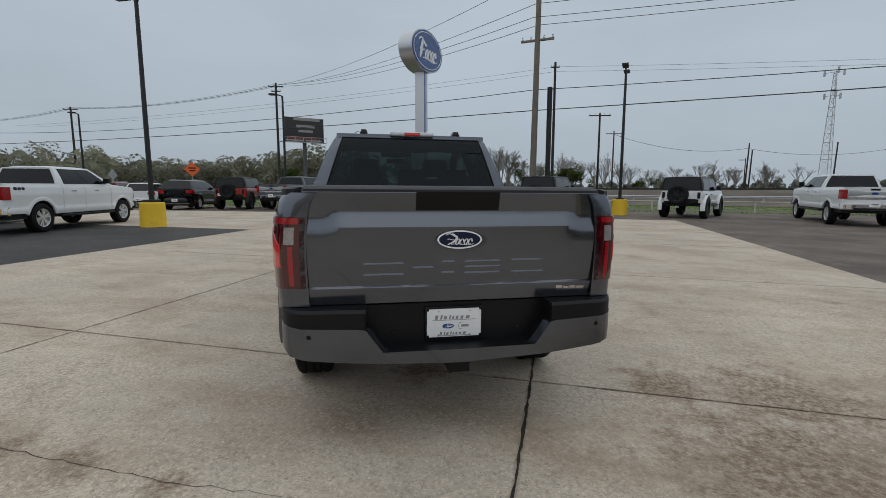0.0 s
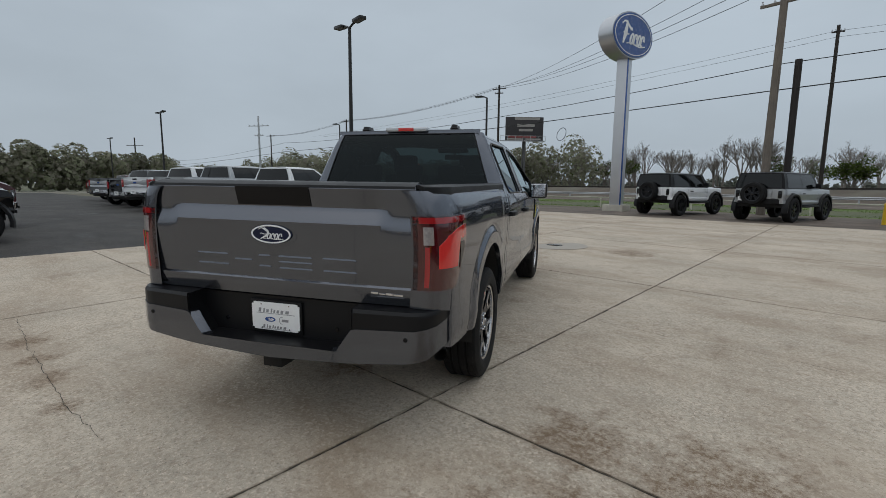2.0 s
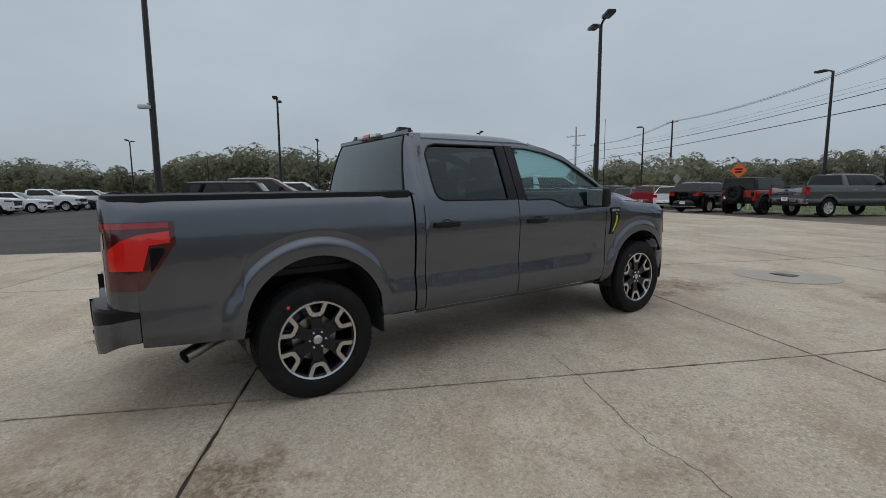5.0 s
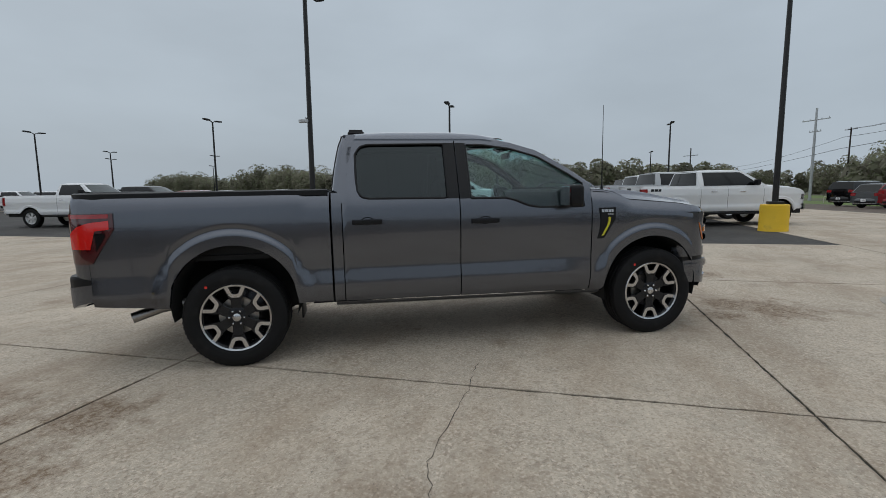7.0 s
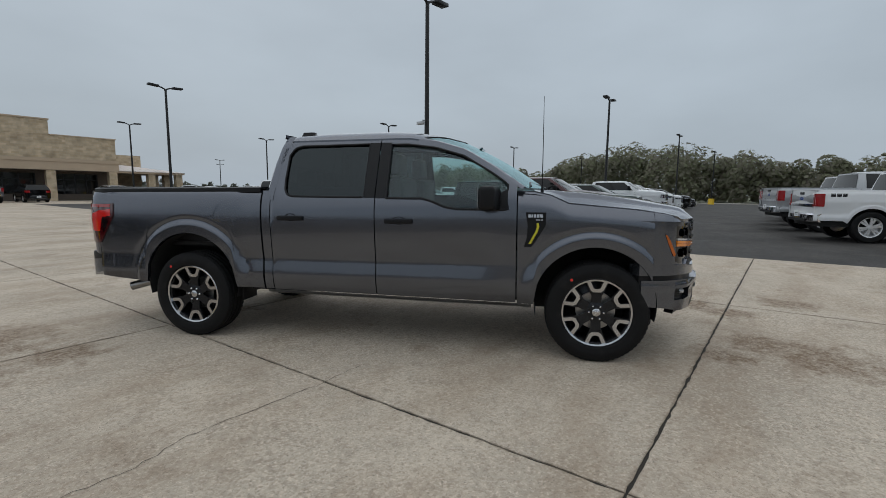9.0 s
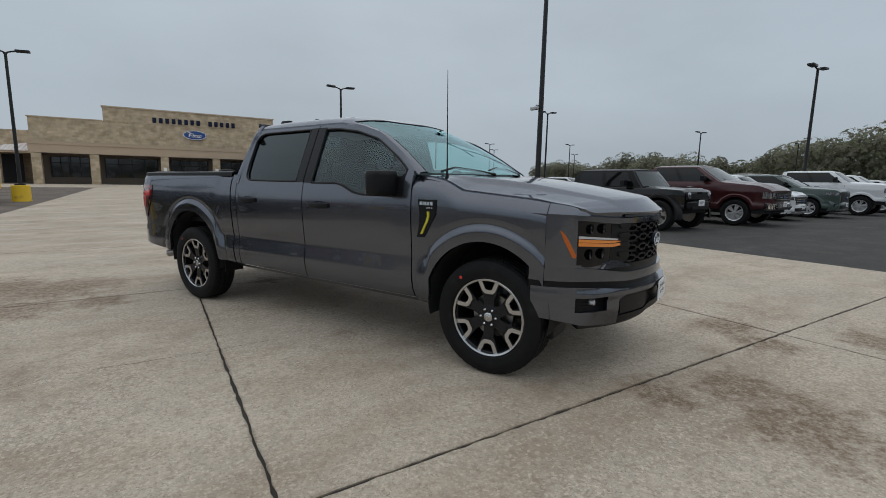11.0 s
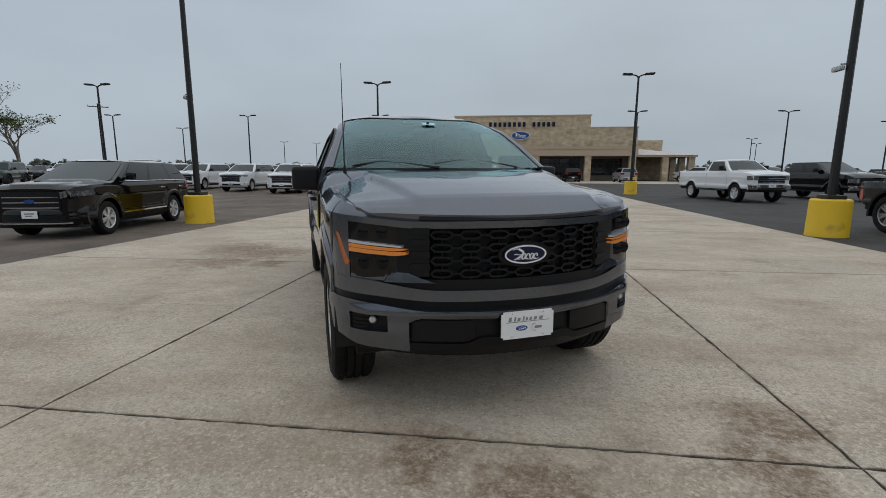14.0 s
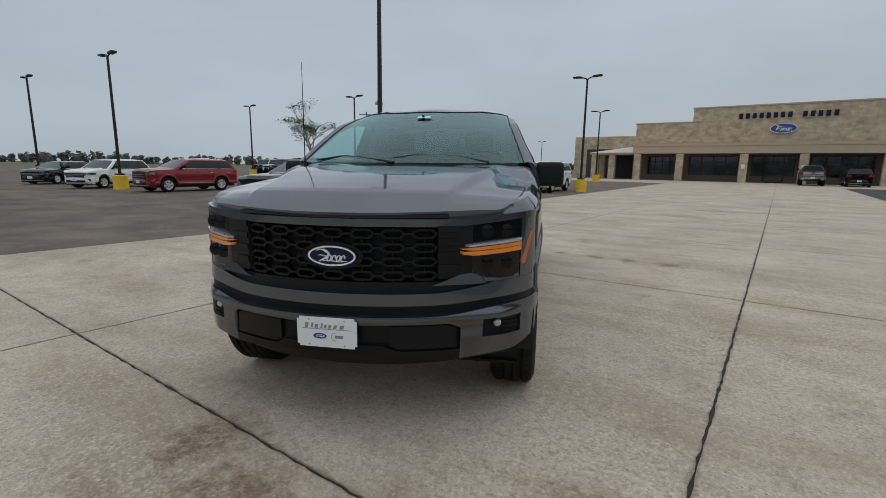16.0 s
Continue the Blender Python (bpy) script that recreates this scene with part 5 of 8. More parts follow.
SPOTS = [(1.6, 3.5, 0.75), (1.3, 2.6, 0.9), (0.8, 3.6, 0.4), (2.0, 2.2, 0.9), (-1.0, 3.3, 0.28), (-2.5, 8.1, 0.30), (-3.0, 8.3, 0.42), (-2.9, 8.75, 0.62),
         (-4.1, 8.0, 0.34), (-4.3, 7.6, 0.36), (-1.5, 10.8, 0.6), (-3.2, 10.8, 0.5), (-5.0, 8.5, 0.4), (-3.5, 1.7, 0.25), (-2.9, 1.72, 0.2), (-2.35, 1.7, 0.2), (-1.8, 1.7, 0.18)]
CONCRETE = paving("concrete", 0.62, (0.270, 0.190, 0.122), (0.165, 0.106, 0.062), (0.520, 0.448, 0.360), 0.85, SPOTS)
ASPHALT = paving("asphalt", 0.9, (0.028, 0.027, 0.026), (0.10, 0.088, 0.072), (0.058, 0.054, 0.051), 0.85, (), 0.35)
OLDASPHALT = paving("old_asphalt", 0.95, (0.070, 0.056, 0.046), (0.21, 0.165, 0.125), (0.150, 0.120, 0.097), 0.85, (), 0.42)
JOINT = mk("joint_sealant", (0.035, 0.030, 0.024), 0.9, var=0.4, scale=3)
GRASS = mk("grass_soil", (0.105, 0.155, 0.034), 0.95, var=0.35, scale=0.8, bump=0.6, bscale=12, stain=((0.11, 0.125, 0.04), 0.15, 0.55, 0.75))
FIELD = mk("far_field", (0.085, 0.095, 0.045), 0.95, var=0.3, scale=0.05, bscale=1.0, stain=((0.14, 0.12, 0.08), 0.03, 0.5, 0.65))
DIRT = mk("embankment_soil", (0.095, 0.075, 0.055), 0.95, var=0.35, scale=0.5, bump=0.5, bscale=6, stain=((0.13, 0.12, 0.09), 0.2, 0.5, 0.7))
CREAM = mk("pale_kerb", (0.46, 0.43, 0.37), 0.85, var=0.15)


def road_y(x, d=0.0):
    return 37.6 - 0.165 * x + d


def strip(name, f, us, vs, material, label, kind="structure", drop=0.0, category=""):
    bm = bmesh.new()
    sheet(bm, [[Vector(f(u, v)) for v in vs] for u in us], (0, 0, -drop) if drop else None)
    return solid(name, bm, material, Matrix(), label, category, kind=kind, angle=50)


def flat(dz):
    return lambda x, y: (x, y, gz(x, y) + dz)


far = [-900, -500, -300, -200, -140, -100, -70, -50, -35] + list(range(-25, 27, 5)) + [35, 50, 70, 100, 140, 200, 300, 500, 900]
strip("ground", flat(-0.16), far, far, FIELD, "flat green and brown land to the horizon")
fine = lambda a, b: span(a, b, max(2, round(abs(b - a) / 3.0)))
# asphalt lots
strip("asphalt_lot_west", flat(-0.006), fine(-78, -9.25), fine(-100, 12.5), ASPHALT, "dark asphalt car lot with worn patches", drop=0.2)
strip("asphalt_lot_east", flat(-0.006), fine(4.9, 100), fine(-100, 29.5), OLDASPHALT, "worn grey asphalt car lot", drop=0.2)
strip("asphalt_lot_north", flat(-0.006), fine(-50, 4.9), fine(21.8, 29.5), OLDASPHALT, "asphalt strip where cars face the road", drop=0.2)
# far concrete: lane to the showroom and its forecourt
strip("pavement_far", flat(0.0), fine(-9.25, 4.9), fine(-44, -14.95), CONCRETE, "pale concrete lane to the showroom", drop=0.2)
strip("forecourt", flat(0.004), fine(-30, 30), fine(-57, -44), CONCRETE, "pale concrete forecourt of the showroom", drop=0.2)
strip("pavement_west", flat(0.0), fine(-50, -9.25), fine(12.5, 21.8), CONCRETE, "pale concrete drive lane", drop=0.2)
strip("kerb_west", flat(0.10), [-79.5, -78.0], fine(-100, 40), CREAM, "pale concrete kerb at the lot's edge", drop=0.25)

# grass verge, cable fence, road, rail bank
wide = [-160, -120, -90, -70, -55, -45, -35, -25, -15, -5, 5, 15, 25, 35, 50, 70, 100, 140]
strip("grass_verge", lambda x, v: (x, 29.5 + (road_y(x, 8) - 29.5) * v if x > -50 else 29.5 + (road_y(x, 8) - 29.5) * v, gz(x, 30) * (1 - v) - 0.05 - 0.25 * math.sin(math.pi * v) * 0.5), wide, span(0, 1, 6), GRASS, "green grass verge beside the road")
strip("road", lambda x, d: (x, road_y(x, 8 + d), -0.02), wide, [0, 4, 8, 12], OLDASPHALT, "grey two-lane road")
strip("bank", lambda x, d: (x, road_y(x, 20 + d), lerp(d, [0, 3, 10, 16, 24], [-0.05, 0.1, 1.25, 1.30, 0.3])), wide, [0, 3, 6, 10, 13, 16, 24], DIRT, "brown earth bank carrying a railway")
bm = bmesh.new()
for d in (11.5, 13.0):
    sheet(bm, [[Vector((x, road_y(x, 20 + d) + q, 1.30 + z)) for q, z in ((-0.05, 0), (-0.05, 0.22), (0.05, 0.22), (0.05, 0))] for x in wide])
solid("railway_track", bm, mk("rusty_rail", (0.03, 0.024, 0.02), 0.7), Matrix(), "dark steel railway track on the bank", "railway track", kind="structure")
METAL = mk("galvanised_steel", (0.42, 0.43, 0.44), 0.45, 0.7, var=0.12, scale=2)
bm = bmesh.new()
sheet(bm, [[Vector((x, road_y(x, 19) + o, z)) for o, z in ((0, 0.42), (-0.06, 0.48), (0, 0.56), (-0.06, 0.64), (0, 0.70))] for x in wide], (0, 0.02, 0))
rail = solid("guardrail", bm, METAL, Matrix(), "galvanised steel guardrail along the road", "guardrail")
for i in range(34):
    x = -100 + 6 * i
    bm = bmesh.new()
    box(bm, x - 0.07, x + 0.07, road_y(x, 19.05), road_y(x, 19.2), -0.1, 0.72)
    part("post", bm, METAL, rail)
fence = thing("low_fence", Matrix(), "low white rail fence on the grass verge", "fence")
bm = bmesh.new()
tube(bm, [(x, 33.6 - 0.03 * x, gz(x, 30) * 0.6 + 0.56) for x in range(-60, 62, 6)], 0.045, 6)
part("rail", bm, CREAM, fence)
for i in range(21):
    x = -60 + 6 * i
    bm = bmesh.new()
    box(bm, x - 0.04, x + 0.04, 33.56 - 0.03 * x, 33.64 - 0.03 * x, -0.3, gz(x, 30) * 0.6 + 0.56)
    part("post", bm, CREAM, fence)

# ---- light poles ----
BLACKMETAL = mk("black_pole_paint", (0.012, 0.012, 0.012), 0.4, 0.0, var=0.2, scale=4, spec=0.4)
YELLOW = mk("yellow_paint", (0.72, 0.46, 0.018), 0.55, var=0.08, scale=3, bump=0.1, bscale=60, stain=((0.42, 0.26, 0.04), 2.2, 0.6, 0.75))
LENS = mk("lamp_lens", (0.25, 0.25, 0.24), 0.3)


def pole_base(r=0.385, h=0.79):
    bm = bmesh.new()
    lathe(bm, [(r + 0.01, -0.3), (r + 0.008, 0.0), (r, 0.02), (r - 0.012, h - 0.03), (r - 0.03, h - 0.004), (r - 0.05, h), (0.0005, h + 0.004)], "z", 36)
    return bm


POLES = {}


def light_pole(x, y, heads=2, turn=0.0, cam=False, base=True, top=7.2):
    key = (heads, cam, base, top)
    m = stand(x, y, turn)
    if base:
        if "base" in POLES:
            b = copy_thing(POLES["base"], stand(x, y, 0))
        else:
            b = POLES["base"] = solid("yellow_pole_base", pole_base(), YELLOW, stand(x, y, 0), "round yellow-painted concrete lamp pole base", "pole base", "yellow pole bases")
    if key in POLES:
        return copy_thing(POLES[key], m)
    p = thing("lamp_post", m, "tall black lamp post with flat twin heads" if heads == 2 else "tall black lamp post with a single head", "lamp post", "lamp posts in the lot")
    POLES[key] = p
    bm = bmesh.new()
    z0 = 0.79 if base else 0.0
    tube(bm, [(0, 0, z0 - 0.02), (0, 0, 3.5), (0, 0, top - 0.12)], [0.085, 0.075, 0.06], 10)
    part("post", bm, BLACKMETAL, p)
    bm = bmesh.new()
    box(bm, -0.19, 0.19, -0.19, 0.19, z0, z0 + 0.09, 0.02)
    part("post_shoe", bm, BLACKMETAL, p)
    for k in range(heads):
        s = 1 if k == 0 else -1
        bm = bmesh.new()
        tube(bm, [(0, 0, top - 0.28), (s * 0.06, 0, top - 0.12), (s * 0.22, 0, top - 0.05), (s * 0.40, 0, top - 0.02)], 0.04, 8)
        arm = part("arm", bm, BLACKMETAL, p)
        bm = bmesh.new()
        box(bm, s * 0.36 if s > 0 else -0.92, 0.92 if s > 0 else -0.36, -0.18, 0.18, top - 0.06, top + 0.05, 0.03, 2)
        for v in bm.verts:
            f = (abs(v.co.x) - 0.36) / 0.56
            v.co.y *= 0.75 + 0.35 * math.sin(math.pi * min(max(f, 0), 1))
            v.co.z += 0.03 * f
        part("lamp_head", bm, BLACKMETAL, p)
    if cam:
        bm = bmesh.new()
        tube(bm, [(0, 0, 3.55), (0.16, -0.05, 3.55)], 0.02, 6)
        box(bm, 0.10, 0.20, -0.26, 0.02, 3.42, 3.52, 0.02)
        part("security_camera", bm, METAL, p, "small grey security camera")
    return p


light_pole(-13.0, 12.55, 2, -5)
light_pole(3.0, 25.3, 2, 80)
light_pole(-9.72, -0.90, 2, 0, True)
light_pole(5.9, -2.1, 2, 0, True)
for x, y in ((25.4, -1.7), (39.0, -1.5), (5.9, -21.1), (25.4, -19.7), (40.2, -19.3), (11.0, -40.2), (25.6, -39.0), (40.6, -37.3), (44.3, -53.5), (40.2, -92.0), (45.4, -87.0), (-28.5, -1.2), (-50.5, -1.0), (-72.5, -0.4), (-10.5, -20.6), (-28.9, -20.6), (-53.0, -21.0), (-76.0, -20.4), (-15.3, -39.3), (-29.6, -40.5), (-56.7, -44.2), (-46.6, -52.0), (-56.0, -63.0), (-77.0, -62.0), (-46.0, -82.0), (-54.5, -98.0), (-42.6, 15.4), (-73.2, 18.9)):
    light_pole(x, y, 2, 0)
light_pole(-17.3, 27.1, 1, 180, False, False)
light_pole(-36.6, 29.2, 1, 180, False, False)

# ---- the maker's sign on its column ----
SIGNMETAL = mk("brushed_sign_metal", (0.50, 0.51, 0.53), 0.35, 0.8, var=0.08, scale=1.5)
sx_, sy_ = -7.7, 25.8
sgn_ = thing("dealer_sign", stand(sx_, sy_, 0), "blue oval sign with white rim on a silver column", "sign")
bm = bmesh.new()
box(bm, -0.30, 0.30, -0.26, 0.26, 0.30, 8.0, 0.07, 3)
part("column", bm, SIGNMETAL, sgn_, "silver metal column")
bm = bmesh.new()
box(bm, 0.245, 0.306, -0.266, -0.17, 0.32, 7.9, 0.015, 2)
part("column_stripe", bm, BLUE, sgn_, "blue column stripe")
bm = bmesh.new()
box(bm, -0.55, 0.55, -0.55, 0.55, -0.2, 0.32, 0.03)
part("plinth", bm, CREAM, sgn_, "concrete plinth")


def oval_plate(a, b, d0, d1, z, n=56):
    """An oval disc whose axis points along +x."""
    bm = bmesh.new()
    pts = [(d0, a * math.cos(2 * math.pi * i / n), z + b * math.sin(2 * math.pi * i / n)) for i in range(n)]
    prism(bm, pts, (d1 - d0, 0, 0))
    return bm


drum = part("drum", oval_plate(1.62, 1.10, -0.42, 0.42, 8.75), SIGNMETAL, sgn_, "silver oval drum")
for s in (1, -1):
    part("face", oval_plate(1.56, 1.04, s * 0.42, s * 0.45, 8.75), BLUE, drum, "blue oval face")
    bm = bmesh.new()
    n = 56
    for i in range(n):
        t0, t1 = 2 * math.pi * i / n, 2 * math.pi * (i + 1) / n
        prism(bm, [(s * 0.45, k * 1.56 * math.cos(t), 8.75 + k2 * 1.04 * math.sin(t)) for k, k2, t in ((0.94, 0.92, t0), (0.94, 0.92, t1), (0.915, 0.885, t1), (0.915, 0.885, t0))], (s * 0.012, 0, 0))
    part("rim_line", bm, WHITE, drum)
    bm = bmesh.new()
    script(bm, swash(4, 1.12, 0.98, 0.30, 0.085), lambda a, b: (s * 0.45, s * a, 8.75 + b), (s * 0.015, 0, 0))
    part("mark", bm, WHITE, drum, "white flowing mark")
drum.matrix_basis = pose(0, 0, 0, 0, 0, -15)

# ---- utility poles and wires ----
WOOD = mk("weathered_pole_wood", (0.17, 0.145, 0.12), 0.9, var=0.25, scale=2, bump=0.3, bscale=25)
DARKWOOD = mk("creosote_pole_wood", (0.028, 0.022, 0.018), 0.85, var=0.3, scale=2, bump=0.3, bscale=25)
WIRE = mk("black_wire", (0.012, 0.012, 0.013), 0.6)


def utility_pole(x, y, h, arms, mat=DARKWOOD, r=0.14, turn=10, lean=0.0, label="dark wooden utility pole with crossarms"):
    p = thing("utility_pole", pose(x, y, -0.3, 0, lean, turn), label, "utility pole", "utility poles")
    bm = bmesh.new()
    tube(bm, [(0, 0, 0), (0, 0, h * 0.5), (0, 0, h + 0.3)], [r, r * 0.85, r * 0.68], 10)
    part("pole", bm, mat, p)
    for z, w in arms:
        bm = bmesh.new()
        box(bm, -w, w, -0.06, 0.06, z - 0.06 + 0.3, z + 0.06 + 0.3, 0.01)
        a = part("crossarm", bm, mat, p)
        for s in (-0.92, -0.4, 0.4, 0.92):
            b2 = bmesh.new()
            lathe(b2, [(0.05, 0), (0.06, 0.06), (0.03, 0.12), (0.045, 0.17), (0.0005, 0.2)], "z", 8, (s * w, 0, z + 0.36))
            part("insulator", b2, SIGNMETAL, a)
    return p


utility_pole(-1.60, 28.28, 14.0, [(9.8, 0.95)], WOOD, 0.205, -12, 0.6, "tall pale wooden utility pole with a crossarm")
bm = bmesh.new()
tube(bm, [(-0.72, 28.2, -0.2), (-0.72, 28.2, 7.16)], 0.145, 14)
solid("steel_post", bm, mk("dark_rust_steel", (0.022, 0.017, 0.015), 0.7, 0.2), Matrix(), "thick dark steel post without a head", "steel post")
utility_pole(-0.98, 60.0, 16.6, [(16.0, 0.5)], DARKWOOD, 0.2, 10)
utility_pole(4.5, 61.2, 10.6, [(10.3, 1.3)], DARKWOOD, 0.16, 10)
utility_pole(9.2, 90.6, 11.8, [(11.3, 1.4)], DARKWOOD, 0.16, 10)
utility_pole(-37.5, 57.3, 15.5, [(15.0, 1.0), (14.4, 0.6)], DARKWOOD, 0.2, 15)
utility_pole(-79.0, 61.8, 14.8, [(14.4, 1.2)], DARKWOOD, 0.2, 15)
utility_pole(-74.2, 40.2, 12.6, [(11.0, 1.9), (9.4, 0.8)], METAL, 0.2, 30, 0, "pale utility pole with a wide crossarm")
utility_pole(-118.0, 66.0, 14.6, [(14.2, 1.4)], DARKWOOD, 0.2, 20)
utility_pole(-140.0, 40.0, 13.0, [(11.0, 2.2)], DARKWOOD, 0.2, 40)
for x, y, h in ((34, 100, 10), (36, 104, 9), (52, 108, 10.5), (62, 104, 9.5)):
    utility_pole(x, y, h, [], DARKWOOD, 0.17, 0, 1.5)
utility_pole(44, 130, 9, [(8.5, 1.6)], DARKWOOD, 0.15)
utility_pole(62.0, -58.0, 11.5, [(11.0, 1.4)], DARKWOOD, 0.16, 45)


def wire(points, r=0.018, sag=0.6):
    """One cable that hangs from support to support."""
    bm = bmesh.new()
    pts = []
    for a, b in zip(points, points[1:]):
        a, b = Vector(a), Vector(b)
        for i in range(16):
            t = i / 16
            pts.append(a + (b - a) * t - Vector((0, 0, 4 * sag * t * (1 - t))))
    pts.append(Vector(points[-1]))
    tube(bm, pts, r, 5)
    return solid("overhead_wire", bm, WIRE, Matrix(), "black overhead cable between poles", "cable", "overhead cables")


P0, P1, P2, P3 = (-1.60, 28.28), (-37.5, 57.3), (-79, 61.8), (-118, 66)
wire([(62, 15.0, 6.3), (*P0, 5.92), (-62, 37.6, 6.1), (-150, 52, 6.6)], 0.026, 0.25)
wire([(62, 15.0, 7.8), (*P0, 7.08), (-62, 37.8, 7.4), (-150, 52, 8.0)], 0.020, 0.75)
for dx, z in ((-0.5, 10.9), (0.5, 10.8), (0.0, 11.8), (0.1, 13.4)):
    wire([(80 + dx, 22.0, z + 2.0), (P0[0] + dx * 0.2, P0[1] + dx, z), (P1[0], P1[1] + dx, 15.2), (P2[0], P2[1] + dx, 14.6), (P3[0], P3[1] + dx, 14.4)], 0.016, 0.9)
for k in (-1.0, 1.0):
    wire([(100, 52 + k, 12.5), (-0.7, 52.6 + k, 14.0), (-90, 62 + k, 12.0)], 0.012, 0.8)
wire([(9.2, 90.6, 11.2), (34, 100, 9.0), (62, 104, 9.5)], 0.03, 1.5)
bm = bmesh.new()
for cx, cz, r in ((-15.3, 5.9, 0.36),):
    ring = [(cx + r * math.cos(a), 33.9 + 0.2 * math.sin(a), cz + r * 1.35 * math.sin(a) - 0.6) for a in [2 * math.pi * i / 24 for i in range(25)]]
    tube(bm, ring, 0.022, 6, False)
solid("cable_loop", bm, WIRE, Matrix(), "coiled black cable loop hanging on the line", "cable loop")

# ---- billboard, road signs, mast ----
bb = thing("billboard", pose(-38.6, 66.0, 0, 0, 0, 45), "dark roadside billboard with pale bars on a column", "billboard")
bm = bmesh.new()
tube(bm, [(0, 0, 0), (0, 0, 9.0)], 0.30, 14)
part("column", bm, mk("weathered_steel", (0.10, 0.10, 0.10), 0.7, 0.3), bb, "dark grey steel column")
bm = bmesh.new()
box(bm, -3.0, 3.0, -0.2, 0.2, 8.6, 12.2, 0.02)
panel = part("panel", bm, mk("billboard_print", (0.028, 0.024, 0.026), 0.6, var=0.3, scale=0.8), bb, "dark printed panel")
for x0, x1, z0, z1, mtl in ((-1.6, 2.4, 11.75, 12.15, "pale"), (-1.2, 1.6, 10.7, 11.1, "pale"), (-0.9, 1.3, 10.0, 10.35, "pale"), (-2.6, 1.9, 9.0, 9.3, "rose"), (-2.8, 2.6, 8.68, 8.9, "pale")):
    bm = bmesh.new()
    box(bm, x0, x1, -0.225, -0.2, z0, z1)
    part("bar", bm, mk("sign_" + mtl, (0.30, 0.28, 0.26) if mtl == "pale" else (0.22, 0.05, 0.05), 0.6), panel)
bm = bmesh.new()
box(bm, -4.0, 3.2, -1.0, -0.25, 8.42, 8.5)
for x in span(-4.0, 3.2, 6):
    tube(bm, [(x, -1.0, 8.5), (x, -1.0, 9.2)], 0.03, 5)
tube(bm, [(-4.0, -1.0, 9.2), (3.2, -1.0, 9.2)], 0.03, 5)
part("catwalk", bm, METAL, bb)
SIGNORANGE = mk("orange_sign", (0.85, 0.13, 0.02), 0.5)
rs = thing("work_sign", pose(-31.0, 34.3, gz(-31, 34), 0, 0, 40), "orange diamond road-work sign on a post", "road sign")
bm = bmesh.new()
prism(bm, [(0, 0, 2.35), (0.62, 0, 2.97), (0, 0, 3.59), (-0.62, 0, 2.97)], (0, 0.02, 0))
dia = part("diamond", bm, SIGNORANGE, rs, "orange diamond")
bm = bmesh.new()
box(bm, -0.28, 0.28, -0.006, 0.0, 3.02, 3.14)
box(bm, -0.24, 0.24, -0.006, 0.0, 2.80, 2.92)
part("sign_bars", bm, BLACKMETAL, dia)
bm = bmesh.new()
box(bm, -0.04, 0.04, 0.02, 0.08, -0.3, 3.0)
part("post", bm, METAL, rs)
rs2 = thing("warning_sign", pose(-44.5, 38.5, 0, 0, 0, 100), "grey back of a diamond road sign", "road sign")
bm = bmesh.new()
prism(bm, [(0, 0, 2.2), (0.6, 0, 2.8), (0, 0, 3.4), (-0.6, 0, 2.8)], (0, 0.02, 0))
part("diamond", bm, METAL, rs2)
bm = bmesh.new()
box(bm, -0.04, 0.04, 0.02, 0.08, -0.3, 2.8)
part("post", bm, METAL, rs2)
mast = thing("radio_mast", pose(92, 196, 0, 0, 0, 0), "pale lattice radio mast with antennas", "radio mast")
bm = bmesh.new()
LEGS = [(math.cos(a), math.sin(a)) for a in (0.3, 2.4, 4.5)]
for k in range(14):
    z0, z1 = k * 3.0, (k + 1) * 3.0
    w0, w1 = 2.4 - 1.9 * z0 / 42, 2.4 - 1.9 * z1 / 42
    for (a, b), (c, d) in zip(LEGS, LEGS[1:] + LEGS[:1]):
        tube(bm, [(a * w0, b * w0, z0), (a * w1, b * w1, z1)], 0.11, 4)
        tube(bm, [(a * w0, b * w0, z0), (c * w1, d * w1, z1)], 0.06, 4)
        tube(bm, [(a * w1, b * w1, z1), (c * w1, d * w1, z1)], 0.06, 4)
part("lattice", bm, METAL, mast)
for z, w in ((34.0, 2.6), (42.0, 3.2)):
    for a in (0.3, 2.4, 4.5):
        bm = bmesh.new()
        box(bm, w * math.cos(a) - 0.25, w * math.cos(a) + 0.25, w * math.sin(a) - 0.25, w * math.sin(a) + 0.25, z - 1.0, z + 1.0)
        tube(bm, [(0, 0, z), (w * math.cos(a), w * math.sin(a), z)], 0.08, 4)
        part("antenna", bm, METAL, mast)

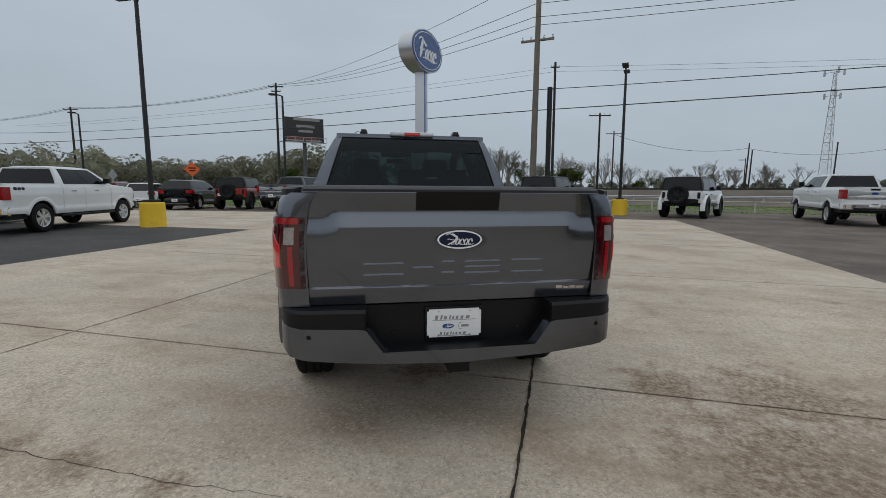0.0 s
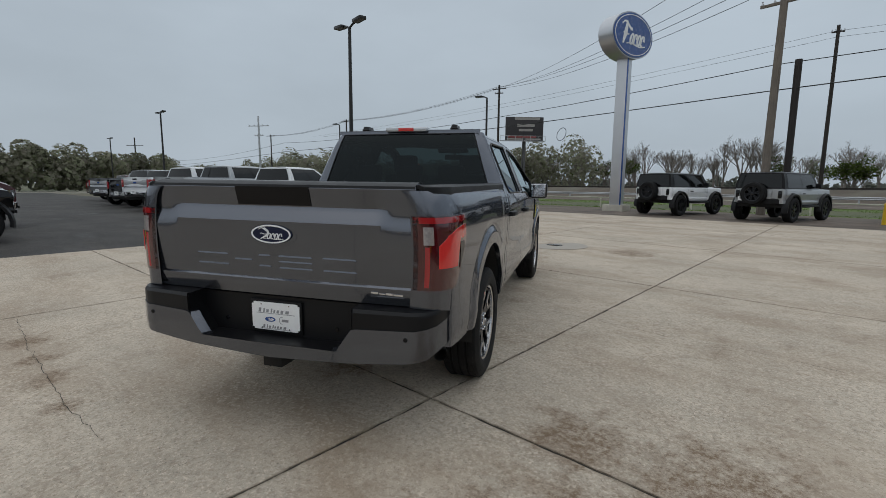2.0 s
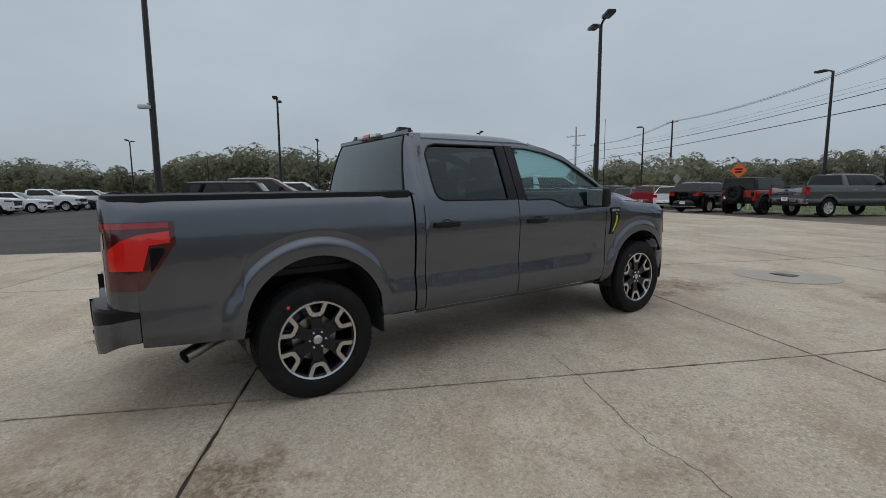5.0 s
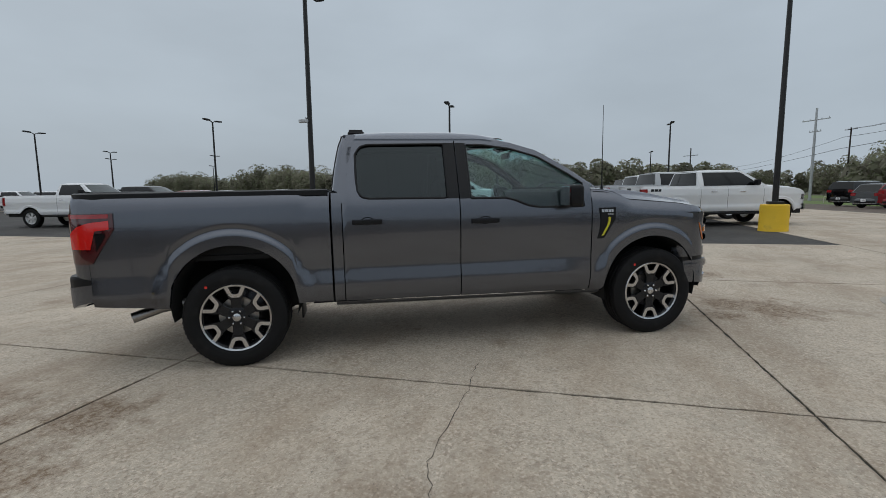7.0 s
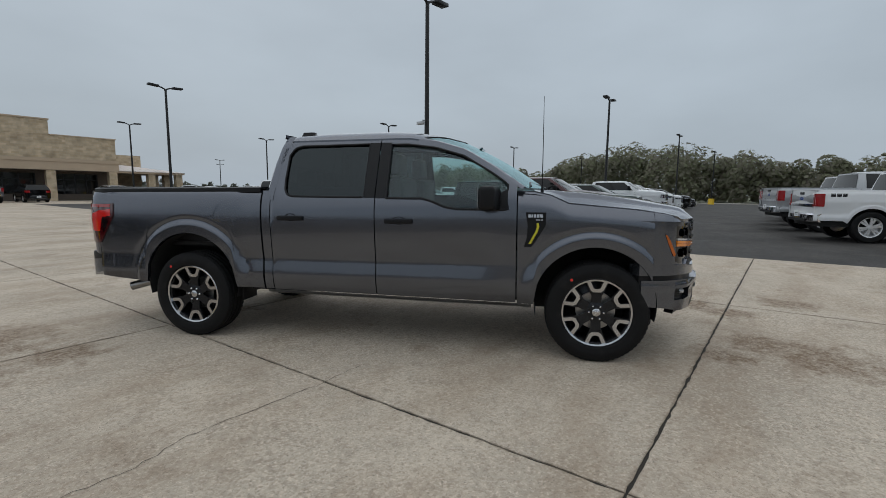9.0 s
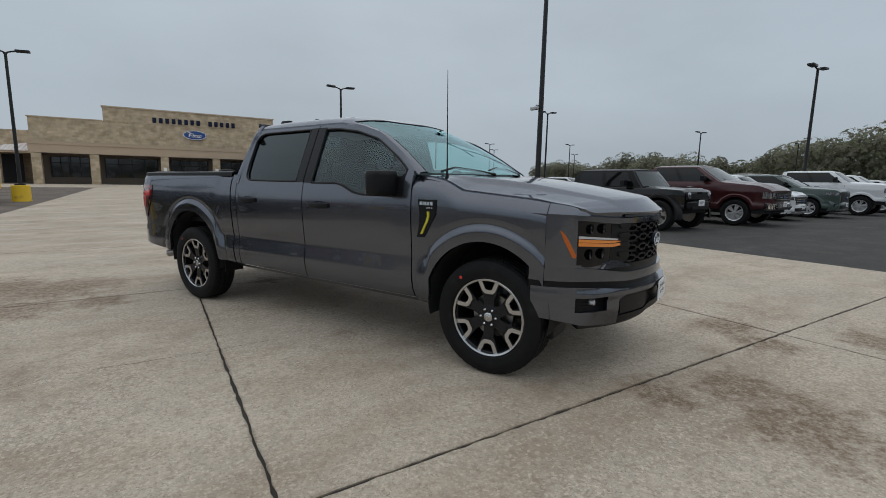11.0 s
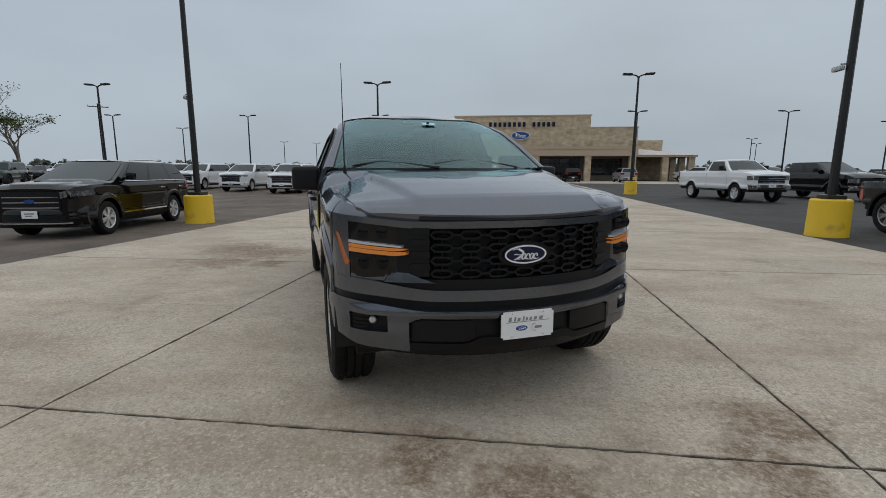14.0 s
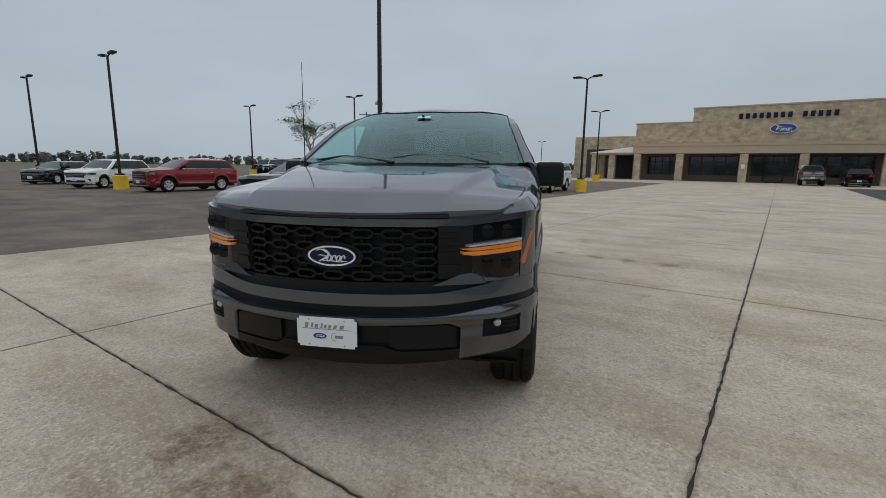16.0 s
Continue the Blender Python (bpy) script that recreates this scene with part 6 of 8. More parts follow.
# ---- showroom ----
def stonework(name, pale, deep, mortar):
    """Coursed rough stone: blocks in varied tans with sunk joints."""
    m = bpy.data.materials.new(name)
    m.use_nodes = True
    nt = m.node_tree
    bs = nt.nodes["Principled BSDF"]
    geo = nt.nodes.new("ShaderNodeNewGeometry")
    sp = nt.nodes.new("ShaderNodeSeparateXYZ")
    nt.links.new(geo.outputs["Position"], sp.inputs[0])
    ad = nt.nodes.new("ShaderNodeMath")
    nt.links.new(sp.outputs[0], ad.inputs[0])
    nt.links.new(sp.outputs[1], ad.inputs[1])
    cb = nt.nodes.new("ShaderNodeCombineXYZ")
    nt.links.new(ad.outputs[0], cb.inputs[0])
    nt.links.new(sp.outputs[2], cb.inputs[1])
    br = nt.nodes.new("ShaderNodeTexBrick")
    br.inputs["Scale"].default_value = 1.0
    br.inputs["Brick Width"].default_value, br.inputs["Row Height"].default_value = 0.62, 0.26
    br.inputs["Mortar Size"].default_value = 0.012
    br.inputs["Color1"].default_value, br.inputs["Color2"].default_value, br.inputs["Mortar"].default_value = (*pale, 1), (*deep, 1), (*mortar, 1)
    nt.links.new(cb.outputs[0], br.inputs["Vector"])
    n = nt.nodes.new("ShaderNodeTexNoise")
    n.inputs["Scale"].default_value, n.inputs["Detail"].default_value = 1.3, 8.0
    nt.links.new(geo.outputs["Position"], n.inputs["Vector"])
    r = nt.nodes.new("ShaderNodeMapRange")
    r.inputs["From Min"].default_value, r.inputs["From Max"].default_value = 0.3, 0.7
    r.inputs["To Min"].default_value, r.inputs["To Max"].default_value = 0.72, 1.2
    nt.links.new(n.outputs[0], r.inputs["Value"])
    sc = nt.nodes.new("ShaderNodeVectorMath")
    sc.operation = "SCALE"
    nt.links.new(br.outputs["Color"], sc.inputs[0])
    nt.links.new(r.outputs[0], sc.inputs["Scale"])
    nt.links.new(sc.outputs[0], bs.inputs["Base Color"])
    bs.inputs["Roughness"].default_value = 0.9
    bp = nt.nodes.new("ShaderNodeBump")
    bp.inputs["Strength"].default_value, bp.inputs["Distance"].default_value = 0.6, 0.03
    nt.links.new(n.outputs[0], bp.inputs["Height"])
    nt.links.new(bp.outputs[0], bs.inputs["Normal"])
    return m


STONE = stonework("tan_stone", (0.58, 0.465, 0.325), (0.45, 0.345, 0.225), (0.48, 0.405, 0.305))
STUCCO = mk("tan_stucco", (0.50, 0.385, 0.275), 0.9, var=0.06, scale=1.0, bump=0.1, bscale=60)
PALEROOF = mk("pale_metal_roof", (0.60, 0.54, 0.50), 0.5, 0.1, var=0.06)
# the canopy's shade is put into this dark brown, for wall and soffit
SHADOWWALL = mk("shaded_brown_wall", (0.17, 0.135, 0.11), 0.9, var=0.15)
YB = -57.0
bld = thing("showroom", pose(0, YB, 0, 0, 0, 0), "tan stone showroom with a columned front canopy", "building")


def wall_piece(name, x0, x1, y0, y1, z0, z1, mat, parent=bld, label="", bevel=0.0):
    bm = bmesh.new()
    box(bm, x0, x1, y0, y1, z0, z1, bevel)
    return part(name, bm, mat, parent, label)


wall_piece("stone_wall", -20.0, 11.4, -12.0, 0.0, 4.65, 7.15, STONE)
par = wall_piece("parapet", -13.8, 4.8, -1.0, 0.03, 7.15, 8.75, STONE)
wall_piece("coping", -13.9, 4.9, -1.05, 0.10, 8.75, 8.90, STUCCO)
wall_piece("coping", -20.1, -13.9, -12.0, 0.06, 7.15, 7.27, STUCCO)
wall_piece("coping", 4.9, 11.5, -12.0, 0.06, 7.15, 7.27, STUCCO)
wall_piece("fascia", -20.2, 11.6, -3.2, 0.10, 3.40, 4.66, STUCCO, bld, "smooth tan fascia")
wall_piece("fascia_band", -20.25, 11.65, -3.2, 0.16, 4.30, 4.66, STUCCO)
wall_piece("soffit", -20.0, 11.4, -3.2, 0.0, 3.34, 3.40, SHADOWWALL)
wall_piece("shop_wall", -20.0, 12.0, -4.0, -3.2, -0.2, 3.36, SHADOWWALL, bld, "brown wall behind the canopy, darkened for its shade")
SHOPGLASS = mk("shop_glass", (0.012, 0.013, 0.014), 0.06, coat=0.5)
COLS = (11.0, 5.9, -1.0, -6.7, -13.7, -19.6)
for x in COLS:
    wall_piece("column", x - 0.42, x + 0.42, -0.75, 0.02, -0.2, 3.36, STONE, bld, "stone column")
for a, b in zip(COLS, COLS[1:]):
    lo, hi = b + 0.75, a - 0.75
    w = wall_piece("shop_window", lo, hi, -3.22, -3.14, 0.75, 3.05, SHOPGLASS, bld, "dark shop window")
    n = 4
    for k in range(n + 1):
        x = lo + (hi - lo) * k / n
        wall_piece("mullion", x - 0.05, x + 0.05, -3.14, -3.08, 0.72, 3.08, BLACKMETAL, w)
    wall_piece("mullion", lo, hi, -3.14, -3.08, 2.35, 2.43, BLACKMETAL, w)
d = wall_piece("shop_door", -4.9, -3.1, -3.12, -3.04, 0.0, 2.35, SHOPGLASS, bld, "dark glass entrance door")
wall_piece("door_frame", -5.0, -4.88, -3.10, -3.0, 0, 2.45, BLACKMETAL, d)
wall_piece("door_frame", -3.12, -3.0, -3.10, -3.0, 0, 2.45, BLACKMETAL, d)
# back wings
wall_piece("wing_wall", 12.0, 22.5, -26.0, -8.0, -0.2, 6.2, STONE)
wall_piece("garage_door", 13.5, 20.5, -8.05, -7.92, 0, 4.3, mk("dark_garage_door", (0.045, 0.045, 0.05), 0.6), bld, "dark garage door")
wall_piece("wing_wall", -26.0, -20.0, -22.0, -9.0, -0.2, 6.0, STONE)
# side canopies with hipped roofs
for x0, x1 in ((11.5, 17.5), (-28.0, -20.1)):
    bm = bmesh.new()
    yq0, yq1 = -9.0, -0.4
    prism(bm, [(x0, yq0, 3.30), (x1, yq0, 3.30), (x1, yq1, 3.30), (x0, yq1, 3.30)], (0, 0, 0.22))
    part("canopy_edge", bm, STUCCO, bld)
    near, out = (x0, x1) if x0 > 0 else (x1, x0)
    bm = bmesh.new()
    n = 16
    eave, head, run = 3.50, 4.62, 4.6
    for k in range(n):
        # front slope, in ribbed strips, each as deep as the hip lets it run
        t0, t1 = k / n, (k + 1) / n - 0.008
        xa, xb = out + (near - out) * t0, out + (near - out) * t1
        prism(bm, [(xa, yq1 + 0.1, eave), (xb, yq1 + 0.1, eave), (xb, yq1 - run * t1, eave + (head - eave) * t1), (xa, yq1 - run * t0, eave + (head - eave) * t0)], (0, 0, 0.06))
    prism(bm, [(out, yq1, eave), (near, yq1 - run, head), (near, yq0, head), (out, yq0, eave)], (0, 0, 0.05))
    part("canopy_roof", bm, PALEROOF, bld, "pale ribbed metal canopy roof")
    for yy in (-1.0, -4.6, -8.4):
        xc = out - 0.6 if out > 0 else out + 0.6
        wall_piece("column", xc - 0.4, xc + 0.4, yy - 0.4, yy + 0.4, -0.2, 3.36, STONE, bld, "stone column")
    xm = (x0 + x1) / 2
    wall_piece("column", xm - 0.4, xm + 0.4, -1.4, -0.6, -0.2, 3.36, STONE, bld, "stone column")
# sign on the parapet: plain bars for the name, an oval for the maker
for k in range(14):
    if k == 8:
        continue
    x1 = 0.0 - k * 0.665
    bm = bmesh.new()
    box(bm, x1 - 0.40, x1, 0.03, 0.14, 7.35, 7.95, 0.03)
    part("sign_bar", bm, NAVY, par, "dark blue sign bar")
bm = bmesh.new()
oval(bm, 1.30, 0.58, 0.0, 40, (-4.4, 6.15), 0.16)
ov = part("maker_oval", bm, BLUE, bld, "blue oval emblem with white rim")
bm = bmesh.new()
for i in range(40):
    t0, t1 = 2 * math.pi * i / 40, 2 * math.pi * (i + 1) / 40
    prism(bm, [(-4.4 + k * 1.30 * math.cos(t), 0.16, 6.15 + k2 * 0.58 * math.sin(t)) for k, k2, t in ((0.98, 0.97, t0), (0.98, 0.97, t1), (0.92, 0.86, t1), (0.92, 0.86, t0))], (0, 0.02, 0))
script(bm, swash(4, 0.95, 0.52, 0.30, 0.05), lambda a, b: (-4.4 - a, 0.16, 6.15 + b), (0, 0.02, 0))
part("oval_rim", bm, WHITE, ov)
for x in (-1.0, -6.7):
    bm = bmesh.new()
    box(bm, x - 0.18, x + 0.18, 0.03, 0.06, 1.6, 2.1, 0.01)
    part("notice", bm, WHITE, bld, "small white notice")
for i in range(9):
    strip("bay_line", flat(0.008), [9.8 - 2.8 * i, 9.92 - 2.8 * i], [-56.2, -51.5], WHITE, "white painted parking line")


# ---- the other vehicles ----
CARGLASS = mk("car_glass", (0.004, 0.005, 0.0055), 0.05, rvar=0.02, spec=0.35)
CARGLASS2 = mk("car_windshield", (0.016, 0.028, 0.030), 0.05, rvar=0.02, spec=0.42)
HEADLAMP = mk("headlamp_glass", (0.30, 0.31, 0.33), 0.10, 0.85, coat=0.6, var=0.2, scale=12)
ALLOY = mk("bright_alloy", (0.66, 0.66, 0.67), 0.32, 0.55, var=0.05)
WHITEPAINT = paint("white_paint", (0.72, 0.73, 0.74), 0.0, 0.35)
SILVERPAINT = paint("silver_paint", (0.36, 0.37, 0.38), 0.5, 0.35)
BLACKPAINT = paint("black_paint", (0.002, 0.002, 0.0025), 0.0, 0.08, 0.3)
MAROONPAINT = paint("maroon_paint", (0.055, 0.012, 0.014), 0.2, 0.3)
REDPAINT = paint("red_paint", (0.22, 0.012, 0.016), 0.2, 0.3)
GREYPAINT = paint("grey_paint", (0.09, 0.095, 0.10), 0.4, 0.35)
BLUEPAINT = paint("steel_blue_paint", (0.05, 0.075, 0.10), 0.3, 0.35)
GREENPAINT = paint("grey_green_paint", (0.07, 0.095, 0.085), 0.2, 0.35)
ORANGEPAINT = paint("hot_red_paint", (0.33, 0.03, 0.02), 0.1, 0.3)

# wb wheelbase, W half width, R tyre radius, fo and ro overhangs, zr sill, zn nose, zh cowl, zb belt, zt roof,
# cowl: distance of the windshield's foot behind the front axle; wtop: windshield's head behind its foot;
# rear: rear end of the roof ahead (+) of the tail; slant: run of the rear window
SPEC = {
    "pickup": dict(wb=3.69, W=1.0, R=0.41, fo=0.95, ro=1.22, zr=0.50, zn=1.13, zh=1.36, zb=1.36, zt=1.93, cowl=0.52, wtop=0.80, bed=1.95, bedz=1.38, doors=2, bumper="chrome"),
    "heavy": dict(wb=4.06, W=1.02, R=0.43, fo=0.98, ro=1.30, zr=0.60, zn=1.30, zh=1.45, zb=1.45, zt=2.03, cowl=0.50, wtop=0.72, bed=2.15, bedz=1.48, doors=2, bumper="chrome"),
    "regular": dict(wb=3.60, W=1.02, R=0.42, fo=0.98, ro=1.35, zr=0.58, zn=1.28, zh=1.43, zb=1.43, zt=2.0, cowl=0.50, wtop=0.72, bed=2.62, bedz=1.45, doors=1, bumper="chrome"),
    "gladiator": dict(wb=3.49, W=0.86, R=0.42, fo=0.62, ro=1.02, zr=0.58, zn=1.10, zh=1.17, zb=1.18, zt=1.73, cowl=0.62, wtop=0.38, bed=1.50, bedz=1.14, doors=2, bumper="black", boxy=1, flare=1),
    "offroad": dict(wb=2.95, W=0.93, R=0.465, fo=0.72, ro=0.72, zr=0.66, zn=1.22, zh=1.28, zb=1.28, zt=1.94, cowl=0.62, wtop=0.40, rear=0.10, slant=0.06, doors=2, bumper="black", boxy=1, flare=1, spare=1),
    "suv": dict(wb=3.03, W=0.99, R=0.385, fo=0.93, ro=1.05, zr=0.34, zn=1.09, zh=1.19, zb=1.21, zt=1.76, cowl=0.36, wtop=0.95, rear=0.28, slant=0.36, doors=3, bumper="body", rails=1),
    "bigsuv": dict(wb=3.11, W=1.03, R=0.41, fo=0.98, ro=1.20, zr=0.38, zn=1.20, zh=1.31, zb=1.33, zt=1.94, cowl=0.42, wtop=0.86, rear=0.20, slant=0.22, doors=3, bumper="body", rails=1),
    "crossover": dict(wb=2.87, W=0.95, R=0.365, fo=0.90, ro=0.95, zr=0.30, zn=0.94, zh=1.05, zb=1.08, zt=1.67, cowl=0.35, wtop=0.80, rear=0.42, slant=0.42, doors=3, bumper="body"),
    "sedan": dict(wb=2.85, W=0.92, R=0.335, fo=0.90, ro=1.02, zr=0.24, zn=0.80, zh=0.95, zb=0.98, zt=1.46, cowl=0.30, wtop=0.85, rear=0.95, slant=0.75, doors=2, bumper="body"),
}
WHEELS = {}


def far_wheel(R, width, face):
    """Meshes of a plain road wheel with its outside at +x: tyre and spoked rim."""
    key = (R, width, face.name)
    if key in WHEELS:
        return WHEELS[key]
    hw, rim = width / 2, R * 0.64
    bm = bmesh.new()
    lathe(bm, [(rim - 0.01, -hw * 0.8), (rim + 0.03, -hw), (R - 0.04, -hw), (R, -hw * 0.75), (R, hw * 0.75), (R - 0.04, hw), (rim + 0.03, hw), (rim - 0.01, hw * 0.8)], "x", 32, closed=True)
    tyre = mesh_of("tyre", bm, RUBBER)
    bm = bmesh.new()
    o = hw * 0.72
    lathe(bm, [(rim, o + 0.02), (rim - 0.02, o + 0.012), (rim - 0.03, o - 0.03), (rim - 0.035, -0.02), (0.03, -0.02)], "x", 32, cap=False)
    for k in range(6):
        a0 = 2 * math.pi * k / 6 + 0.26
        for da in (-0.16, 0.16):
            a = a0 + da
            q = []
            for r, w in ((0.03, -0.018), (rim - 0.01, -0.024), (rim - 0.01, 0.024), (0.03, 0.018)):
                q.append((o + 0.004, r * math.cos(a) - w * math.sin(a), r * math.sin(a) + w * math.cos(a)))
            prism(bm, q, (-0.03, 0, 0))
    lathe(bm, [(0.06, o - 0.02), (0.06, o + 0.01), (0.03, o + 0.016), (0.0005, o + 0.017)], "x", 16)
    WHEELS[key] = (tyre, mesh_of("rim", bm, face))
    return WHEELS[key]


MADE = {}


def car(kind, colour, x, y, yaw, label, category, group="", face=None, roofcol=None, dark=False, trim=None):
    """A parked vehicle of a kind in SPEC. The same kind and colour is built once and then copied."""
    m = lean_on(x, y, yaw)
    face = face or ALLOY
    key = (kind, colour.name, face.name, roofcol.name if roofcol else "", dark, trim.name if trim else "")
    if key in MADE:
        c = copy_thing(MADE[key], m)
        c["label"] = label
        return c
    S = SPEC[kind]
    ob = thing(category.replace(" ", "_"), m, label, category, group)
    MADE[key] = ob
    roofcol = roofcol or colour
    W, R, zr, zb, zt = S["W"], S["R"], S["zr"], S["zb"], S["zt"]
    yf, yr = S["wb"] / 2 + S["fo"], -S["wb"] / 2 - S["ro"]
    fa, ra = S["wb"] / 2, -S["wb"] / 2
    yc = fa - S["cowl"]
    boxy = S.get("boxy", 0)
    bed = "bed" in S
    ycab = yr + S["bed"] if bed else yr + S["rear"] * 0.25
    arch = R * 1.2
    zn, zh = S["zn"], S["zh"]
    ledge = 0.10 if boxy else 0.16
    flare = trim or PLASTIC

    def plan(yy):
        d0, d1 = max(0, yy - (yf - 0.45)), max(0, (yr + 0.25) - yy)
        return (0.55 if boxy else 1.25 if S["bumper"] == "body" else 0.9) * d0 * d0 + 1.0 * d1 * d1

    def sx(yy, z):
        k = lerp((z - zr) / (zb - zr), [-0.05, 0.10, 0.20, 0.26, 0.45, 0.66, 0.72, 0.90, 1.0], [0.935, 0.985, 0.990, 0.968, 0.980, 1.0, 0.992, 0.975, 0.935])
        f = 0.0
        for a in (fa, ra):
            r = math.hypot(yy - a, z - R)
            f = max(f, 0.022 * step01((arch + 0.10 - r) / 0.03))
        return W * k - plan(yy) + (0 if boxy else f)

    def top(yy):
        if yy > yc:
            return lerp(yy, [yc, yf - 0.35, yf - 0.08, yf], [zh, zn + (zh - zn) * 0.55, zn + 0.02, zn - 0.06])
        return S["bedz"] if bed and yy < ycab else zb

    def low(yy):
        for a in (fa, ra):
            if abs(yy - a) < arch:
                return max(zr, R + math.sqrt(arch ** 2 - (yy - a) ** 2))
        return zr + (0.06 if yy > fa or yy < ra else 0)

    marks = sorted({yr, ra - arch, ra, ra + arch, ycab, yc, fa - arch, fa, fa + arch, yf - 0.2, yf})
    ys = []
    for a, b in zip(marks, marks[1:]):
        if b - a > 1e-3:
            ys += span(a, b, max(2, round((b - a) / 0.09)))[:-1]
    ys += [yf]
    if bed:
        ys = sorted(ys + [ycab - 0.001])
    bm = bmesh.new()
    for sgn in (1, -1):
        block(bm, lambda yy, z: Vector((sgn * sx(yy, z), yy, z)), ys, low, top, 22, (-0.05 * sgn, 0, 0))
    # hood
    n = 28
    rows = [[Vector((u * sx(yy, top(yy)), yy, top(yy) + (0.045 if not boxy else 0.03) * (1 - u ** 4) + 0.022 * step01((0.66 - abs(u)) / 0.10) * step01((yf - yy) / 0.15))) for u in span(-1, 1, n)] for yy in ys if yy >= yc - 0.001]
    sheet(bm, rows)
    # tail and nose skins
    sheet(bm, [[Vector((u * sx(yr, z), yr + (0.03 * abs(u) ** 3), z)) for u in span(-1, 1, 8)] for z in span(zr + 0.06, S["bedz"] if bed else zb, 8)])
    sheet(bm, [[Vector((u * sx(yf, min(z, zn - 0.05)), yf + 0.04 * (1 - u * u), z)) for u in span(-1, 1, 8)] for z in span(zr + 0.04, zn - 0.03, 6)])
    if bed:
        by = [yr + 0.03, ycab]
        for sgn in (1, -1):
            sheet(bm, [[Vector((sgn * (sx(yy, S["bedz"]) - d), yy, S["bedz"])) for d in (0, 0.07)] for yy in span(by[0], by[1], 8)], (0, 0, -0.01))
        sheet(bm, [[Vector((u * (W * 0.94), yr + d, S["bedz"])) for u in (-1, 0, 1)] for d in (0.0, 0.06)], (0, 0, -0.01))
    body = part("body", bm, colour, ob)
    if bed:
        bm = bmesh.new()
        box(bm, -W * 0.9, W * 0.9, yr + 0.06, ycab - 0.02, zr + 0.35, S["bedz"] - 0.35)
        for sgn in (1, -1):
            sheet(bm, [[Vector((sgn * W * 0.885, yy, z)) for z in (zr + 0.4, S["bedz"] - 0.005)] for yy in (yr + 0.05, ycab)])
        sheet(bm, [[Vector((u * W * 0.885, yr + 0.065, z)) for z in (zr + 0.4, S["bedz"] - 0.005)] for u in (-1, 1)])
        part("bed_liner", bm, PLASTIC, ob, "black bed liner")
    # cabin
    tw = W * (0.80 if boxy else 0.715)
    bw = W * 0.945
    yb0, yb1 = ycab, yc + 0.02
    yt1 = yb1 - S["wtop"]
    yt0 = ycab + (0.10 if bed else S["slant"])

    def cab(u, v, sgn):
        """Side of the cabin: u from tail to nose, v from belt to roof."""
        yy = (yb0 + (yb1 - yb0) * u) * (1 - v) + (yt0 + (yt1 - yt0) * u) * v
        return Vector((sgn * (bw + (tw - bw) * v + 0.02 * math.sin(math.pi * v)), yy, zb - 0.01 + (zt - 0.055 - zb) * v))

    bm = bmesh.new()
    for sgn in (1, -1):
        sheet(bm, [[cab(u, v, sgn) for v in span(0, 1, 5)] for u in span(0, 1, 10)])
    for u in (0, 1):
        sheet(bm, [[cab(u, v, 1) * Vector((0, 1, 1)) if False else Vector((cab(u, v, 1).x * s, cab(u, v, 1).y + (0.10 if u else -0.03) * (1 - s * s), cab(u, v, 1).z)) for s in span(-1, 1, 8)] for v in span(0, 1, 5)])
    cabin = part("cabin", bm, roofcol if boxy else colour, ob)
    bm = bmesh.new()
    rows = []
    for u in span(0, 1, 12):
        row = []
        for s in span(-1, 1, 14):
            e = cab(u, 1, 1)
            yy = e.y + ((0.10 if u == 1 else -0.03 if u == 0 else 0.10 * u) * (1 - s * s))
            k = 1 - abs(s) ** 5
            row.append(Vector((s * e.x, yy, e.z + 0.055 * k * (1 - 0.75 * abs(2 * u - 1) ** 6))))
        rows.append(row)
    sheet(bm, rows)
    part("roof", bm, roofcol, ob)
    # panes
    glassm = CARGLASS

    def pane(f, name="window_pane", mat=glassm):
        b2 = bmesh.new()
        sheet(b2, f)
        part(name, b2, mat, cabin, "dark window glass")

    nd = S["doors"]
    for sgn in (1, -1):
        edges = {1: [(0.10, 0.86)], 2: [(0.08, 0.47), (0.51, 0.91)], 3: [(0.05, 0.27), (0.295, 0.59), (0.62, 0.92)]}[nd]
        if bed and nd == 2:
            edges = [(0.10, 0.48), (0.535, 0.90)]
        b2 = bmesh.new()
        sheet(b2, [[cab(u, v, sgn) + Vector((sgn * 0.005, 0, 0.001)) for v in span(0.045, 0.925, 5)] for u in span(edges[0][0] - 0.012, edges[-1][1] + 0.015, 10)], (-0.006 * sgn, 0, 0))
        part("window_trim", b2, GLOSSBLACK, cabin, "black window surround")
        for k, (a, b) in enumerate(edges):
            v1 = 0.90
            rows = []
            for u in span(a, b, 5):
                rows.append([cab(u, v, sgn) + Vector((sgn * 0.008, 0, 0.002)) for v in span(0.07, v1, 4)])
            pane(rows)
    for u, nm, mat in ((0, "rear_window", glassm), (1, "windshield", CARGLASS2)):
        rows = []
        for v in span(0.07, 0.93, 5):
            e = cab(u, v, 1)
            rows.append([Vector((e.x * s, e.y + (0.10 if u else -0.03) * (1 - s * s) + (0.010 if u else -0.010), e.z + (0.006 if u else 0))) for s in span(-0.90, 0.90, 8)])
        pane(rows, nm, mat)
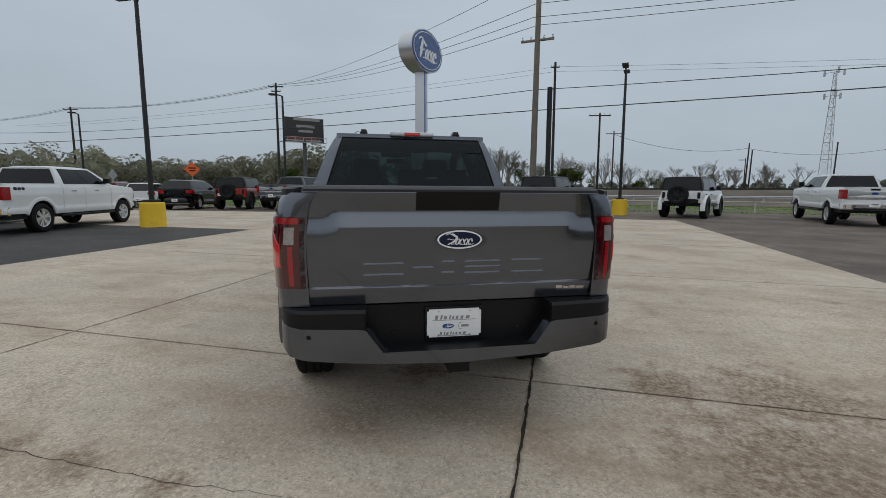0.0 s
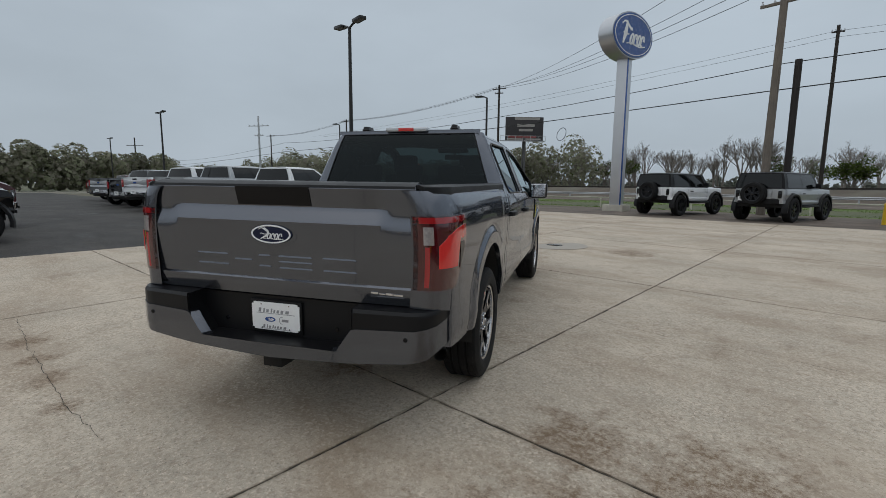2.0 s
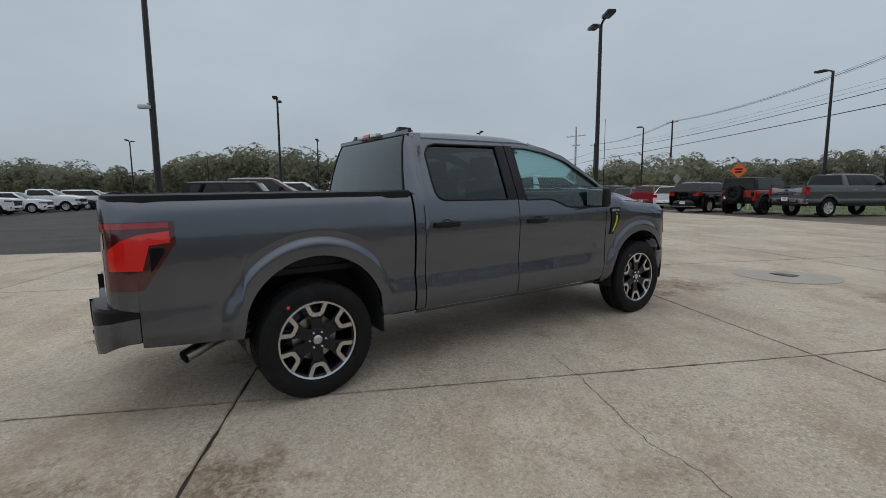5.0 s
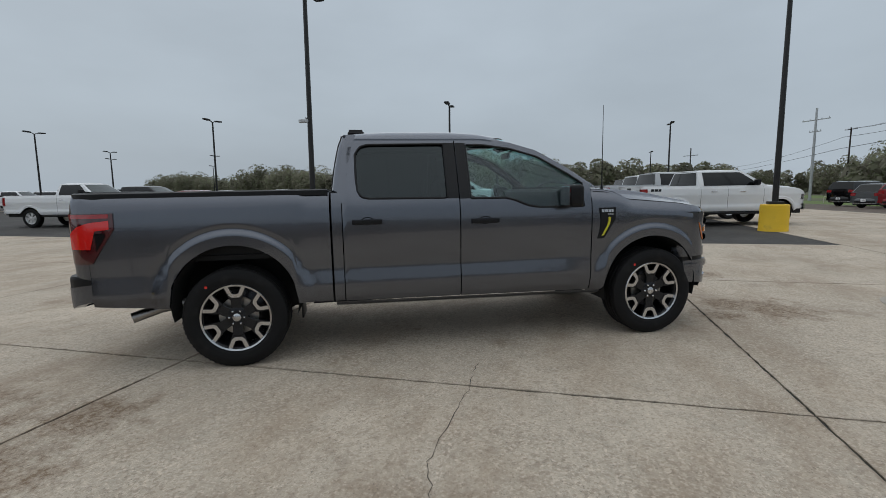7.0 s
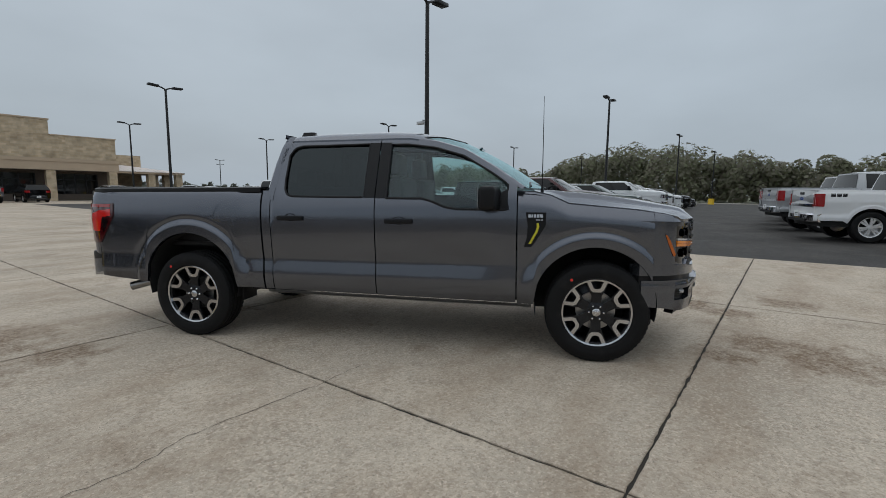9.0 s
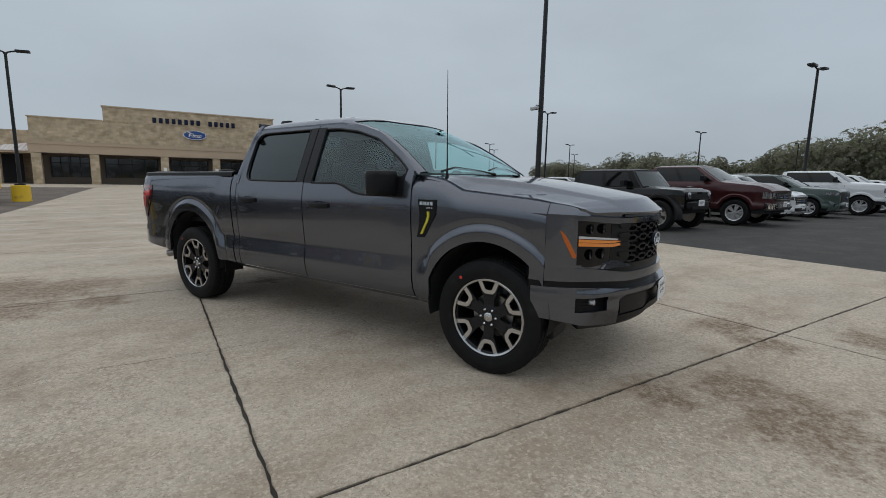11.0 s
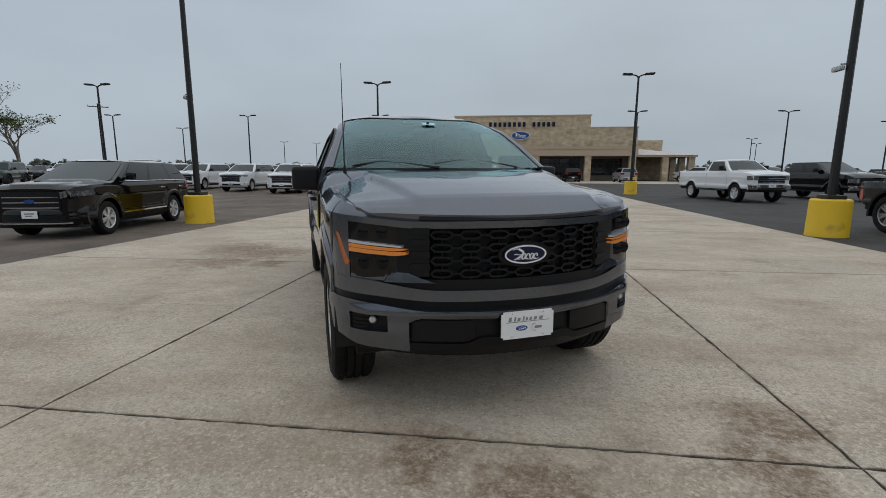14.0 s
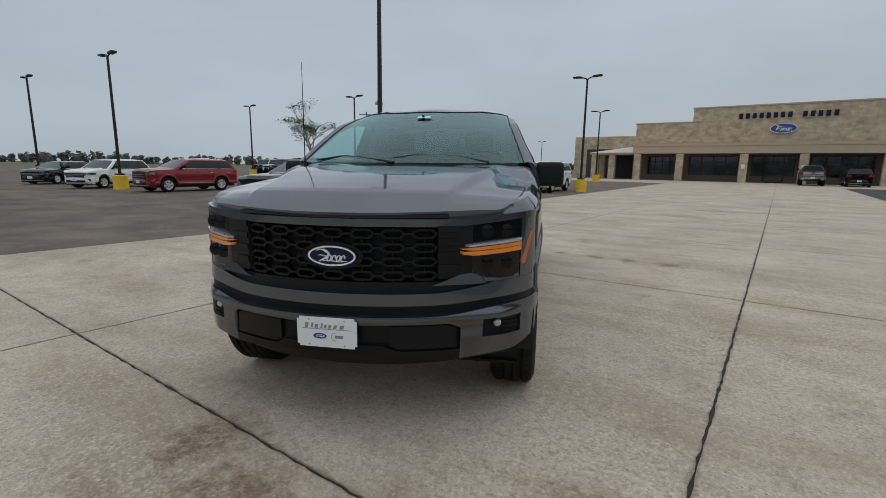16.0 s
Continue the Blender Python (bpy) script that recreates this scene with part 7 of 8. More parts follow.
    if bed or boxy:
        for sgn in (1, -1):
            bm = bmesh.new()
            x0, x1 = sorted((sgn * W * 0.90, sgn * (W + 0.06)))
            box(bm, x0, x1, ra + arch + 0.12, fa - arch - 0.10, zr - 0.10, zr - 0.03, 0.02)
            part("running_board", bm, PLASTIC, ob, "black running board")
    elif S["bumper"] == "body":
        for sgn in (1, -1):
            bm = bmesh.new()
            tube(bm, [cab(u, 0.03, sgn) + Vector((sgn * 0.010, 0, 0)) for u in span(0.04, 0.94, 12)], 0.012, 6)
            part("belt_trim", bm, GLOSSBLACK if dark else CHROME, cabin, "trim under the side windows")
    # underbody
    bm = bmesh.new()
    box(bm, -W * 0.86, W * 0.86, yr + 0.15, yf - 0.15, zr - 0.10, zr + 0.18)
    box(bm, -W * 0.60, W * 0.60, yr + 0.10, yf - 0.12, zr, zb - 0.15)
    part("underbody", bm, UNDER, ob, "black underbody")
    # nose: grille, lamps, bumper
    bcol = {"chrome": CHROME, "black": PLASTIC, "body": colour}[S["bumper"]]
    gh0, gh1 = zr + 0.22, zn - 0.08
    face_y = lambda xx: yf + 0.04 * (1 - (xx / (sx(yf, zn - 0.1))) ** 2)
    bm = bmesh.new()
    gw = W * (0.60 if not boxy else 0.80)
    sheet(bm, [[Vector((xx, face_y(xx) + 0.012, z)) for z in (gh0 + 0.08, gh1)] for xx in span(-gw, gw, 8)], (0, -0.03, 0))
    grille_ = part("grille", bm, PLASTIC, ob, "black grille")
    if not dark:
        for k in range(3):
            bm = bmesh.new()
            z = gh0 + 0.11 + k * (gh1 - gh0 - 0.12) / 3
            if boxy:
                for xx in span(-gw * 0.5, gw * 0.5, 6):
                    box(bm, xx - 0.012, xx + 0.012, face_y(xx), face_y(xx) + 0.02, z, z + 0.12)
            else:
                sheet(bm, [[Vector((xx, face_y(xx) + 0.024, zz)) for zz in (z, z + 0.022)] for xx in span(-gw * 0.95, gw * 0.95, 8)], (0, -0.02, 0))
            part("grille_bar", bm, GLOSSBLACK if boxy else CHROME, grille_)
    for sgn in (1, -1):
        bm = bmesh.new()
        if boxy:
            lathe(bm, [(0.085, 0.0), (0.085, 0.025), (0.06, 0.035), (0.0005, 0.04)], "y", 20, (sgn * gw * 0.80, face_y(gw * 0.8), (gh0 + gh1) / 2 + 0.07))
        else:
            hx0, hx1 = gw, sx(yf - 0.10, zn - 0.1)
            rows = []
            for t in span(0, 1, 6):
                if t < 0.6:
                    xx = hx0 + (sx(yf, zn - 0.1) - hx0) * t / 0.6
                    yy = face_y(xx) + 0.01
                else:
                    yy = yf - (0.22 if S["bumper"] == "chrome" else 0.38) * (t - 0.6) / 0.4
                    xx = sx(yy, zn - 0.15) + 0.008
                rows.append([Vector((sgn * xx, yy, z)) for z in ((zn - 0.26, zn - 0.07) if S["bumper"] == "chrome" else (zn - 0.22 + 0.06 * t, zn - 0.08 + 0.035 * t))])
            sheet(bm, rows, (-0.02 * sgn, -0.01, 0))
        part("headlamp", bm, HEADLAMP, ob, "clear headlamp")
        # tail lamp
        bm = bmesh.new()
        if boxy and not bed:
            box(bm, sgn * W * 0.80 - 0.06, sgn * W * 0.80 + 0.06, yr - 0.03, yr + 0.05, zb - 0.36, zb - 0.08, 0.01)
            part("tail_lamp", bm, SMOKE, ob, "smoked tail lamp")
        else:
            z1 = (S["bedz"] if bed else zb) - (0.10 if bed else 0.06)
            z0 = z1 - (0.34 if bed else 0.20)
            rows = []
            for t in span(0, 1, 6):
                if t < 0.5:
                    xx = W * (0.80 if bed else 0.62) + (sx(yr, z1) + 0.006 - W * (0.80 if bed else 0.62)) * t / 0.5
                    yy = yr - 0.008
                else:
                    yy = yr + (0.18 if bed else 0.26) * (t - 0.5) / 0.5
                    xx = sx(yy, (z0 + z1) / 2) + 0.010
                rows.append([Vector((sgn * xx, yy, z)) for z in (z0, z1)])
            sheet(bm, rows, (-0.02 * sgn, 0.01, 0))
            part("tail_lamp", bm, RED, ob, "red tail lamp")
        # mirror and handles
        bm = bmesh.new()
        mz = zb + 0.10
        box(bm, bw - 0.02, bw + 0.10, yc - 0.48, yc - 0.42, mz - 0.05, mz, 0.01)
        box(bm, bw + 0.05, bw + 0.24, yc - 0.52, yc - 0.38, mz - 0.06, mz + (0.16 if kind in ("heavy", "regular") else 0.11), 0.03, 3)
        for v in bm.verts:
            v.co.x *= sgn
        part("door_mirror", bm, PLASTIC if S["bumper"] != "body" else GLOSSBLACK, ob, "black door mirror")
        nh = 1 if nd == 1 else 2
        for k in range(nh):
            bm = bmesh.new()
            hy = (yb0 + 0.55 + k * 1.02) if nh == 2 else yb0 + 0.30
            hx = sx(hy, zb - 0.18)
            box(bm, hx - 0.01, hx + 0.028, hy - 0.10, hy + 0.10, zb - 0.20, zb - 0.165, 0.008)
            for v in bm.verts:
                v.co.x *= sgn
            part("door_handle", bm, PLASTIC if boxy or dark else CHROME, ob, "door handle")
        # seams of the doors
        bm = bmesh.new()
        for yy in ([ycab + 0.10, ycab + 1.05, yc - 0.12] if nd > 1 else [ycab + 0.08, yc - 0.12]):
            yy = min(yy, yc)
            if abs(yy - ra) < arch and not bed:
                yy = ra + arch + 0.02
            sheet(bm, [[Vector((sgn * (sx(yy, z) + 0.003), yy + d, z)) for d in (-0.005, 0.005)] for z in span(zr + 0.06, zb - 0.01, 8)])
        part("door_seam", bm, PLASTIC, ob)
        if S["bumper"] == "body":
            bm = bmesh.new()
            sheet(bm, [[Vector((sgn * (sx(yy, zr + 0.13) + 0.010), yy, z)) for z in (zr + 0.115, zr + 0.15)] for yy in span(ra + arch + 0.05, fa - arch - 0.05, 6)], (-0.01 * sgn, 0, 0))
            part("side_strip", bm, CHROME, ob, "chrome strip along the doors")
            bm = bmesh.new()
            sheet(bm, [[Vector((sgn * (sx(yy, z) + 0.006), yy, z)) for z in (zr - 0.02, zr + 0.06)] for yy in span(ra + arch, fa - arch, 6)], (-0.01 * sgn, 0, 0))
            part("side_cladding", bm, PLASTIC, ob, "black lower cladding")
        if S.get("flare"):
            for a in (fa, ra):
                bm = bmesh.new()
                rows = []
                for k in range(15):
                    t = math.pi * (-0.05 + 1.10 * k / 14)
                    yy, zz = a + arch * math.cos(t), R + arch * math.sin(t)
                    y2, z2 = a + (arch + 0.11) * math.cos(t), R + (arch + 0.12) * math.sin(t)
                    xo = W * 0.97
                    rows.append([Vector((sgn * (xo + 0.10), yy, zz)), Vector((sgn * (xo + 0.105), (yy + y2) / 2, (zz + z2) / 2)), Vector((sgn * (xo - 0.03), y2, z2))])
                sheet(bm, rows, (-0.06 * sgn, 0, 0))
                part("fender_flare", bm, flare, ob, "wide fender flare", 50.0)
        if S.get("rails"):
            bm = bmesh.new()
            e0, e1 = cab(0.12, 1, sgn), cab(0.88, 1, sgn)
            pts = [e0 * (1 - t) + e1 * t + Vector((-0.05 * sgn, 0, 0.035 + 0.035 * math.sin(math.pi * t))) for t in span(0, 1, 8)]
            tube(bm, pts, 0.018, 6)
            part("roof_rail", bm, CHROME if not dark else SILVER, ob, "roof rail")
    # bumpers
    for end, yy, s1 in (("front_bumper", yf, 1), ("rear_bumper", yr, -1)):
        bm = bmesh.new()
        rows = []
        hwid = W * (0.96 if not boxy else 0.88)
        soft = S["bumper"] == "body"
        for u in span(-1, 1, 16):
            yy2 = yy + s1 * ((0.075 - 0.30 * abs(u) ** 3.2) if soft else (0.085 - 0.16 * u ** 4))
            if soft:
                rows.append([Vector((u * hwid, yy2 - s1 * 0.05, zr - 0.04)), Vector((u * hwid, yy2, zr + 0.04)), Vector((u * hwid, yy2 + s1 * 0.01, zr + 0.20)), Vector((u * hwid, yy2 - s1 * 0.01, zr + 0.30)), Vector((u * hwid, yy2 - s1 * 0.06, zr + 0.36))])
            else:
                rows.append([Vector((u * hwid, yy2 - s1 * 0.03, zr + 0.02)), Vector((u * hwid, yy2, zr + 0.06)), Vector((u * hwid, yy2, zr + 0.21)), Vector((u * hwid, yy2 - s1 * 0.06, zr + 0.25))])
        sheet(bm, rows, (0, -0.05 * s1, 0))
        bp = part(end, bm, bcol, ob, "bumper")
        bm = bmesh.new()
        sheet(bm, [[Vector((u * hwid * (0.70 if soft else 0.62), yy + s1 * (0.094 - (0.10 * u ** 4 if soft else 0)), z)) for z in ((zr + 0.05, zr + 0.17) if soft else (zr + 0.03, zr + 0.10))] for u in span(-1, 1, 8)], (0, -0.03 * s1, 0))
        part("bumper_insert", bm, PLASTIC, bp)
        if soft:
            bm = bmesh.new()
            sheet(bm, [[Vector((u * hwid * 0.80, yy + s1 * (0.096 - 0.12 * u ** 4), z)) for z in (zr - 0.005, zr + 0.025)] for u in span(-1, 1, 8)], (0, -0.03 * s1, 0))
            part("skid_strip", bm, SILVER, bp, "silver lower strip")
            for sg in (1, -1) if s1 > 0 else ():
                bm = bmesh.new()
                sheet(bm, [[Vector((sg * hwid * u, yy + 0.090 - 0.30 * u ** 3.2, z)) for z in (zr + 0.12, zr + 0.24)] for u in span(0.76, 0.90, 4)], (0, -0.03, 0))
                part("fog_pocket", bm, PLASTIC, bp, "black fog lamp pocket")
        bm = bmesh.new()
        px = 0.0 if not (boxy and s1 < 0) else -W * 0.55
        zp = zr + (0.20 if s1 > 0 else 0.22)
        yp = yy + s1 * 0.105
        box(bm, px - 0.16, px + 0.16, yp - 0.004, yp + 0.004, zp - 0.08, zp + 0.08, 0.002, 1)
        pl = part("dealer_plate", bm, WHITEPLATE, ob, "white dealer plate with grey bars")
        bm = bmesh.new()
        box(bm, px - 0.10, px + 0.10, yp + s1 * 0.004 - 0.001, yp + s1 * 0.006 + 0.001, zp + 0.01, zp + 0.035)
        part("plate_bar", bm, GREYINK, pl)
        bm = bmesh.new()
        box(bm, px - 0.06, px + 0.08, yp + s1 * 0.004 - 0.001, yp + s1 * 0.006 + 0.001, zp - 0.035, zp - 0.015)
        part("plate_bar", bm, GREYINK, pl)
    if not boxy:
        bm = bmesh.new()
        oval(bm, 0.11, 0.045, yf + 0.062, 20, (0, (gh0 + gh1) / 2 + 0.03), 0.012)
        part("emblem", bm, BLUE, ob, "blue oval emblem")
    if bed and not boxy:
        bm = bmesh.new()
        box(bm, -0.14, 0.14, yr - 0.012, yr + 0.01, S["bedz"] - 0.13, S["bedz"] - 0.06, 0.006)
        part("gate_handle", bm, PLASTIC, ob, "black tailgate handle")
        bm = bmesh.new()
        oval(bm, 0.11, 0.045, yr - 0.004, 20, (0, S["bedz"] - 0.24), -0.012)
        part("emblem", bm, BLUE, ob, "blue oval emblem")
        bm = bmesh.new()
        sheet(bm, [[Vector((u * W * 0.78, yr - 0.010, z)) for z in (zr + 0.42, zr + 0.50)] for u in (-1, 0, 1)], (0, 0.02, 0))
        part("gate_trim", bm, bcol if dark is False else PLASTIC, ob)
        if not dark:
            bm = bmesh.new()
            zm = S["bedz"] - 0.24
            sheet(bm, [[Vector((u * W * 0.76, yr - 0.006 + 0.012 * abs(q), zm + 0.11 * q)) for q in (-1, -0.8, 0, 0.8, 1)] for u in span(-1, 1, 6)], (0, 0.02, 0))
            part("gate_panel", bm, SILVERPAINT, ob, "silver panel across the tailgate")
        if kind == "pickup" and colour is WHITEPAINT:
            for sgn in (1, -1):
                bm = bmesh.new()
                for a, b in ((0.30, 0.41), (0.43, 0.54), (0.56, 0.66)):
                    prism(bm, [Vector((sgn * (sx(yr + q, z) + 0.003), yr + q, z)) for q, z in ((a, 1.20), (b, 1.20), (b + 0.01, 1.285), (a + 0.01, 1.285))], (-0.002 * sgn, 0, 0))
                part("decal_bars", bm, PLASTIC, ob, "dark decal bars on the bed side")
    # wheels
    tm, rm = far_wheel(R, 0.26 if R < 0.4 else 0.29, face)
    track = W - 0.15 + (0.09 if boxy else 0)
    for sgn in (1, -1):
        for a in (fa, ra):
            w = new("wheel")
            w.parent = ob
            w.matrix_basis = pose(sgn * track, a, R, 0, 0, 0 if sgn > 0 else 180)
            for nm, me in (("tyre", tm), ("rim", rm)):
                q = new(nm, me)
                q.parent = w
    if S.get("spare"):
        w = new("spare_wheel")
        w.parent = ob
        w.matrix_basis = pose(-0.08, yr - 0.20, zb - 0.20, 0, 0, -90)
        for nm, me in zip(("tyre", "rim"), far_wheel(R - 0.03, 0.29, DARKRIM)):
            q = new(nm, me)
            q.parent = w
        bm = bmesh.new()
        box(bm, -0.62, 0.46, yr - 0.035, yr - 0.005, zb - 0.44, zb - 0.05, 0.01)
        part("tail_gate", bm, colour, ob)
    return ob


car("offroad", WHITEPAINT, -4.6, 25.7, -16, "white off-road SUV with black roof and flares", "off-road SUV", "off-road SUVs by the road", DARKRIM, PLASTIC, True)
car("offroad", SILVERPAINT, -0.45, 25.0, -16, "silver off-road SUV with black roof and spare wheel", "off-road SUV", "off-road SUVs by the road", DARKRIM, PLASTIC, True)
car("offroad", WHITEPAINT, 6.4, 25.4, -27, "white off-road SUV with black roof and white flares", "off-road SUV", "off-road SUVs by the road", DARKRIM, PLASTIC, True, WHITEPAINT)
car("heavy", WHITEPAINT, 11.75, 23.75, -9, "white heavy crew-cab pickup with chrome bumper", "pickup truck", "parked pickups", ALLOY, None, False)
car("heavy", GREYPAINT, -16.4, 27.3, 2, "dark grey heavy pickup parked beside the grass", "pickup truck", "parked pickups", ALLOY, None, False)
car("offroad", ORANGEPAINT, -19.4, 25.6, 18, "red off-road SUV with black roof and spare wheel", "off-road SUV", "off-road SUVs by the road", DARKRIM, PLASTIC, True)
car("suv", BLACKPAINT, -22.6, 25.0, 20, "black SUV with silver wheels", "SUV", "parked SUVs", ALLOY, None, True)
car("crossover", WHITEPAINT, -28.2, 27.2, 28, "white crossover parked beside a black SUV", "crossover", "parked SUVs", ALLOY)
car("suv", REDPAINT, -31.5, 27.6, 28, "dark red SUV with silver wheels", "SUV", "parked SUVs", ALLOY)
car("crossover", GREYPAINT, -35.8, 28.2, 28, "dark grey crossover parked beside the grass", "crossover", "parked SUVs", ALLOY)
car("bigsuv", BLACKPAINT, -41.0, 29.5, 28, "large black SUV with silver wheels", "SUV", "parked SUVs", ALLOY, None, True)

PK = "parked pickups"
car("pickup", WHITEPAINT, -15.85, 11.63, 17.5, "white crew-cab pickup with chrome wheels on asphalt", "pickup truck", PK, ALLOY)
car("heavy", SILVERPAINT, -19.5, 11.0, 17, "silver heavy crew-cab pickup on asphalt", "pickup truck", PK, ALLOY)
car("heavy", WHITEPAINT, -23.0, 10.8, 17, "white heavy crew-cab pickup with chrome bumper", "pickup truck", PK, ALLOY)
car("pickup", BLACKPAINT, -26.5, 10.8, 16, "black crew-cab pickup with dark trim", "pickup truck", PK, DARKRIM, None, True)
car("heavy", GREYPAINT, -30.0, 11.0, 16, "dark grey heavy pickup with chrome bumper", "pickup truck", PK, ALLOY)
car("heavy", WHITEPAINT, -33.4, 12.4, 9, "white heavy crew-cab pickup with chrome bumper", "pickup truck", PK, ALLOY)
car("heavy", WHITEPAINT, -37.4, 12.8, 9, "white heavy crew-cab pickup with chrome bumper", "pickup truck", PK, ALLOY)
car("pickup", MAROONPAINT, -41.4, 12.9, 9, "dark red crew-cab pickup in a row", "pickup truck", PK, ALLOY)

car("gladiator", BLACKPAINT, -12.35, 0.15, 4, "black boxy off-road pickup with a removable top", "pickup truck", PK, STEEL, PLASTIC, True)
car("pickup", MAROONPAINT, -16.1, 0.15, 6, "maroon crew-cab pickup with silver wheels", "pickup truck", PK, ALLOY)
car("crossover", WHITEPAINT, -19.6, -0.2, 6, "white crossover parked in a row", "crossover", "parked SUVs", ALLOY)
car("suv", GREENPAINT, -23.2, -0.2, 6, "dark green SUV parked in a row", "SUV", "parked SUVs", ALLOY, None, True)
car("heavy", WHITEPAINT, -27.6, -0.4, 6, "white heavy crew-cab pickup with chrome bumper", "pickup truck", PK, ALLOY)
car("bigsuv", WHITEPAINT, -32.2, -0.4, 6, "large white SUV with roof rails", "SUV", "parked SUVs", ALLOY)
car("suv", WHITEPAINT, -37.0, -0.6, 6, "white SUV with roof rails", "SUV", "parked SUVs", ALLOY)
car("suv", BLACKPAINT, -42.0, -0.8, 6, "black SUV with silver wheels", "SUV", "parked SUVs", ALLOY, None, True)
car("sedan", BLACKPAINT, -47.0, -1.0, 6, "black sedan at the end of a row", "sedan", "parked sedans", ALLOY)

car("regular", WHITEPAINT, -14.0, -15.3, 10, "white regular-cab heavy pickup with chrome bumper", "pickup truck", PK, ALLOY)
car("pickup", BLACKPAINT, -19.0, -16.9, 12, "black crew-cab pickup with dark trim", "pickup truck", PK, DARKRIM, None, True)
car("suv", BLACKPAINT, 7.6, -0.8, 12, "black SUV with silver wheels and chrome strip", "SUV", "parked SUVs", ALLOY)
for i, (x, y) in enumerate(((7.9, -20.0), (11.9, -20.6), (16.1, -22.1), (20.6, -23.4), (25.2, -25.0))):
    car("bigsuv", WHITEPAINT, x, y, (5, 10, 5, 5, 6)[i], "large white SUV parked facing the concrete lane", "SUV", "white SUVs in a row", ALLOY)
car("suv", REDPAINT, 22.4, -3.85, 5, "dark red SUV with silver wheels", "SUV", "parked SUVs", ALLOY)
car("crossover", WHITEPAINT, 28.23, -2.20, 28, "white crossover behind a yellow pole base", "crossover", "parked SUVs", ALLOY)
car("sedan", BLACKPAINT, 34.47, -1.58, 34, "black sedan parked in the lot", "sedan", "parked sedans", ALLOY)
for i, c in enumerate((GREENPAINT, BLUEPAINT, WHITEPAINT, BLUEPAINT, GREYPAINT)):
    car("offroad", c, 36.5 + 3.6 * i, -21.6 - 1.6 * i, 30, ("grey-green", "steel blue", "white", "steel blue", "dark grey")[i] + " off-road SUV in a far row", "off-road SUV", "off-road SUVs in the lot", DARKRIM)
car("pickup", WHITEPAINT, 56.0, -22.0, 30, "white crew-cab pickup in the far lot", "pickup truck", PK, ALLOY)
# by the showroom
car("heavy", GREYPAINT, -7.3, -52.2, 180, "dark pickup parked against the showroom", "pickup truck", PK, ALLOY)
car("suv", BLACKPAINT, -10.8, -52.0, 180, "black SUV parked against the showroom", "SUV", "parked SUVs", ALLOY, None, True)
car("suv", SILVERPAINT, -17.2, -51.0, 180, "silver SUV parked at the showroom", "SUV", "parked SUVs", ALLOY)
car("pickup", SILVERPAINT, -27.2, -55.0, 250, "silver pickup beside the covered drive", "pickup truck", PK, ALLOY)
car("sedan", GREYPAINT, -25.6, -49.5, 200, "dark grey sedan behind a yellow pole base", "sedan", "parked sedans", ALLOY)
# far rows in the west lot
rng = random.Random(5)
FARROW = [("suv", WHITEPAINT, "white SUV"), ("suv", BLACKPAINT, "black SUV"), ("pickup", WHITEPAINT, "white crew-cab pickup"), ("crossover", WHITEPAINT, "white crossover"), ("suv", REDPAINT, "dark red SUV"), ("crossover", GREYPAINT, "dark grey crossover"), ("bigsuv", WHITEPAINT, "large white SUV"), ("sedan", BLACKPAINT, "black sedan")]
CAT = {"suv": "SUV", "bigsuv": "SUV", "pickup": "pickup truck", "crossover": "crossover", "sedan": "sedan"}
for row, (x0, y0, dx, dy, n, yaw) in enumerate(((-30, -22.5, -4.2, -0.3, 7, 10), (-26, -44, -4.4, -0.6, 8, 10), (-36, -66, -5.0, -1.0, 7, 10), (48, -38, 5.0, -1.5, 6, 30), (26, -46, 4.6, -1.0, 5, 20), (50, 4, 4.2, 1.5, 5, 40))):
    for i in range(n):
        k, c, l = FARROW[rng.randrange(len(FARROW))]
        car(k, c, x0 + dx * i, y0 + dy * i, yaw + rng.uniform(-4, 4), l + " in a far row of the lot", CAT[k], "far parked cars", ALLOY, None, c is BLACKPAINT and k == "suv")


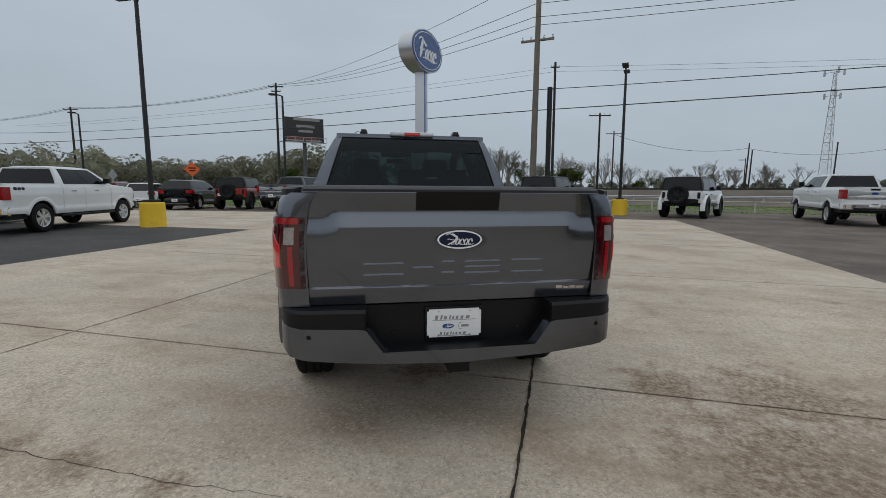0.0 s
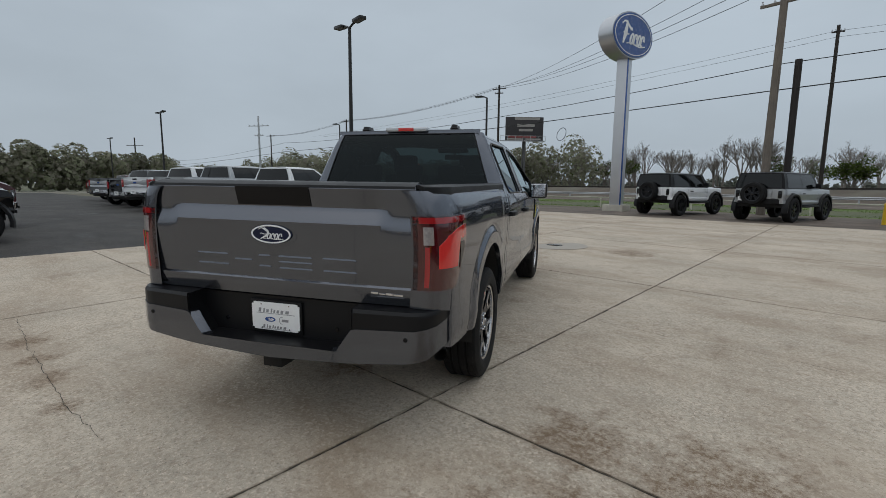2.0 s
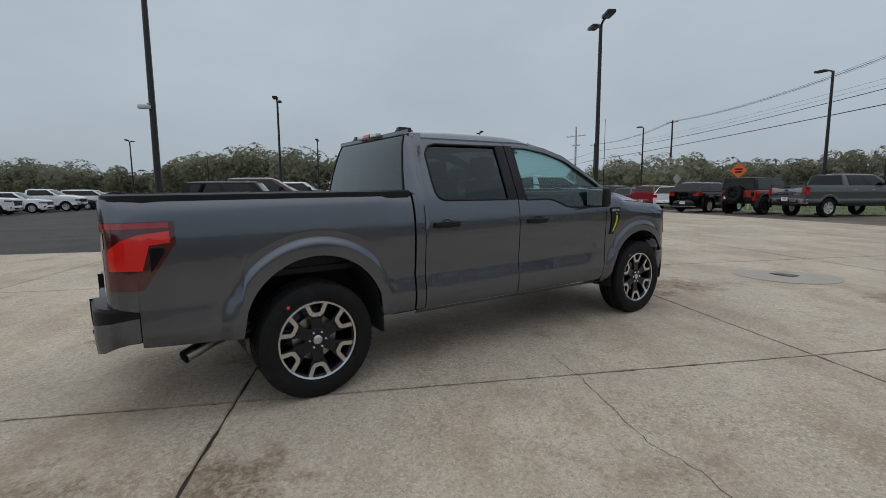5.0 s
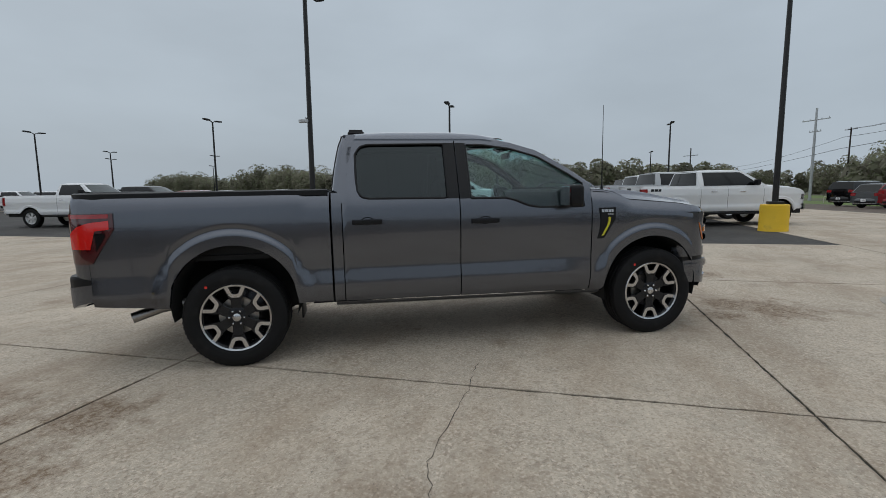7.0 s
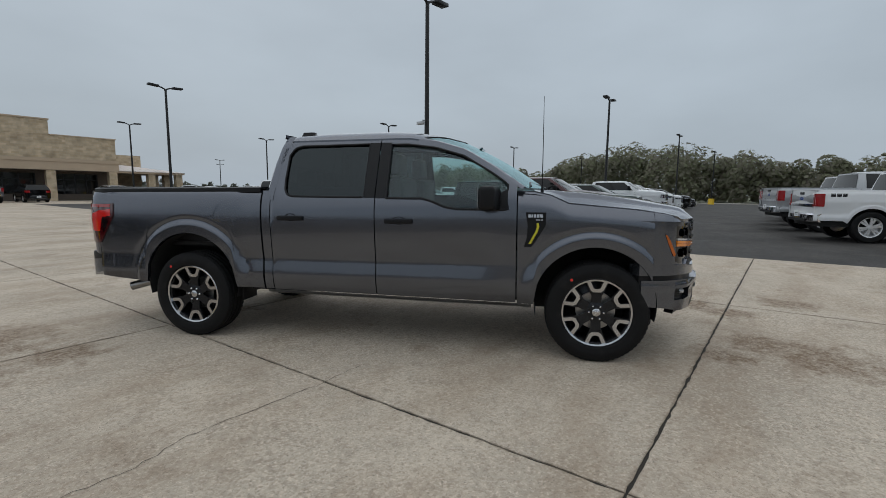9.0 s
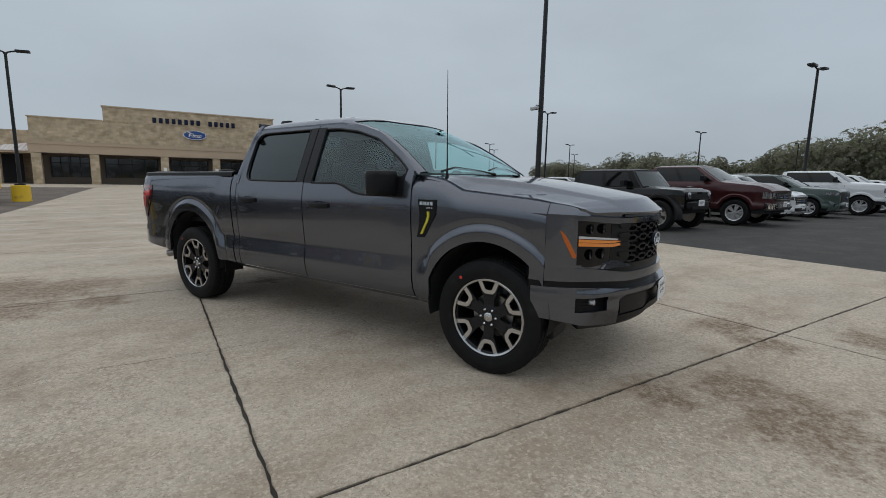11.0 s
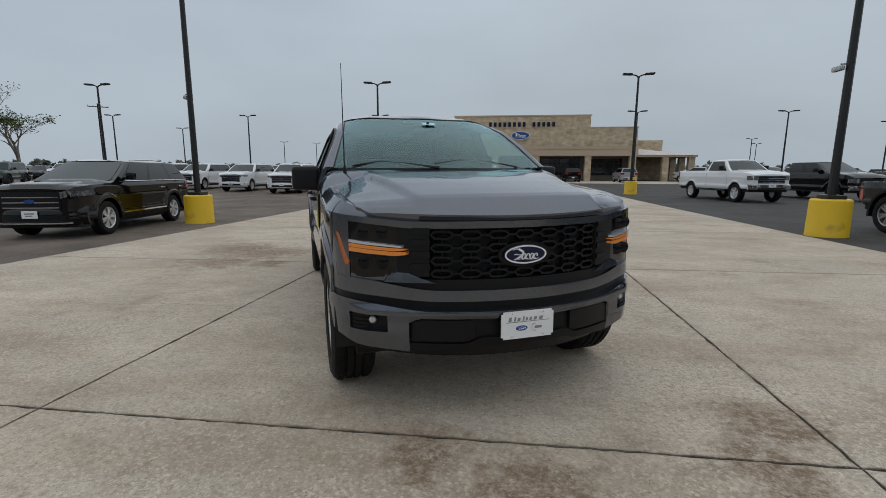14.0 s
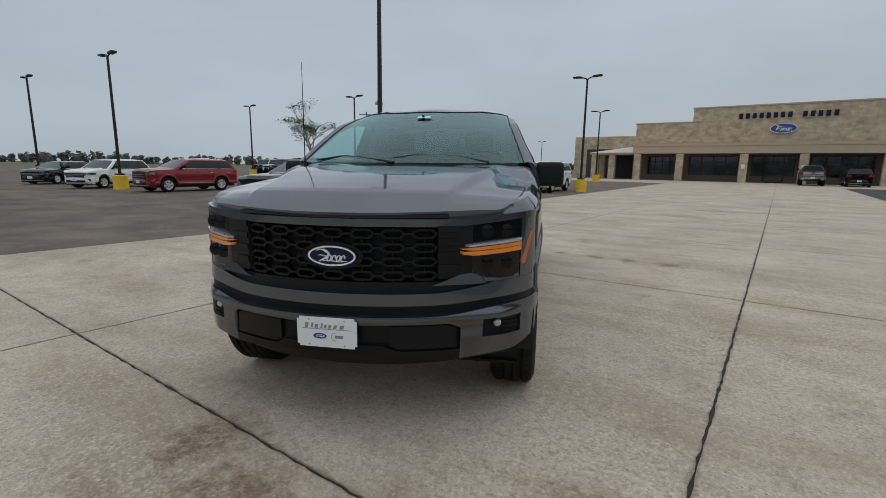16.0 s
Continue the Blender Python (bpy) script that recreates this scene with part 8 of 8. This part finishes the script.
# ---- trees and verge ----
def leafmat(name, a, b, c):
    m = bpy.data.materials.new(name)
    m.use_nodes = True
    nt = m.node_tree
    bs = nt.nodes["Principled BSDF"]
    geo = nt.nodes.new("ShaderNodeNewGeometry")
    ramp = nt.nodes.new("ShaderNodeValToRGB")
    ramp.color_ramp.elements[0].color = (*a, 1)
    ramp.color_ramp.elements[1].color = (*b, 1)
    e = ramp.color_ramp.elements.new(0.5)
    e.color = (*c, 1)
    nt.links.new(geo.outputs["Random Per Island"], ramp.inputs[0])
    inf = nt.nodes.new("ShaderNodeTexNoise")
    inf.inputs["Scale"].default_value = 0.13
    nt.links.new(geo.outputs["Position"], inf.inputs["Vector"])
    rg = nt.nodes.new("ShaderNodeMapRange")
    rg.inputs["From Min"].default_value, rg.inputs["From Max"].default_value = 0.3, 0.7
    rg.inputs["To Min"].default_value, rg.inputs["To Max"].default_value = 0.75, 1.25
    nt.links.new(inf.outputs[0], rg.inputs["Value"])
    sc = nt.nodes.new("ShaderNodeVectorMath")
    sc.operation = "SCALE"
    nt.links.new(ramp.outputs[0], sc.inputs[0])
    nt.links.new(rg.outputs[0], sc.inputs["Scale"])
    # thin leaves: half of the light comes through
    nt.nodes.remove(bs)
    df, tl = nt.nodes.new("ShaderNodeBsdfDiffuse"), nt.nodes.new("ShaderNodeBsdfTranslucent")
    mx = nt.nodes.new("ShaderNodeMixShader")
    mx.inputs[0].default_value = 0.5
    for k, q in ((1, df), (2, tl)):
        nt.links.new(sc.outputs[0], q.inputs[0])
        nt.links.new(q.outputs[0], mx.inputs[k])
    nt.links.new(mx.outputs[0], nt.nodes["Material Output"].inputs[0])
    return m


BARK = mk("grey_bark", (0.20, 0.178, 0.158), 0.95, var=0.3, scale=3, bump=0.4, bscale=20)
LEAF = leafmat("spring_leaves", (0.045, 0.065, 0.018), (0.10, 0.13, 0.035), (0.07, 0.095, 0.028))
# far woods: distance haze is put into these pale leaf colours
HAZEDLEAF = leafmat("wood_leaves", (0.265, 0.242, 0.200), (0.235, 0.255, 0.155), (0.250, 0.246, 0.180))
HAZEDFARLEAF = leafmat("hazed_far_leaves", (0.19, 0.20, 0.18), (0.23, 0.24, 0.20), (0.21, 0.215, 0.19))


def branches(verts, faces, tips, rg, p, d, length, r, depth, spread):
    """Grows one limb and its children into plain vertex and face lists."""
    q = p + d * length
    s = d.orthogonal().normalized()
    t = d.cross(s)
    n = 5 if depth > 2 else 3
    i0 = len(verts)
    for c, rr in ((p, r), (q, r * 0.62)):
        for k in range(n):
            a = 2 * math.pi * k / n
            verts.append(c + rr * (math.cos(a) * s + math.sin(a) * t))
    for k in range(n):
        faces.append((i0 + k, i0 + (k + 1) % n, i0 + n + (k + 1) % n, i0 + n + k))
    if depth == 0:
        tips.append(q)
        return
    for k in range(rg.choice((2, 3, 3)) if depth > 1 else 3):
        e = Vector((rg.uniform(-1, 1), rg.uniform(-1, 1), rg.uniform(-0.25, 0.7)))
        nd = (d + e * spread).normalized()
        branches(verts, faces, tips, rg, p + d * length * rg.uniform(0.6, 1.0), nd, length * rg.uniform(0.58, 0.82), r * 0.58, depth - 1, spread)


def mesh_data(name, verts, faces, mat):
    me = bpy.data.meshes.new(name)
    me.from_pydata([tuple(v) for v in verts], [], faces)
    me.materials.append(mat)
    return me


def leaf_quads(rg, pts, count, spread, size):
    verts, faces = [], []
    for _ in range(count):
        c = rg.choice(pts) + Vector((rg.gauss(0, spread), rg.gauss(0, spread), rg.gauss(0, spread * 0.8)))
        u = Vector((rg.uniform(-1, 1), rg.uniform(-1, 1), rg.uniform(-1, 1))).normalized()
        w = u.orthogonal().normalized()
        s = size * rg.uniform(0.6, 1.3)
        i = len(verts)
        verts += [c - u * s, c + w * s * 0.6, c + u * s, c - w * s * 0.6]
        faces.append((i, i + 1, i + 2, i + 3))
    return verts, faces


def tree_template(seed, h, spread, leaves, size, depth=5, lift=0.25):
    rg = random.Random(seed)
    v, f, tips = [], [], []
    for k in range(rg.choice((1, 1, 2))):
        d = Vector((rg.uniform(-0.12, 0.12), rg.uniform(-0.12, 0.12), 1)).normalized()
        branches(v, f, tips, rg, Vector((rg.uniform(-0.2, 0.2), rg.uniform(-0.2, 0.2), -0.3)), d, h * lift, h * 0.018, depth, spread)
    out = [mesh_data("trunk", v, f, BARK)]
    if leaves:
        out.append(mesh_data("crown", *leaf_quads(rg, tips, leaves, h * (0.04 if size > 0.1 else 0.018), size), LEAF))
    return out


BARE = [tree_template(10 + k, 12, 0.50, 0, 0, 6, 0.27) for k in range(5)]
GREEN = [tree_template(30 + k, 9, 0.7, 1500, 0.20, 5) for k in range(3)]
SPARSE = [tree_template(50 + k, 9, 0.66, 420, 0.16, 6) for k in range(2)]


def tree(kind, x, y, z, s, turn, label, group):
    t = thing("tree", Matrix.LocRotScale((x, y, z), Euler((0, 0, turn)), Vector((s, s, s * 0.97))), label, "tree", group)
    for me in kind:
        o = new(me.name.split(".")[0], me)
        o.parent = t
    return t


rg = random.Random(8)
for i in range(130):
    x = -112 + 1.15 * i + rg.uniform(-1.2, 1.2)
    green = x < -62 and rg.random() < 0.6
    k = rg.choice(GREEN) if green else rg.choice(SPARSE) if rg.random() < 0.25 else rg.choice(BARE)
    tree(k, x, road_y(x, 52 + rg.uniform(-5, 8)), 0.1, rg.uniform(0.8, 1.2) * (0.62 if x > 8 else 0.8 if x > -8 else 1), rg.uniform(0, 6), "young green tree beyond the road" if green else "bare grey tree beyond the railway bank", "trees beyond the road")
for x, y, s, k, l in ((1.5, 70, 0.85, GREEN[0], "bushy green tree beyond the road"), (-46, 74, 0.9, GREEN[1], "bushy green tree beyond the road"), (-52, 80, 1.0, GREEN[2], "bushy green tree beyond the road"), (96, 150, 1.25, SPARSE[0], "wide budding tree far off"), (14, 92, 0.5, GREEN[1], "low green bush beyond the road"), (24, 95, 0.45, GREEN[0], "low green bush beyond the road")):
    tree(k, x, y, 0, s, 1.0, l, "trees beyond the road")
lone = tree_template(87, 10, 0.66, 1500, 0.085, 7, 0.30)
lone_tree = tree(lone, 63.0, -46.0, -0.2, 1.4, 0.6, "lone wide tree with thin spring leaves", "lone tree")
lone_tree.matrix_basis = lone_tree.matrix_basis @ Matrix.Diagonal((1.25, 1.25, 0.92, 1.0))


def woods(name, line, per, depth, hmin, hmax, quads, size, mat, seed, label):
    """A belt of far wood in one object: clumps of leaves over thin stems."""
    rg = random.Random(seed)
    verts, faces = [], []
    for (x0, y0), (x1, y1) in zip(line, line[1:]):
        n = max(1, int(math.hypot(x1 - x0, y1 - y0) / per))
        for i in range(n):
            t = (i + rg.random()) / n
            nx, ny = y1 - y0, x0 - x1
            l = math.hypot(nx, ny)
            o = rg.uniform(0, depth)
            x, y = x0 + (x1 - x0) * t + nx / l * o, y0 + (y1 - y0) * t + ny / l * o
            h = rg.uniform(hmin, hmax) * (0.86 + 0.2 * math.sin(0.06 * (x + y) + seed))
            w = h * rg.uniform(0.32, 0.5)
            lobes = [(rg.uniform(0, 6.283), rg.uniform(0.2, 0.6), (0.22, 0.42, 0.58, 0.74, 0.86)[n_] * rg.uniform(0.9, 1.1), rg.uniform(0.52, 0.80)) for n_ in range(5)]
            for q in range(quads):
                # leaves sit on the rounded outside of the crown's lobes and face outwards and up
                la, lr, lz, ls = lobes[q % 5]
                d = Vector((rg.gauss(0, 1), rg.gauss(0, 1), rg.gauss(0.15, 1))).normalized()
                core = q % 4 == 0
                rr = w * ls * (0.84 if core else rg.uniform(0.82, 0.93))
                c = Vector((x + w * lr * math.cos(la), y + w * lr * math.sin(la), h * lz)) + Vector((d.x * rr, d.y * rr, d.z * rr * 1.05))
                if c.z < 0.1:
                    c.z = rg.uniform(0.1, 1.2)
                nrm = (d + Vector((rg.gauss(0, 0.45), rg.gauss(0, 0.45), 0.45 + rg.gauss(0, 0.35)))).normalized()
                u = nrm.orthogonal().normalized()
                u.rotate(Matrix.Rotation(rg.uniform(0, 6.283), 3, nrm))
                v = nrm.cross(u)
                s = size * rg.uniform(0.5, 1.0) * (3.7 if core else 1)
                k = len(verts)
                verts += [c - u * s, c + v * s * 0.7, c + u * s, c - v * s * 0.7]
                faces.append((k, k + 1, k + 2, k + 3))
    ob = new(name, mesh_data(name, verts, faces, mat))
    return tagged(ob, label, "woods", "", "stuff")


woods("woods_west", [(-96, 34), (-97, 0), (-108, -32), (-122, -66), (-150, -120), (-178, -190)], 1.05, 12, 7.4, 10.8, 1700, 0.14, HAZEDLEAF, 3, "belt of brown and green spring woods")
woods("woods_north_west", [(-190, 60), (-150, 92), (-112, 102), (-66, 97), (-38, 93)], 1.5, 14, 8, 11.6, 1500, 0.14, HAZEDLEAF, 4, "belt of green and bare woods beyond the road")
woods("woods_road", [(-95, 57), (-82, 60), (-70, 62)], 1.6, 6, 4, 7, 260, 0.24, HAZEDLEAF, 9, "green bushes beside the road")
woods("woods_far", [(-300, 60), (-200, 190), (-60, 300), (90, 330), (250, 260), (340, 100), (360, -80), (300, -260), (120, -360), (-60, -380), (-200, -330)], 3.0, 14, 3.5, 6.5, 70, 0.7, HAZEDFARLEAF, 6, "hazy line of far woods on the horizon")

# grass blades on the verge
gr = random.Random(2)
verts, faces = [], []
for _ in range(26000):
    x = gr.uniform(-45, 45)
    v = gr.random() ** 0.7
    y = 29.6 + (road_y(x, 8) - 29.6) * v
    z = gz(x, 30) * (1 - v) - 0.05 - 0.125 * math.sin(math.pi * v)
    a, h = gr.uniform(0, 6.28), gr.uniform(0.03, 0.08)
    dx, dy = 0.03 * math.cos(a), 0.03 * math.sin(a)
    i = len(verts)
    verts += [(x - dx, y - dy, z - 0.01), (x + dx, y + dy, z - 0.01), (x + gr.uniform(-0.04, 0.04), y + gr.uniform(-0.04, 0.04), z + h)]
    faces.append((i, i + 1, i + 2))
tagged(new("grass", mesh_data("grass", verts, faces, leafmat("grass_blades", (0.09, 0.14, 0.026), (0.14, 0.20, 0.045), (0.115, 0.17, 0.035)))), "short green grass on the verge", "grass", "", "stuff")


# ---- concrete slabs round the pickup ----
JX = [-9.25, -4.50, -0.165, 4.90]
JY = [-14.95, -10.38, -5.81, -1.24, 3.35, 7.94, 12.51, 17.08, 21.80]
pave = thing("pavement", Matrix(), "pale stained concrete slabs with dark joints", "pavement", "", "structure")
bm = bmesh.new()
sheet(bm, [[Vector((x, y, gz(x, y) - 0.008)) for y in span(JY[0], JY[-1], 26)] for x in span(JX[0], JX[-1], 12)], (0, 0, -0.2))
part("joint_bed", bm, JOINT, pave, "dark joint filling")
sl = random.Random(4)
for x0, x1 in zip(JX, JX[1:]):
    for y0, y1 in zip(JY, JY[1:]):
        gap = 0.006
        near_ = -1.3 < y0 < 8.5
        bm = bmesh.new()
        # edges of a slab wander a little, as worn joints do
        nx, ny = (72, 72) if near_ else (24, 24)
        rows = []
        for i in range(nx + 1):
            row = []
            for j in range(ny + 1):
                u, v = i / nx, j / ny
                x, y = x0 + gap + (x1 - x0 - 2 * gap) * u, y0 + gap + (y1 - y0 - 2 * gap) * v
                if 0 < v < 1 and i in (0, nx):
                    x += sl.uniform(-0.009, 0.004) * (1 if i else -1)
                if 0 < u < 1 and j in (0, ny):
                    y += sl.uniform(-0.009, 0.004) * (1 if j else -1)
                row.append(Vector((x, y, gz(x, y))))
            rows.append(row)
        sheet(bm, rows, lambda p: ((p.x - (x0 + x1) / 2) * -0.002, (p.y - (y0 + y1) / 2) * -0.002, -0.06))
        part("slab", bm, CONCRETE, pave, angle=50)


def crack(points, w, seed):
    r = random.Random(seed)
    pts = []
    for a, b in zip(points, points[1:]):
        n = max(2, int(math.dist(a, b) / 0.06))
        for i in range(n):
            t = i / n
            pts.append((a[0] + (b[0] - a[0]) * t + r.gauss(0, 0.008), a[1] + (b[1] - a[1]) * t + r.gauss(0, 0.008)))
    pts.append(points[-1])
    rows = []
    for i, (x, y) in enumerate(pts):
        a, b = pts[max(i - 1, 0)], pts[min(i + 1, len(pts) - 1)]
        d = Vector((b[0] - a[0], b[1] - a[1])).normalized()
        ww = w * r.uniform(0.4, 1.2)
        rows.append([Vector((x - d.y * s * ww, y + d.x * s * ww, gz(x, y) + 0.0025)) for s in (-1, 1)])
    bm = bmesh.new()
    sheet(bm, rows)
    part("crack", bm, JOINT, pave, "thin dark crack in the concrete")


crack([(-0.6, 5.8), (-0.155, 5.82), (0.5, 5.8), (0.8, 5.8), (1.1, 5.9), (1.9, 5.85)], 0.0022, 1)
crack([(-4.4, 1.75), (-3.3, 1.7), (-2.4, 1.7), (-1.7, 1.7), (-1.2, 1.74)], 0.0022, 2)
drain = thing("drain_cover", stand(-3.2, 10.72, 12), "dark steel drain slot in a round grey patch", "drain cover")
bm = bmesh.new()
lathe(bm, [(0.72, -0.01), (0.72, 0.002), (0.69, 0.004), (0.16, 0.003)], "z", 40, cap=False)
part("collar", bm, mk("grey_patch", (0.345, 0.31, 0.265), 0.75, var=0.15, scale=5, bump=0.3, bscale=60), drain, "smooth grey concrete collar")
bm = bmesh.new()
box(bm, -0.17, 0.17, -0.10, 0.10, -0.02, 0.008, 0.004)
part("lid", bm, DARKRIM, drain)
bm = bmesh.new()
for k in range(5):
    box(bm, -0.14, 0.14, -0.078 + 0.035 * k, -0.064 + 0.035 * k, 0.008, 0.014)
part("grate_bars", bm, STEEL, drain)
